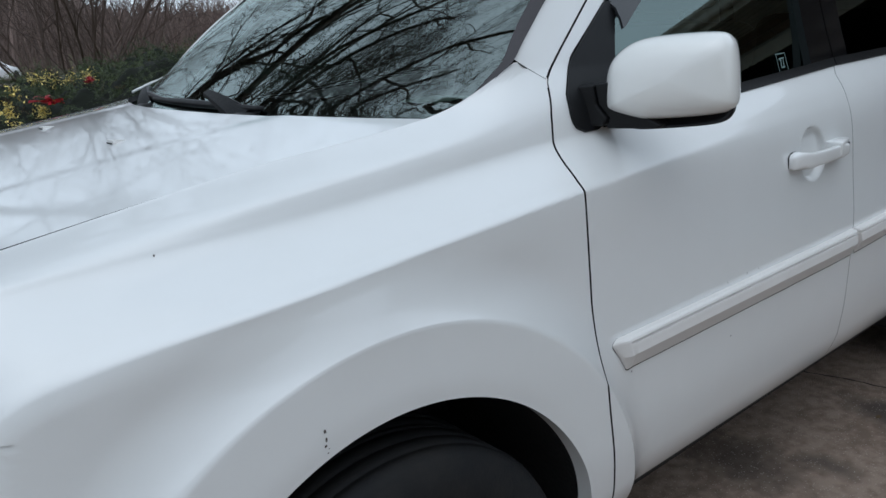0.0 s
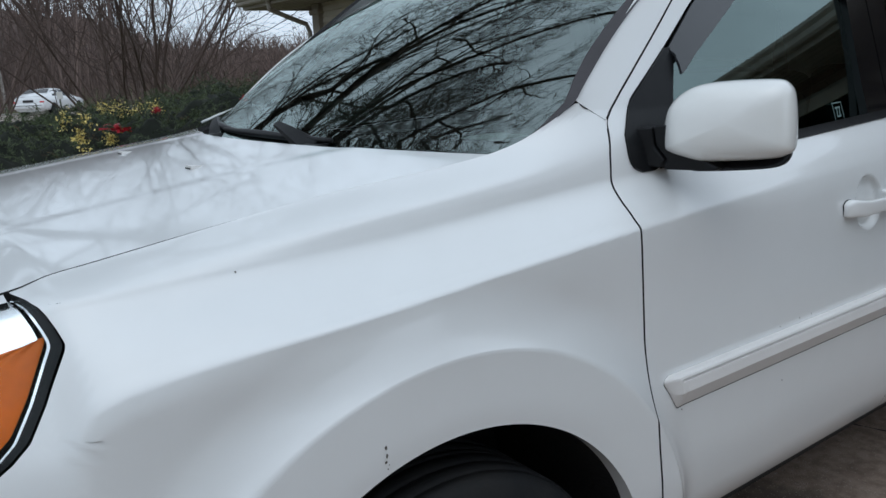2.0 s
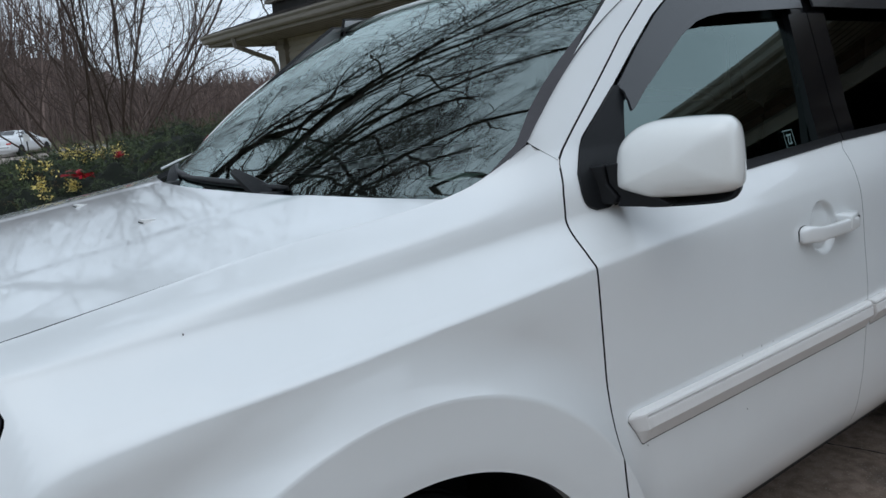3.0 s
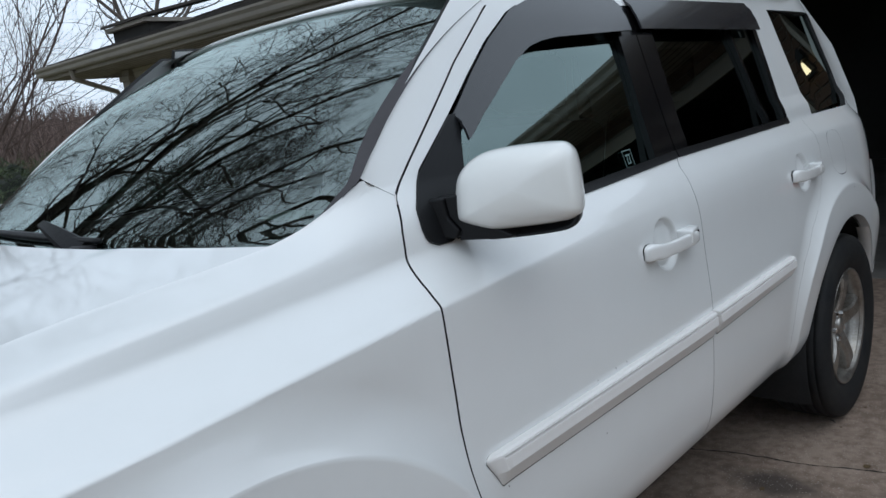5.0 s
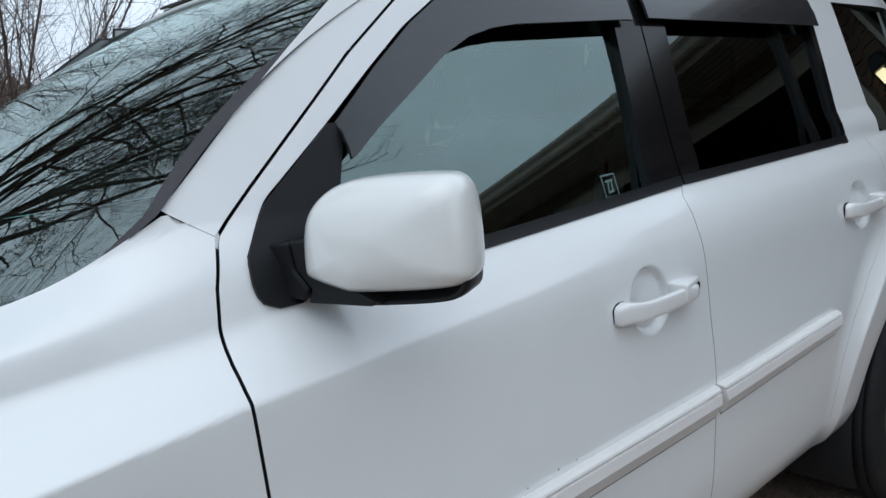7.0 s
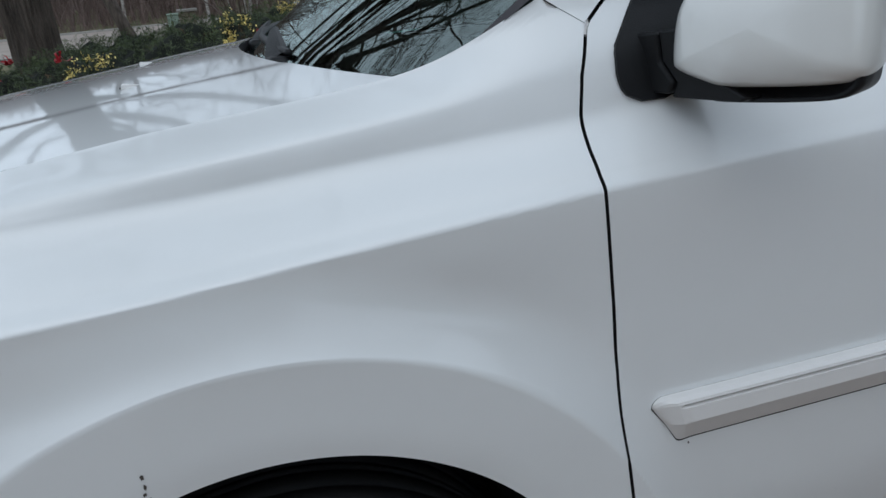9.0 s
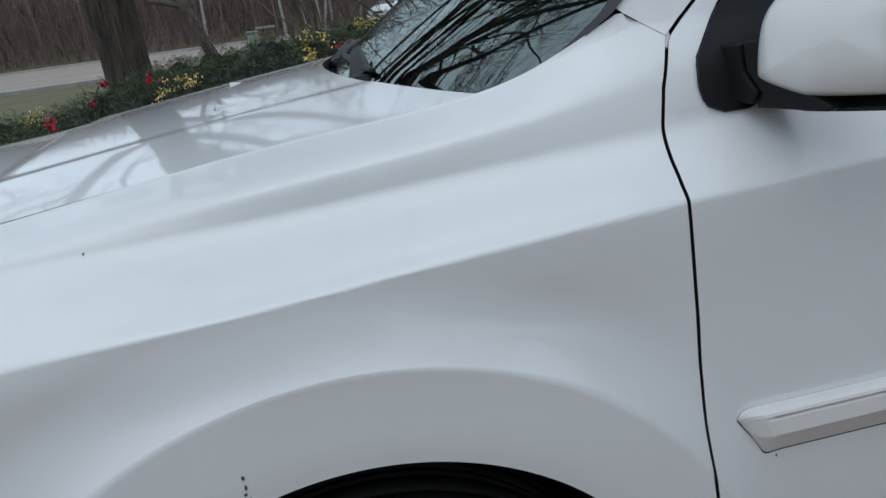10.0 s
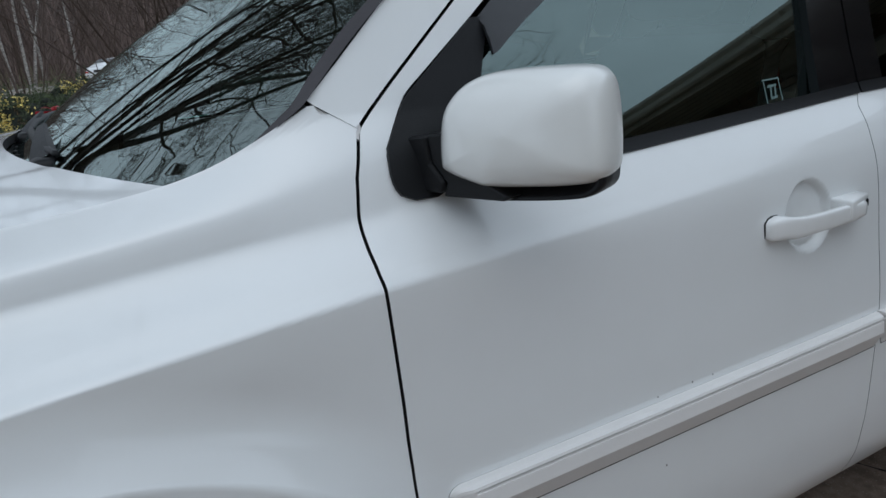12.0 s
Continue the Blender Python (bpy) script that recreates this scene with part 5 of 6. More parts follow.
v, f = tubes([(np.array([[0.98 + 0.17 * 0.35 * math.cos(a), -0.38 + 0.185 * math.sin(a), 1.10 + 0.17 * math.cos(a)] for a in np.linspace(0, 2 * math.pi, 33)]), [0.015] * 33, 8)])
mesh("steering_wheel", v, f, BLACK, car, "black steering wheel")


def seat(x, y):
    st = part("seat", box((x - 0.27, y - 0.26, 0.62), (x + 0.25, y + 0.26, 0.80), 0.05, 3), CLOTH, car, "grey cloth seat", smooth=True)
    bk = box((x + 0.16, y - 0.25, 0.78), (x + 0.30, y + 0.25, 1.34), 0.06, 3)
    for q in bk.verts:
        q.co.x += 0.28 * (q.co.z - 0.78)
    part("backrest", bk, CLOTH, st, smooth=True)
    part("headrest", box((x + 0.32, y - 0.13, 1.38), (x + 0.42, y + 0.13, 1.55), 0.04, 3), CLOTH, st, smooth=True)


for sx, sy in ((1.22, -0.38), (1.22, 0.38), (2.15, -0.38), (2.15, 0.38)):
    seat(sx, sy)


# paper left on the dash, and the cabin mirror
PAPER = material("pale_paper", (0.62, 0.70, 0.66), rough=0.8, vary=0.1, scale=20)
bm = box((0.56, -0.44, 1.219), (0.66, -0.30, 1.222))
for q in bm.verts:
    q.co.z += 0.05 * max(0, q.co.x - 0.60)
part("dash_paper", bm, PAPER, car, "pale paper slip on the dash")
bm = box((0.80, -0.12, 1.56), (0.83, 0.12, 1.625), 0.012, 3)
part("cabin_mirror", bm, BLACK, car, "black interior mirror", smooth=True)


# ---- the house with its open garage ----
EAVE_X, EAVE_Z, FACE = 4.28, 2.46, 5.0
OPEN_L, OPEN_R, OPEN_H = -0.95, 4.0, 2.22
PIER_L, SECOND_L = -1.28, -3.90
tagged(part("garage_floor", box((5.004, -4.4, -0.1), (11.6, 4.6, 0.002), 0.003), GARAGE_FLOOR, None), "grey concrete garage floor", "floor", kind="structure")
tagged(part("wall_garage_back", box((11.6, -4.6, 0), (11.8, 4.8, 2.6)), SHADED_WALL, None), "dim garage back wall", "wall", kind="structure")
tagged(part("wall_garage_near", box((5.2, -4.6, 0), (11.6, -4.4, 2.6)), SHADED_WALL, None), "dim garage side wall", "wall", kind="structure")
tagged(part("wall_garage_far", box((5.2, 4.6, 0), (11.6, 4.8, 2.6)), SHADED_WALL, None), "dim garage side wall", "wall", kind="structure")
tagged(part("ceiling", box((5.2, -4.6, 2.6), (11.8, 4.8, 2.7)), SHADED_WALL, None), "dim garage ceiling", "ceiling", kind="structure")
tagged(part("wall_header", box((5.02, OPEN_L, OPEN_H), (5.2, OPEN_R, 2.6), 0.004), SIDING, None), "beige header over the garage opening", "wall", kind="structure")
pier = part("wall_brick", box((5.03, PIER_L, 0), (5.2, OPEN_L - 0.004, 2.6)), MORTAR, None)
tagged(pier, "brown brick pier between two garage openings", "wall", kind="structure")
brick_header = part("wall_brick", box((5.03, SECOND_L, OPEN_H), (5.2, PIER_L - 0.002, 2.6)), MORTAR, None)
tagged(brick_header, "brown brickwork over the second garage opening", "wall", kind="structure")
brick_end = part("wall_brick", box((5.03, -8.2, 0), (5.2, SECOND_L - 0.002, 2.6)), MORTAR, None)
tagged(brick_end, "brown brick house wall beyond the second opening", "wall", kind="structure")
tagged(part("trim", box((4.985, SECOND_L, OPEN_H - 0.09), (5.025, PIER_L, OPEN_H + 0.03), 0.006), FASCIA, None), "beige garage door trim", "trim", kind="structure")
for y0, y1 in ((PIER_L - 0.09, PIER_L), (SECOND_L, SECOND_L + 0.09)):
    tagged(part("trim", box((4.985, y0, 0.0), (5.21, y1, OPEN_H - 0.092), 0.006), FASCIA, None), "beige garage door trim", "trim", kind="structure")
for y0, y1 in ((OPEN_L - 0.0, OPEN_L + 0.03), (OPEN_R - 0.10, OPEN_R)):
    tagged(part("trim", box((4.975, y0, 0.0), (5.21, y1, OPEN_H), 0.006), FASCIA, None), "beige garage door trim", "trim", kind="structure")
tagged(part("trim", box((4.975, OPEN_L, OPEN_H - 0.10), (5.015, OPEN_R, OPEN_H + 0.04), 0.006), FASCIA, None), "beige garage door trim", "trim", kind="structure")
wall = part("wall_siding", box((5.03, OPEN_R, 0), (5.2, 8.9, 2.6)), SIDING, None)
tagged(wall, "beige lap-sided house wall", "wall", kind="structure")
end_wall = part("wall_end", box((5.2, 8.75, 0), (11.8, 8.95, 2.6)), SIDING, None)
tagged(end_wall, "beige house end wall", "wall", kind="structure")
board_me = None
for k in range(31):
    if board_me is None:
        bm = box((5.0, OPEN_R + 0.002, 0), (5.029, 8.80, 0.072), 0.0015)
        for q in bm.verts:
            q.co.x += 0.014 * (q.co.z / 0.072) if q.co.x < 5.015 else 0
        b = part("board", bm, SIDING, wall)
        board_me = b.data
    else:
        b = new("board", board_me)
        b.parent = wall
    b.location.z = k * 0.08
post = thing("corner_post", "beige square porch post at the house corner", "post")
part("shaft", box((4.94, 8.80, 0.0), (5.16, 9.02, 2.44), 0.01), FASCIA, post)
part("base_block", box((4.91, 8.77, 0.0), (5.19, 9.05, 0.20), 0.012), FASCIA, post)
part("capital", box((4.91, 8.77, 2.28), (5.19, 9.05, 2.36), 0.012), FASCIA, post)
tagged(part("soffit", box((EAVE_X + 0.01, -8.5, 2.44), (5.02, 9.93, 2.455), 0.002), SOFFIT, None), "beige boarded soffit under the eave", "soffit", kind="structure")
# black strips laid under the flat soffit, painted in as groove shadows
for k in range(6):
    tagged(part("soffit_shadow_strip", box((EAVE_X + 0.10 + k * 0.11, -8.4, 2.4365), (EAVE_X + 0.106 + k * 0.11, 9.88, 2.4395)), BLACK, None), "black strip painting in the shadow between soffit boards", "groove", kind="structure")
tagged(part("fascia", box((EAVE_X - 0.02, -8.52, 2.43), (EAVE_X + 0.008, 9.95, 2.60), 0.004), FASCIA, None), "beige fascia board along the eave", "fascia", kind="structure")
tagged(part("fascia", box((EAVE_X - 0.02, 9.952, 2.43), (11.8, 9.98, 2.60), 0.004), FASCIA, None), "beige fascia board along the gable", "fascia", kind="structure")
# gutter: a pressed trough along the eave
sec = [(0.0, 0.0), (-0.075, 0.0), (-0.095, 0.02), (-0.100, 0.06), (-0.125, 0.09), (-0.125, 0.115), (-0.115, 0.115), (-0.112, 0.095), (-0.09, 0.062), (-0.085, 0.012), (0.0, 0.012)]
ys = np.array([-8.6, 9.98])
P = np.array([[(EAVE_X - 0.022 + a, y, 2.475 + b) for a, b in sec] for y in ys])
v, f = grid(P)
gutter = tagged(mesh("gutter", list(v), f + [tuple(range(11)), tuple(range(11, 22))], FASCIA, smooth=False), "pale beige rain gutter on the eave", "gutter")
v, f = tubes([(np.array([[EAVE_X - 0.06, 8.95, 2.48], [EAVE_X - 0.04, 8.95, 2.36], [4.55, 8.98, 2.25], [4.86, 9.06, 2.16], [4.92, 9.08, 2.05], [4.92, 9.08, 0.15]]), [0.036] * 6, 6)], cap=True)
tagged(mesh("downspout", v, f, FASCIA, gutter, smooth=False), "beige downspout bending back to the post")
# roof: overlapping shingle courses
RISE = 0.28
V5, F5 = [], []
for k in range(34):
    x0 = EAVE_X - 0.06 + k * 0.145
    z0 = 2.605 + RISE * (k * 0.145)
    y = -8.6
    random.seed(100 + k)
    while y < 10.05:
        wd = random.uniform(0.22, 0.36)
        y1 = min(10.05, y + wd - 0.006)
        dz = random.uniform(0.0, 0.008)
        b = len(V5)
        V5 += [(x0, y, z0 + 0.012 + dz), (x0, y1, z0 + 0.012 + dz), (x0 + 0.18, y1, z0 + 0.06), (x0 + 0.18, y, z0 + 0.06), (x0, y, z0 - 0.004), (x0, y1, z0 - 0.004)]
        F5 += [(b, b + 1, b + 2, b + 3), (b + 4, b + 5, b + 1, b)]
        y += wd
roof = part("roof", box((EAVE_X - 0.02, -8.55, 2.585), (EAVE_X + 0.1, 10.0, 2.60)), SHINGLE, None)
tagged(roof, "dark brown shingled roof over house and garage", "roof", kind="structure")
mesh("shingle", V5, F5, SHINGLE, roof, smooth=False)["kind"] = "stuff"
v = [(EAVE_X, -8.55, 2.59), (EAVE_X, 10.0, 2.59), (9.2, 10.0, 2.59 + RISE * (9.2 - EAVE_X)), (9.2, -8.55, 2.59 + RISE * (9.2 - EAVE_X)), (14, 10.0, 2.6), (14, -8.55, 2.6)]
mesh("roof_deck", v, [(0, 1, 2, 3), (3, 2, 4, 5), (0, 3, 5), (1, 4, 2)], SHINGLE, roof, smooth=False)
dormer = thing("dormer", "grey-shingled dormer rising from the roof", "dormer")
part("wall", box((5.35, 8.75, 2.85), (7.8, 9.85, 3.08)), SHADED_WALL, dormer)
part("trim", box((5.26, 8.68, 3.08), (7.9, 9.93, 3.14), 0.006), FASCIA, dormer)
bm = box((5.22, 8.62, 3.141), (7.9, 9.97, 3.18))
for q in bm.verts:
    q.co.z += 0.24 * (q.co.x - 5.22)
part("roof", bm, SHINGLE, dormer)
# wall lantern beside the opening
lantern = thing("wall_lantern", "lit black wall lantern on the brick", "lamp")
part("backplate", box((4.985, -1.090, 1.66), (5.02, -0.990, 1.84), 0.008), BLACK, lantern)
part("bracket", box((4.90, -1.052, 1.81), (5.0, -1.028, 1.83), 0.005), BLACK, lantern)
part("cap", box((4.83, -1.110, 1.74), (4.97, -0.970, 1.825), 0.01), BLACK, lantern)
part("glass", box((4.875, -1.065, 1.66), (4.925, -1.015, 1.74), 0.006), LAMP_GLASS, lantern)
part("base", box((4.85, -1.090, 1.625), (4.95, -0.990, 1.64), 0.004), BLACK, lantern)


# ---- plain saloon cars seen in the distance ----
def saloon(name, label, paint, m, tail=RED):
    """A four-door saloon, nose towards -x, rear axle towards +x, on the ground at its own origin."""
    c = thing(name, label, "car")
    st = np.array([-2.40, -2.30, -1.9, -1.2, -0.95, -0.30, 0.4, 1.1, 1.65, 1.95, 2.32, 2.40])
    belt = np.array([0.62, 0.72, 0.80, 0.90, 0.93, 0.95, 0.97, 0.99, 1.0, 1.0, 0.96, 0.86])
    top = np.array([0.64, 0.74, 0.83, 0.94, 1.02, 1.38, 1.46, 1.42, 1.20, 1.06, 0.99, 0.88])
    wid = np.array([0.66, 0.80, 0.88, 0.91, 0.91, 0.92, 0.92, 0.92, 0.91, 0.90, 0.84, 0.72])
    xs = np.linspace(-2.40, 2.40, 60)
    B, T, W = np.interp(xs, st, belt), np.interp(xs, st, top), np.interp(xs, st, wid)
    P = np.zeros((60, 17, 3))
    for i in range(60):
        h = T[i] - B[i]
        g = W[i] - 0.10 - 0.45 * max(0, h - 0.06)
        prof = [(0.70 * W[i], 0.22), (0.94 * W[i], 0.28), (W[i], 0.45), (W[i], 0.70), (W[i] - 0.02, B[i] - 0.02), (W[i] - 0.06, B[i]), (g + 0.05, B[i] + 0.62 * h), (g - 0.06, T[i] - 0.02), (0.0, T[i] + 0.02)]
        full = prof + [(-a, b) for a, b in prof[-2::-1]]
        P[i] = [(xs[i], a, b) for a, b in full]
    v, f = grid(P)
    body = mesh("body", list(v), f + [tuple(range(17)), tuple(range(59 * 17, 60 * 17))], paint, c)
    for sd in (-1, 1):
        for x0, x1 in ((-0.62, 0.34), (0.40, 1.30)):
            q = []
            for x, tz in ((x0, 0.12), (x1, 0.12), (x1 - 0.06 * (x1 > 1), 0.86), (x0 + (0.36 if x0 < 0 else 0), 0.86)):
                bb, tp, ww = np.interp(x, xs, B), np.interp(x, xs, T), np.interp(x, xs, W)
                if tp - bb < 0.25:
                    tp = bb + 0.25
                h = tp - bb
                g = ww - 0.10 - 0.45 * max(0, h - 0.06)
                yv = np.interp(tz, [0, 0.62, 0.95], [ww - 0.055, g + 0.055, g - 0.05])
                q.append((x, sd * (yv + 0.006), bb + tz * h))
            mesh("side_window", q, [(0, 1, 2, 3)], FRIT, c, "dark window", smooth=False)
        for ax in (-1.45, 1.40):
            hub = new("wheel")
            hub.parent = c
            hub.location = (ax, sd * 0.80, 0.32)
            v, f = lathe([(0.20, sd * 0.10), (0.23, sd * 0.115), (0.30, sd * 0.11), (0.32, sd * 0.08), (0.32, sd * -0.08), (0.2, sd * -0.1)], 32)
            mesh("tyre", v, f, RUBBER, hub)
            v, f = lathe([(0.001, sd * 0.105), (0.05, sd * 0.108), (0.15, sd * 0.10), (0.205, sd * 0.112)], 20)
            mesh("rim", v, f, ALLOY, hub)
            v, f = lathe([(0.001, sd * 0.122), (0.345, sd * 0.122)], 28, (ax, sd * 0.80, 0.33))
            mesh("arch_gap", v, f, LINER_SHADE, c)
        part("tail_lamp", box((2.26, min(sd * 0.64, sd * 0.85), 0.70), (2.415, max(sd * 0.64, sd * 0.85), 0.79), 0.025, 3), tail, c, "red tail lamp", smooth=True)
        part("reflector_band", box((2.27, min(sd * 0.64, sd * 0.845), 0.635), (2.412, max(sd * 0.64, sd * 0.845), 0.70), 0.02, 3), SIGN_WHITE, c, "pale lower tail lamp", smooth=True)
    part("bumper", box((2.22, -0.86, 0.36), (2.48, 0.86, 0.66), 0.07, 3), paint, c, smooth=True)
    part("plate_recess", box((2.40, -0.30, 0.72), (2.43, 0.30, 0.86), 0.01), FRIT, c)
    part("bumper_strip", box((2.46, -0.80, 0.54), (2.49, 0.80, 0.57), 0.008), STEEL, c)
    q = []
    for x, t in ((1.12, 0.9), (1.60, 0.15)):
        for sgn in (-1, 1):
            q.append((x + 0.02, sgn * (0.60 if t > 0.5 else 0.70), np.interp(x, xs, T) + 0.012))
    mesh("rear_window", q, [(0, 1, 3, 2)], FRIT, c, "dark rear window", smooth=False)
    c.matrix_world = m
    return c


saloon("parked_car", "black saloon standing inside the dark garage", DARK_CAR, pose(8.10, -1.43, 0.002, 0, 0, 180))
saloon("parked_car", "small white saloon standing on the far street", SILVER_CAR, pose(8.0, 49.0, 0.004, 0, 0, 180 + 52))
sign = thing("street_sign", "small pale sign on a thin post by the street", "sign", at=(0, 0, 0))
v, f = tubes([(np.array([[5.36, 31.5, 0.0], [5.36, 31.5, 1.28]]), [0.03, 0.03], 6)], cap=True)
mesh("pole", v, f, STEEL, sign)
part("plate", box((5.25, 31.46, 1.00), (5.47, 31.49, 1.28), 0.01), SIGN_WHITE, sign)
# stone gate pillar and the green utility box beside it
pillar = thing("stone_pillar", "squat fieldstone gate pillar with a flat cap", "pillar")
random.seed(5)
z = 0.0
row = 0
while z < 1.02:
    h = random.uniform(0.13, 0.2)
    x = -0.40
    while x < 0.05:
        wd = random.uniform(0.16, 0.3)
        x1 = min(0.07, x + wd)
        part("stone", moved(box((x, 22.2 + random.uniform(-0.02, 0.02), z), (x1 - 0.012, 22.68, z + h - 0.012), 0.025), Matrix.Identity(4)), STONE, pillar)
        x = x1
    z += h
part("cap", box((-0.45, 22.15, z), (0.12, 22.75, z + 0.08), 0.02), KERB, pillar)
ub = thing("utility_box", "pale green steel utility pedestal", "box")
part("cabinet", box((-0.70, 21.5, 0.0), (-0.40, 21.8, 0.98), 0.03), GREEN_BOX, ub)
part("lid", box((-0.715, 21.485, 0.98), (-0.385, 21.815, 1.04), 0.02), GREEN_BOX, ub)


# ---- trees ----
def turned(d, angle, roll_, rng):
    d = d / np.linalg.norm(d)
    ref = np.array([0, 0, 1.0]) if abs(d[2]) < 0.9 else np.array([1.0, 0, 0])
    a = np.cross(d, ref)
    a /= np.linalg.norm(a)
    b = np.cross(d, a)
    return math.cos(angle) * d + math.sin(angle) * (math.cos(roll_) * a + math.sin(roll_) * b)


def branch(p, d, length, r0, r1, n, rng, wander=0.18, lift=0.05):
    dirs = np.asarray(d, float) / np.linalg.norm(d) + np.cumsum(rng.normal(0, wander, (n, 3)), 0)
    dirs[:, 2] += lift * np.arange(1, n + 1)
    dirs /= np.linalg.norm(dirs, axis=1)[:, None]
    pts = np.concatenate([np.zeros((1, 3)), np.cumsum(dirs * (length / n), 0)]) + np.asarray(p, float)
    return pts, np.linspace(r0, r1, n + 1)


def grow(out, p, d, length, radius, depth, rng, counts, spread=0.75, ratio=0.62, lift=0.05, wander=0.18, fork_from=0.25):
    n = 12 if depth > 2 else (8 if depth > 0 else 6)
    pts, rad = branch(p, d, length, radius, radius * (0.45 if depth > 0 else 0.3), n, rng, wander * (0.75 if depth > 2 else 1.5), lift)
    out.append((pts, rad, 7 if depth > 2 else (5 if depth > 1 else 3)))
    if depth == 0:
        return
    for k in range(counts[depth]):
        t = fork_from + (1 - fork_from) * (k + rng.uniform(0.2, 0.9)) / counts[depth]
        i = min(n - 1, int(t * n))
        s = t * n - i
        q = pts[i] * (1 - s) + pts[i + 1] * s
        r = rad[i] * (1 - s) + rad[i + 1] * s
        dd = turned(pts[i + 1] - pts[i], spread * rng.uniform(0.55, 1.25), rng.uniform(0, 2 * math.pi), rng)
        grow(out, q, dd, length * ratio * rng.uniform(0.7, 1.15) * (1.1 - 0.45 * t), r * 0.53, depth - 1, rng, counts, spread, ratio, lift, wander, fork_from)


def big_tree():
    rng = np.random.default_rng(7)
    t = thing("shade_tree", "large bare shade tree with furrowed dark bark", "tree", at=(0, 0, 0))
    base = np.array([-1.50, 7.05, -0.05])
    hs = np.linspace(0, 1, 60)
    pts = np.stack([base[0] - 0.14 * hs, base[1] + 0.0 * hs, base[2] + 3.4 * hs], 1)
    rad = 0.228 + 0.10 * np.exp(-hs * 9) - 0.02 * hs + 0.03 * np.exp(-((hs - 0.62) * 7) ** 2)
    th = np.linspace(0, 2 * math.pi, 241)[:-1]
    rings = []
    for i in range(60):
        h_ = hs[i] * 3.4
        ridge = np.abs(np.sin(th * 15 + 1.4 * np.sin(h_ * 2.2 + th * 2) + 0.8 * np.sin(h_ * 7 + th * 5)))
        w_ = 0.97 + 0.075 * ridge ** 0.7 + 0.03 * np.sin(th * 41 + 2 * np.sin(h_ * 9 + th * 3)) + 0.04 * np.sin(th * 3 + 1)
        rings.append(np.stack([pts[i, 0] + rad[i] * w_ * np.cos(th), pts[i, 1] + rad[i] * w_ * np.sin(th), np.full(240, pts[i, 2])], 1))
    v, f = grid(np.array(rings), closed_u=True)
    mesh("trunk", v, f, BARK, t, "thick furrowed trunk")
    limbs = [((-1.55, 7.05, 2.05), (0.75, -0.1, 0.65), 6.5, 0.11), ((-1.75, 7.05, 2.5), (-0.9, 0.1, 0.35), 6.0, 0.11), ((-1.75, 7.05, 3.2), (0.55, 0.35, 0.9), 7.5, 0.13),
             ((-1.78, 7.05, 3.2), (-0.35, -0.2, 0.95), 7.0, 0.13), ((-1.75, 7.05, 3.1), (0.75, -0.45, 0.62), 7.0, 0.11), ((-1.75, 7.05, 2.9), (0.25, 0.8, 0.7), 6.5, 0.11),
             ((-1.75, 7.0, 3.0), (0.35, -0.8, 0.70), 5.5, 0.09), ((-1.72, 7.05, 2.6), (0.95, 0.25, 0.42), 7.0, 0.11)]
    limbs += [((-1.7, 7.0, 3.3), (0.22, -0.78, 0.68), 9.5, 0.10), ((-1.7, 7.0, 3.3), (0.36, -0.80, 0.92), 9.5, 0.10), ((-1.7, 7.0, 3.3), (0.14, -0.70, 1.05), 9.5, 0.10), ((-1.7, 7.0, 3.2), (0.25, -0.80, 0.78), 9.0, 0.10), ((-1.7, 7.0, 3.1), (0.04, -0.75, 0.90), 9.0, 0.10), ((-1.7, 7.0, 3.1), (0.52, -0.80, 0.72), 8.5, 0.09), ((-1.7, 7.0, 3.2), (0.45, -0.75, 0.80), 8.5, 0.105), ((-1.7, 7.0, 3.0), (0.78, -0.60, 0.72), 9.0, 0.10), ((-1.7, 7.05, 3.1), (0.95, -0.2, 0.6), 8.5, 0.10)]
    out = []
    for p, d, L, r in limbs:
        d = np.array(d) / np.linalg.norm(d)
        mine = []
        grow(mine, p, d, L, r * 0.85, 4, rng, {4: 7, 3: 6, 2: 6, 1: 6}, 0.76, 0.54, 0.03, 0.23, 0.15)
        mine = mine[:1] + [o for o in mine[1:] if o[0][:, 2].min() > 2.9 + 0.33 * max(0.0, 6.5 - o[0][:, 1].min())]
        v, f = tubes([mine[0]] + [(q, w * 0.76, k) for q, w, k in mine[1:] if k >= 5])
        mesh("limb", v, f, BARK, t, "spreading bare limb")
        out += [(q, np.maximum(w, 0.0040), k) for q, w, k in mine if k < 5]
    v, f = tubes(out)
    mesh("crown", v, f, TWIG, t, "dense fine bare twigs")["kind"] = "stuff"


big_tree()


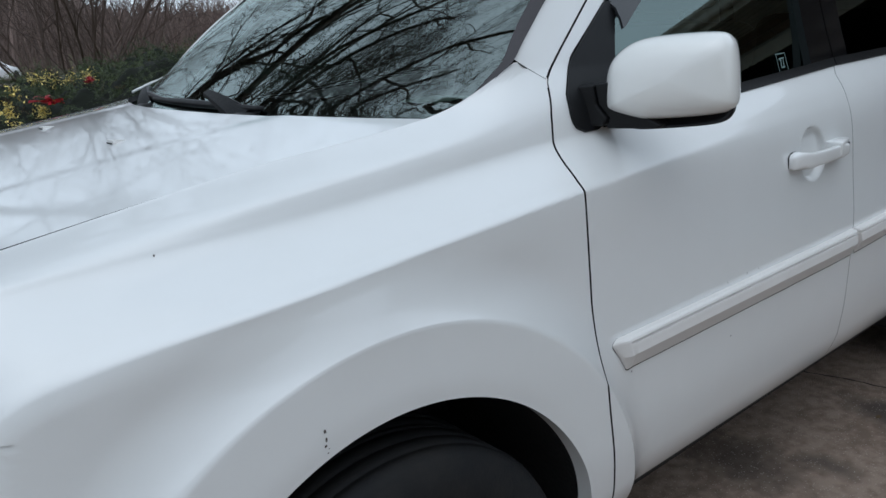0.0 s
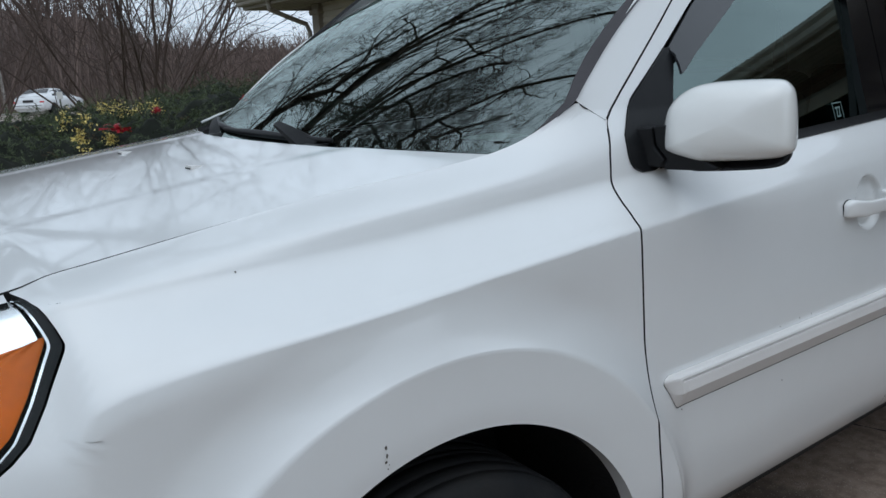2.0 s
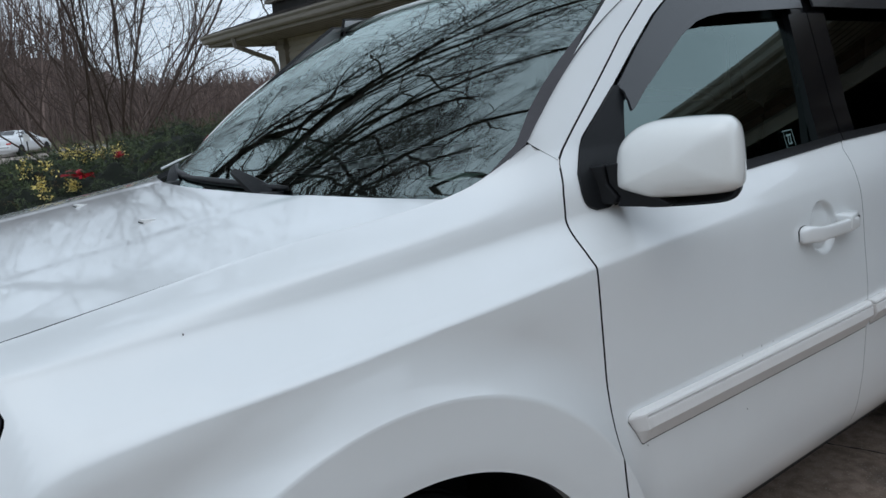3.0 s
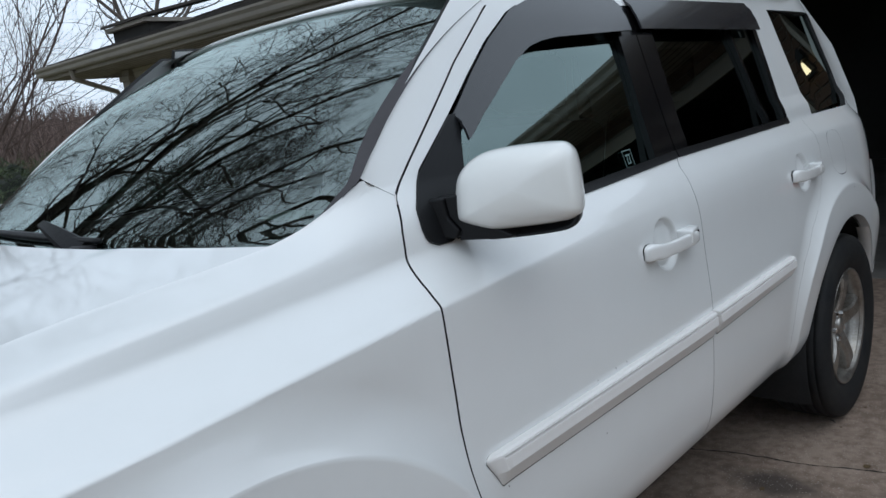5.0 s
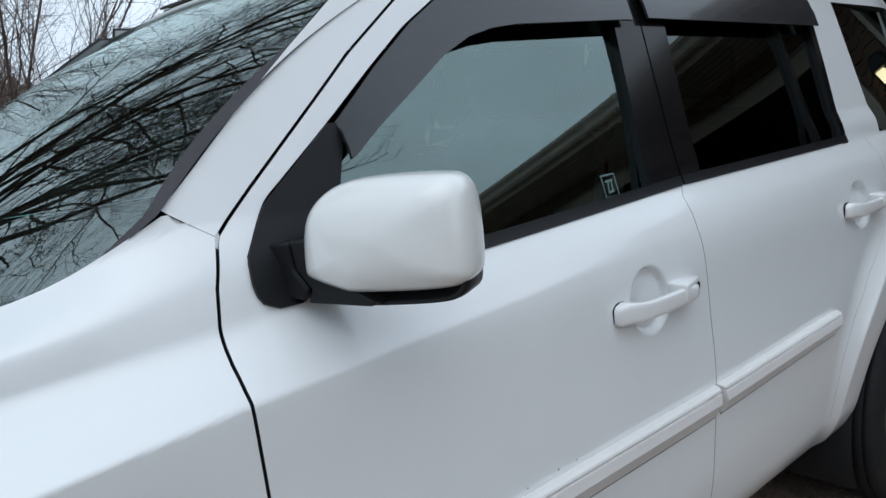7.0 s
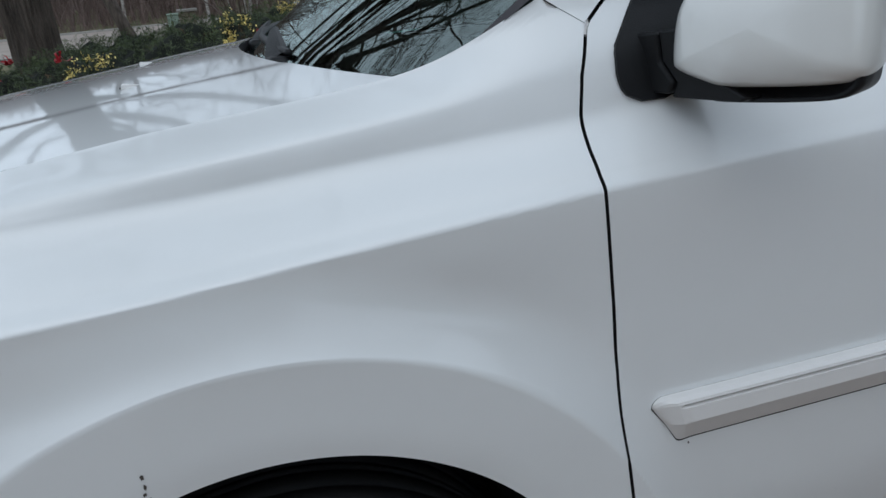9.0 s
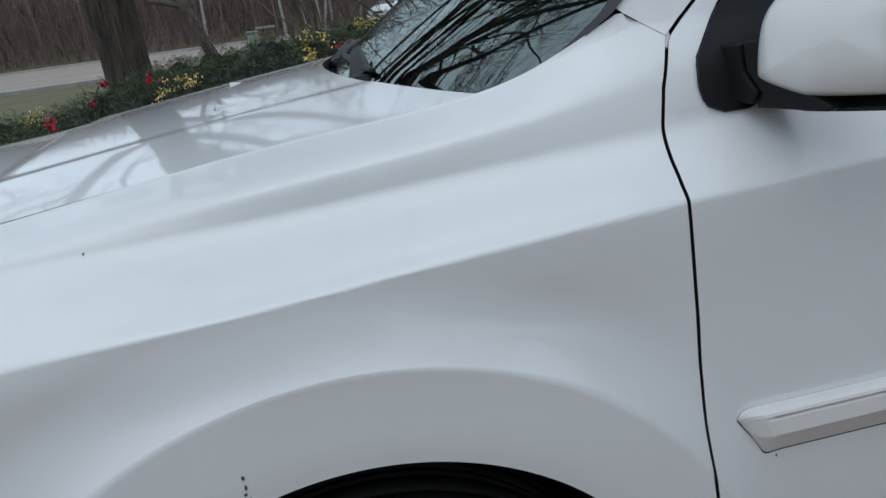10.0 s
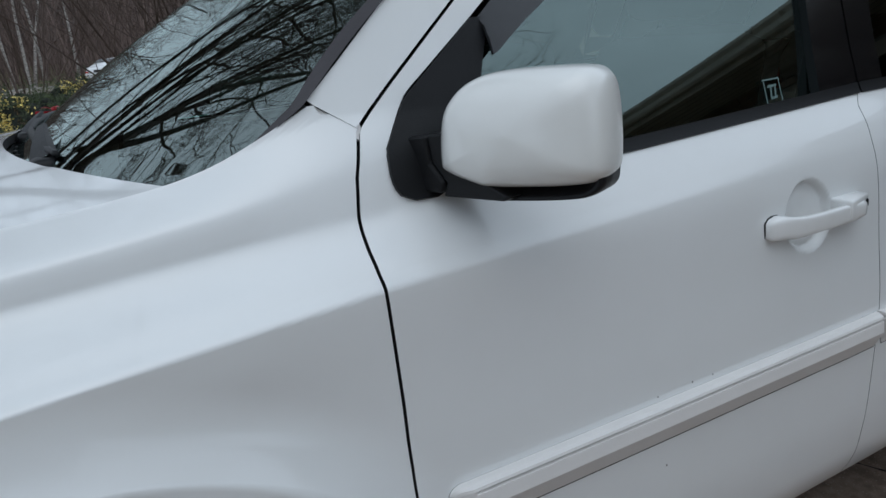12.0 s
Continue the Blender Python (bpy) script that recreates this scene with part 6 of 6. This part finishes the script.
def stem_tree(at, stems, height, seed, name="shrub_tree", label="many-stemmed bare shrub tree", mat=SHRUB, fan=0.65, counts={3: 5, 2: 5, 1: 5}):
    rng = np.random.default_rng(seed)
    t = thing(name, label, "tree")
    out = []
    for k in range(stems):
        a = rng.uniform(0, 2 * math.pi)
        tilt = fan * math.sqrt(rng.uniform(0.02, 1))
        d = (math.sin(tilt) * math.cos(a), math.sin(tilt) * math.sin(a), math.cos(tilt))
        p = (at[0] + 0.35 * math.cos(a) * rng.uniform(0, 1), at[1] + 0.35 * math.sin(a) * rng.uniform(0, 1), at[2] - 0.05)
        mine = []
        grow(mine, p, np.array(d), height * rng.uniform(0.75, 1.1), rng.uniform(0.013, 0.031), 3, rng, counts, 0.50, 0.55, 0.03, 0.14, 0.18)
        v, f = tubes([o for o in mine if o[2] >= 5])
        mesh("stem", v, f, mat, t)
        out += [o for o in mine if o[2] < 5]
    v, f = tubes(out)
    mesh("crown", v, f, mat, t)["kind"] = "stuff"


stem_tree((3.6, 14.0, 0), 22, 7.5, 21, counts={3: 9, 2: 8, 1: 6}, fan=0.72)
stem_tree((6.4, 19.5, 0), 14, 5.0, 22, counts={3: 7, 2: 6, 1: 5})
stem_tree((1.2, 20.0, 0), 14, 6.5, 23, fan=0.6, counts={3: 8, 2: 6, 1: 5})


def leaning_tree(base, seed, height, lean, name, label, mat, r=0.16, counts={3: 5, 2: 5, 1: 4}):
    rng = np.random.default_rng(seed)
    t = thing(name, label, "tree")
    out = []
    d = np.array(lean, float)
    d /= np.linalg.norm(d)
    pts, rad = branch(base, d, height * 0.42, r, r * 0.75, 7, rng, 0.06, 0.0)
    trunk = [(pts, rad, 9)]
    for k in range(5):
        grow(out, pts[-1 - (k % 3)], turned(d, rng.uniform(0.4, 0.95), rng.uniform(0, 6.28), rng), height * 0.6, r * 0.5, 3, rng, counts, 0.7, 0.6, 0.03, 0.22, 0.2)
    v, f = tubes(trunk)
    mesh("trunk", v, f, mat, t)
    v, f = tubes(out)
    mesh("crown", v, f, TWIG, t)["kind"] = "stuff"


leaning_tree((-1.75, 24.0, 0.0), 31, 7.0, (-0.32, 0, 0.95), "lawn_tree", "small dark leaning bare tree on the lawn", BARK, 0.2)
leaning_tree((13.6, 23.5, 0.0), 41, 9.5, (-0.12, 0, 0.95), "oak_tree", "dark bare oak behind the house corner", BARK, 0.17)
for k, (bx, by, tl) in enumerate(((0.9, 52.0, 0.03), (2.4, 52.5, -0.06), (3.2, 52.3, 0.05), (3.5, 53, 0.16), (4.2, 53.5, -0.02), (6.2, 54, 0.08), (-4.2, 52.5, 0.05))):
    rng = np.random.default_rng(60 + k)
    b = thing("birch_tree", "slender pale-barked birch at the wood's edge", "tree", "birches at the wood's edge")
    z0 = float(ground_height(np.array(bx), np.array(by)))
    pts, rad = branch((bx, by, z0 - 0.1), np.array([tl, 0, 1.0]), 9.5, 0.11, 0.04, 9, rng, 0.04, 0.02)
    v, f = tubes([(pts, rad, 7)])
    mesh("trunk", v, f, BIRCH, b)
    out = []
    for i in range(3, 9):
        for j in range(2):
            grow(out, pts[i], turned(pts[i] - pts[i - 1], 0.7, rng.uniform(0, 6.28), rng), 2.4, 0.03, 1, rng, {1: 7}, 0.5, 0.5, 0.02, 0.15, 0.2)
    v, f = tubes(out)
    mesh("crown", v, f, TWIG, b)["kind"] = "stuff"

leaning_tree((7.0, -11.0, 0.0), 33, 11.0, (-0.1, 0.05, 0.95), "yard_tree", "bare yard tree beside the house", BARK, 0.15, {3: 7, 2: 8, 1: 7})
# the woods: a deep stand of bare stems in front of a wooded rise
rng = np.random.default_rng(77)
out = []
for k in range(1150):
    x, y = rng.uniform(-48, 60), 53 + 27 * rng.uniform(0, 1)
    z0 = float(min(ground_height(np.array(x), np.array(y)), 3.0))
    h = rng.uniform(4.5, 9.0) * (0.5 if 15 < x * 60 / y < 36 else 1.35 if 0 < x * 60 / y < 16 else 1.0)
    pts, rad = branch((x, y, z0 - 0.2), np.array([rng.normal(0, 0.08), 0, 1.0]), h, rng.uniform(0.05, 0.13), 0.025, 5, rng, 0.05, 0.02)
    out.append((pts, rad, 4))
    for j in range(9):
        i = rng.integers(1, 5)
        p2, r2 = branch(pts[i], turned(pts[i] - pts[i - 1], rng.uniform(0.35, 0.8), rng.uniform(0, 6.28), rng), rng.uniform(1.2, 3.0), 0.035, 0.012, 3, rng, 0.12, 0.05)
        out.append((p2, r2, 3))
        for m_ in range(2):
            p3, r3 = branch(p2[1 + m_], turned(p2[1] - p2[0], 0.6, rng.uniform(0, 6.28), rng), rng.uniform(0.6, 1.4), 0.016, 0.006, 2, rng, 0.12, 0.05)
            out.append((p3, r3, 3))
for k in range(5200):
    x, y = rng.uniform(-40, 50), 51.5 + 14 * rng.uniform(0, 1)
    z0 = float(min(ground_height(np.array(x), np.array(y)), 3.0))
    p3, r3 = branch((x, y, z0 - 0.1), np.array([rng.normal(0, 0.3), rng.normal(0, 0.2), 1.0]), rng.uniform(1.0, 4.5), 0.017, 0.006, 3, rng, 0.15, 0.03)
    out.append((p3, r3, 3))
# unseen stand behind the camera, added to block low sky from the car's flank
for k in range(260):
    x, y = rng.uniform(-40, 2), -13 - 18 * rng.uniform(0, 1)
    pts, rad = branch((x, y, -0.2), np.array([rng.normal(0, 0.08), 0, 1.0]), rng.uniform(6, 11), rng.uniform(0.06, 0.15), 0.03, 5, rng, 0.05, 0.02)
    out.append((pts, rad, 4))
    for j in range(12):
        i = rng.integers(1, 5)
        p2, r2 = branch(pts[i], turned(pts[i] - pts[i - 1], rng.uniform(0.35, 0.9), rng.uniform(0, 6.28), rng), rng.uniform(1.4, 3.4), 0.04, 0.012, 3, rng, 0.12, 0.05)
        out.append((p2, r2, 3))
        for m_ in range(3):
            p3, r3 = branch(p2[1 + m_ % 2], turned(p2[1] - p2[0], 0.6, rng.uniform(0, 6.28), rng), rng.uniform(0.6, 1.6), 0.016, 0.006, 2, rng, 0.12, 0.05)
            out.append((p3, r3, 3))
v, f = tubes(out)
tagged(mesh("woods", v, f, WOODS), "bare brown winter woods beyond the street, with an unseen stand behind the viewpoint", "woods", kind="stuff")
bx = np.linspace(-160, 160, 1600)
bz = np.interp(bx, [-160, 18, 28, 160], [8.2, 8.0, 4.6, 4.6]) + 0.5 * np.sin(bx * 0.07 + 1) + 0.3 * np.sin(bx * 0.21) + rng.normal(0, 0.35, 1600)
P = np.stack([np.stack([bx, 78 + 0 * bx, 0 * bx - 1], 1), np.stack([bx, 80 + 0 * bx, bz * 0.6], 1), np.stack([bx, 82 + 0 * bx, bz], 1)])
v, f = grid(P)
tagged(mesh("backdrop", v, f, FAR_WOODS, smooth=False), "far wooded rise, brown and bare", "woods", kind="structure")


# ---- the clipped yew bed with holiday trimmings ----
def hedge_top(x, y):
    base = np.interp(x, [-4.0, -2.4, -1.2, -0.6, 0.2, 0.75, 1.3, 2.2, 3.4, 4.2], [0.55, 0.86, 0.97, 1.10, 1.20, 1.27, 1.30, 1.29, 1.25, 1.1])
    return base - 0.55 * np.clip((2.65 - y) / 0.8, 0, 1) ** 2 - 0.30 * np.clip((y - 3.9) / 0.7, 0, 1) ** 2 + 0.03 * np.sin(x * 3.1 + y) + 0.025 * np.sin(x * 5.3 - 2 * y + 1) + 0.03 * np.sin(7 * y + x) + 0.045 * np.sin(13 * x + 5 * y) * np.sin(11 * y - 4 * x + 1) + 0.03 * np.sin(27 * x - 9 * y + 2) * np.sin(23 * y + 8 * x)


rng = np.random.default_rng(5)
hedge = thing("yew_hedge", "spreading dark green yew bed trimmed with bows and tinsel", "hedge")
# dark sheet under the sprays, coloured as the shade between them
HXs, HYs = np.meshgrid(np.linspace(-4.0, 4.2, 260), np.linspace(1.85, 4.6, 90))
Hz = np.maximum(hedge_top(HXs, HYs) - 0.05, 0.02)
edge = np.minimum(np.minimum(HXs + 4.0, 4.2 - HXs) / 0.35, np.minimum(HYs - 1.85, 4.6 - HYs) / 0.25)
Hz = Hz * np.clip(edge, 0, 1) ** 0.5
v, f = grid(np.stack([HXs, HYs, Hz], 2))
mesh("hedge_shade_sheet", v, f, YEW_SHADE, hedge)


def fronds(count, each, mat, name, lift):
    """Feathery yew sprays: drooping spines with two ranks of short needles."""
    x, y = rng.uniform(-3.9, 3.9, count), rng.uniform(1.9, 4.5, count)
    z = hedge_top(x, y) * np.clip(np.minimum((x + 4.0) / 0.35, (y - 1.85) / 0.25), 0.05, 1) ** 0.5 + rng.uniform(-0.07, 0.0, count) + lift
    d = rng.normal(0, 0.8, (count, 3)) + np.array([-0.1, -0.35, 0.65])
    d /= np.linalg.norm(d, axis=1)[:, None]
    side_ = np.cross(d, rng.normal(0, 1, (count, 3)))
    side_ /= np.linalg.norm(side_, axis=1)[:, None]
    length = rng.uniform(0.06, 0.15, count)
    t = np.tile(np.linspace(0.05, 1, each), count) + rng.normal(0, 0.03, count * each)
    rank = np.tile(np.where(np.arange(each) % 2 == 0, 1.0, -1.0), count)
    D, S, Ln = np.repeat(d, each, 0), np.repeat(side_, each, 0), np.repeat(length, each)
    p = np.repeat(np.stack([x, y, z], 1), each, 0) + D * (t * Ln)[:, None]
    p[:, 2] -= 0.35 * Ln * t ** 2
    ax = D * 0.65 + S * (rank * 0.8)[:, None] + rng.normal(0, 0.22, (count * each, 3))
    ax[:, 2] -= 0.3 * t
    ax /= np.linalg.norm(ax, axis=1)[:, None]
    wv = np.cross(ax, D + rng.normal(0, 0.3, D.shape))
    wv /= np.linalg.norm(wv, axis=1)[:, None] + 1e-9
    L = rng.uniform(0.014, 0.030, count * each) * (1.15 - 0.5 * t)
    w_ = rng.uniform(0.0011, 0.0021, count * each)[:, None]
    V6 = np.zeros((count * each, 4, 3))
    V6[:, 0] = p
    V6[:, 1] = p + ax * (L * 0.5)[:, None] + wv * w_
    V6[:, 2] = p + ax * L[:, None]
    V6[:, 3] = p + ax * (L * 0.5)[:, None] - wv * w_
    F6 = np.arange(count * each * 4).reshape(-1, 4).tolist()
    mesh(name, V6.reshape(-1, 3), F6, mat, hedge, smooth=False)["kind"] = "stuff"


fronds(13500, 26, YEW, "needles", 0.0)
fronds(500, 22, YEW_DRY, "browned_foliage", 0.0)


def bow(x, y, s, seed):
    rng2 = np.random.default_rng(seed)
    z = float(hedge_top(np.array(x), np.array(y))) + 0.02
    V7, F7 = [], []
    for k in range(11):
        a = rng2.uniform(0, 6.28)
        tilt = rng2.uniform(0.2, 1.5)
        d = np.array([math.cos(a) * math.sin(tilt), math.sin(a) * math.sin(tilt), math.cos(tilt)])
        side_ = np.cross(d, rng2.normal(0, 1, 3))
        side_ /= np.linalg.norm(side_)
        up = np.cross(d, side_)
        b = len(V7)
        long_ = s * rng2.uniform(0.6, 1.9)
        for t in np.linspace(0, 1, 13):
            if k < 6:
                c_ = np.array([x, y, z]) + d * long_ * math.sin(math.pi * t) + up * s * 0.30 * math.sin(2 * math.pi * t)
            else:
                c_ = np.array([x, y, z]) + d * long_ * 1.3 * t + up * s * 0.16 * math.sin(9 * t + k) - np.array([0, 0, 0.5 * s * t * t])
            wd = s * (0.13 + 0.05 * math.sin(5 * t + k))
            V7 += [tuple(c_ + side_ * wd), tuple(c_ - side_ * wd)]
        F7 += [(b + 2 * i, b + 2 * i + 1, b + 2 * i + 3, b + 2 * i + 2) for i in range(12)]
    tagged(mesh("ribbon_bow", V7, F7, RIBBON), "shiny red ribbon bow on the yew", "bow", "bows on the yew bed")


def tinsel(x, y, s, n, seed):
    rng2 = np.random.default_rng(seed)
    V7, F7 = [], []
    for k in range(int(n * 1.3)):
        px, py = x + rng2.normal(0, s * 0.62), y + rng2.normal(0, s * 0.45)
        p = np.array([px, py, float(hedge_top(np.array(px), np.array(py))) + rng2.uniform(0, 0.06)])
        d = rng2.normal(0, 1, 3)
        d /= np.linalg.norm(d)
        w_ = np.cross(d, rng2.normal(0, 1, 3))
        w_ *= 0.0038 / np.linalg.norm(w_)
        L = rng2.uniform(0.010, 0.024)
        b = len(V7)
        V7 += [tuple(p), tuple(p + d * L * 0.5 + w_), tuple(p + d * L), tuple(p + d * L * 0.5 - w_)]
        F7 += [(b, b + 1, b + 2, b + 3)]
    tagged(mesh("tinsel_spray", V7, F7, GOLD, smooth=False), "gold tinsel leaves scattered on the yew", "tinsel", kind="stuff")


for k, (x, y, s) in enumerate(((0.43, 2.53, 0.050), (0.62, 2.52, 0.030), (1.13, 2.50, 0.026), (-1.17, 2.50, 0.055), (-0.97, 3.00, 0.034), (-0.69, 2.79, 0.034), (-1.05, 2.92, 0.026), (-1.75, 2.8, 0.05))):
    bow(x, y, s, 200 + k)
for k, (x, y, s, n) in enumerate(((0.58, 3.50, 0.05, 70), (0.68, 3.55, 0.05, 80), (0.76, 3.45, 0.04, 70), (0.86, 3.40, 0.05, 60), (0.37, 2.52, 0.030, 90), (0.18, 2.30, 0.035, 100), (0.18, 2.66, 0.03, 50), (0.66, 2.62, 0.03, 40), (-0.47, 2.46, 0.06, 90), (-0.58, 2.34, 0.04, 50), (-1.42, 3.10, 0.06, 90), (0.27, 2.58, 0.03, 40))):
    tinsel(x, y, s, n, 300 + k)

# ---- litter on the slab ----
random.seed(17)
for k in range(60):
    x, y = random.uniform(1.2, 4.8), random.uniform(-2.6, -0.8)
    a, L = random.uniform(0, 3.14), random.uniform(0.02, 0.06)
    if k % 3 == 0:
        v, f = tubes([(np.array([[x, y, 0.004], [x + L * 0.5 * math.cos(a), y + L * 0.5 * math.sin(a), 0.006], [x + L * math.cos(a + 0.3), y + L * math.sin(a + 0.3), 0.004]]), [0.0025, 0.003, 0.002], 5)], cap=True)
        tagged(mesh("fallen_twig", v, f, TWIG), "short fallen twig lying on the concrete", "twig", "litter on the driveway")
    else:
        k_ = 7
        v = [(x, y, 0.004)] + [(x + L * 0.35 * random.uniform(0.5, 1.2) * math.cos(6.28 * i / k_ + a), y + L * 0.25 * random.uniform(0.5, 1.2) * math.sin(6.28 * i / k_ + a), random.uniform(0.002, 0.006)) for i in range(k_)]
        tagged(mesh("dead_leaf", v, [(0, i + 1, (i + 1) % k_ + 1) for i in range(k_)], YEW_DRY, smooth=False), "scrap of dead leaf on the concrete", "leaf", "litter on the driveway")

# ---- bricks round the garage openings ----
rng = np.random.default_rng(9)
brick_me = None
rest_v, rest_f = [], []
for r in range(35):
    off = 0.105 * (r % 2)
    z0 = 0.01 + r * 0.0735
    spans = [(PIER_L + 0.006, OPEN_L - 0.010, pier), (-8.19, SECOND_L - 0.008, None)]
    if z0 > OPEN_H + 0.032:
        spans.append((SECOND_L + 0.004, PIER_L - 0.008, brick_header))
    for lo, hi, host in spans:
        y1 = hi
        wd = 0.2 - off
        while y1 - lo > 0.03:
            y0 = max(lo, y1 - wd)
            dx = rng.uniform(-0.004, 0.004)
            if host is not None and abs(y1 - y0 - 0.2) < 1e-6:
                if brick_me is None:
                    o = part("brick", box((5.008, -0.1, 0), (5.032, 0.1, 0.063), 0.003, 1), BRICK, host)
                    brick_me = o.data
                else:
                    o = new("brick", brick_me)
                    o.parent = host
                o.location = (dx, (y0 + y1) / 2, z0)
            else:
                b = len(rest_v)
                rest_v += [(5.008 + dx, y0, z0), (5.008 + dx, y1, z0), (5.008 + dx, y1, z0 + 0.063), (5.008 + dx, y0, z0 + 0.063), (5.032, y0, z0), (5.032, y1, z0), (5.032, y1, z0 + 0.063), (5.032, y0, z0 + 0.063)]
                rest_f += [(b, b + 1, b + 2, b + 3), (b + 3, b + 2, b + 6, b + 7), (b, b + 4, b + 5, b + 1), (b, b + 3, b + 7, b + 4), (b + 1, b + 5, b + 6, b + 2)]
            y1 = y0 - 0.01
            wd = 0.2
mesh("brickwork", rest_v, rest_f, BRICK, brick_end, smooth=False)["kind"] = "stuff"
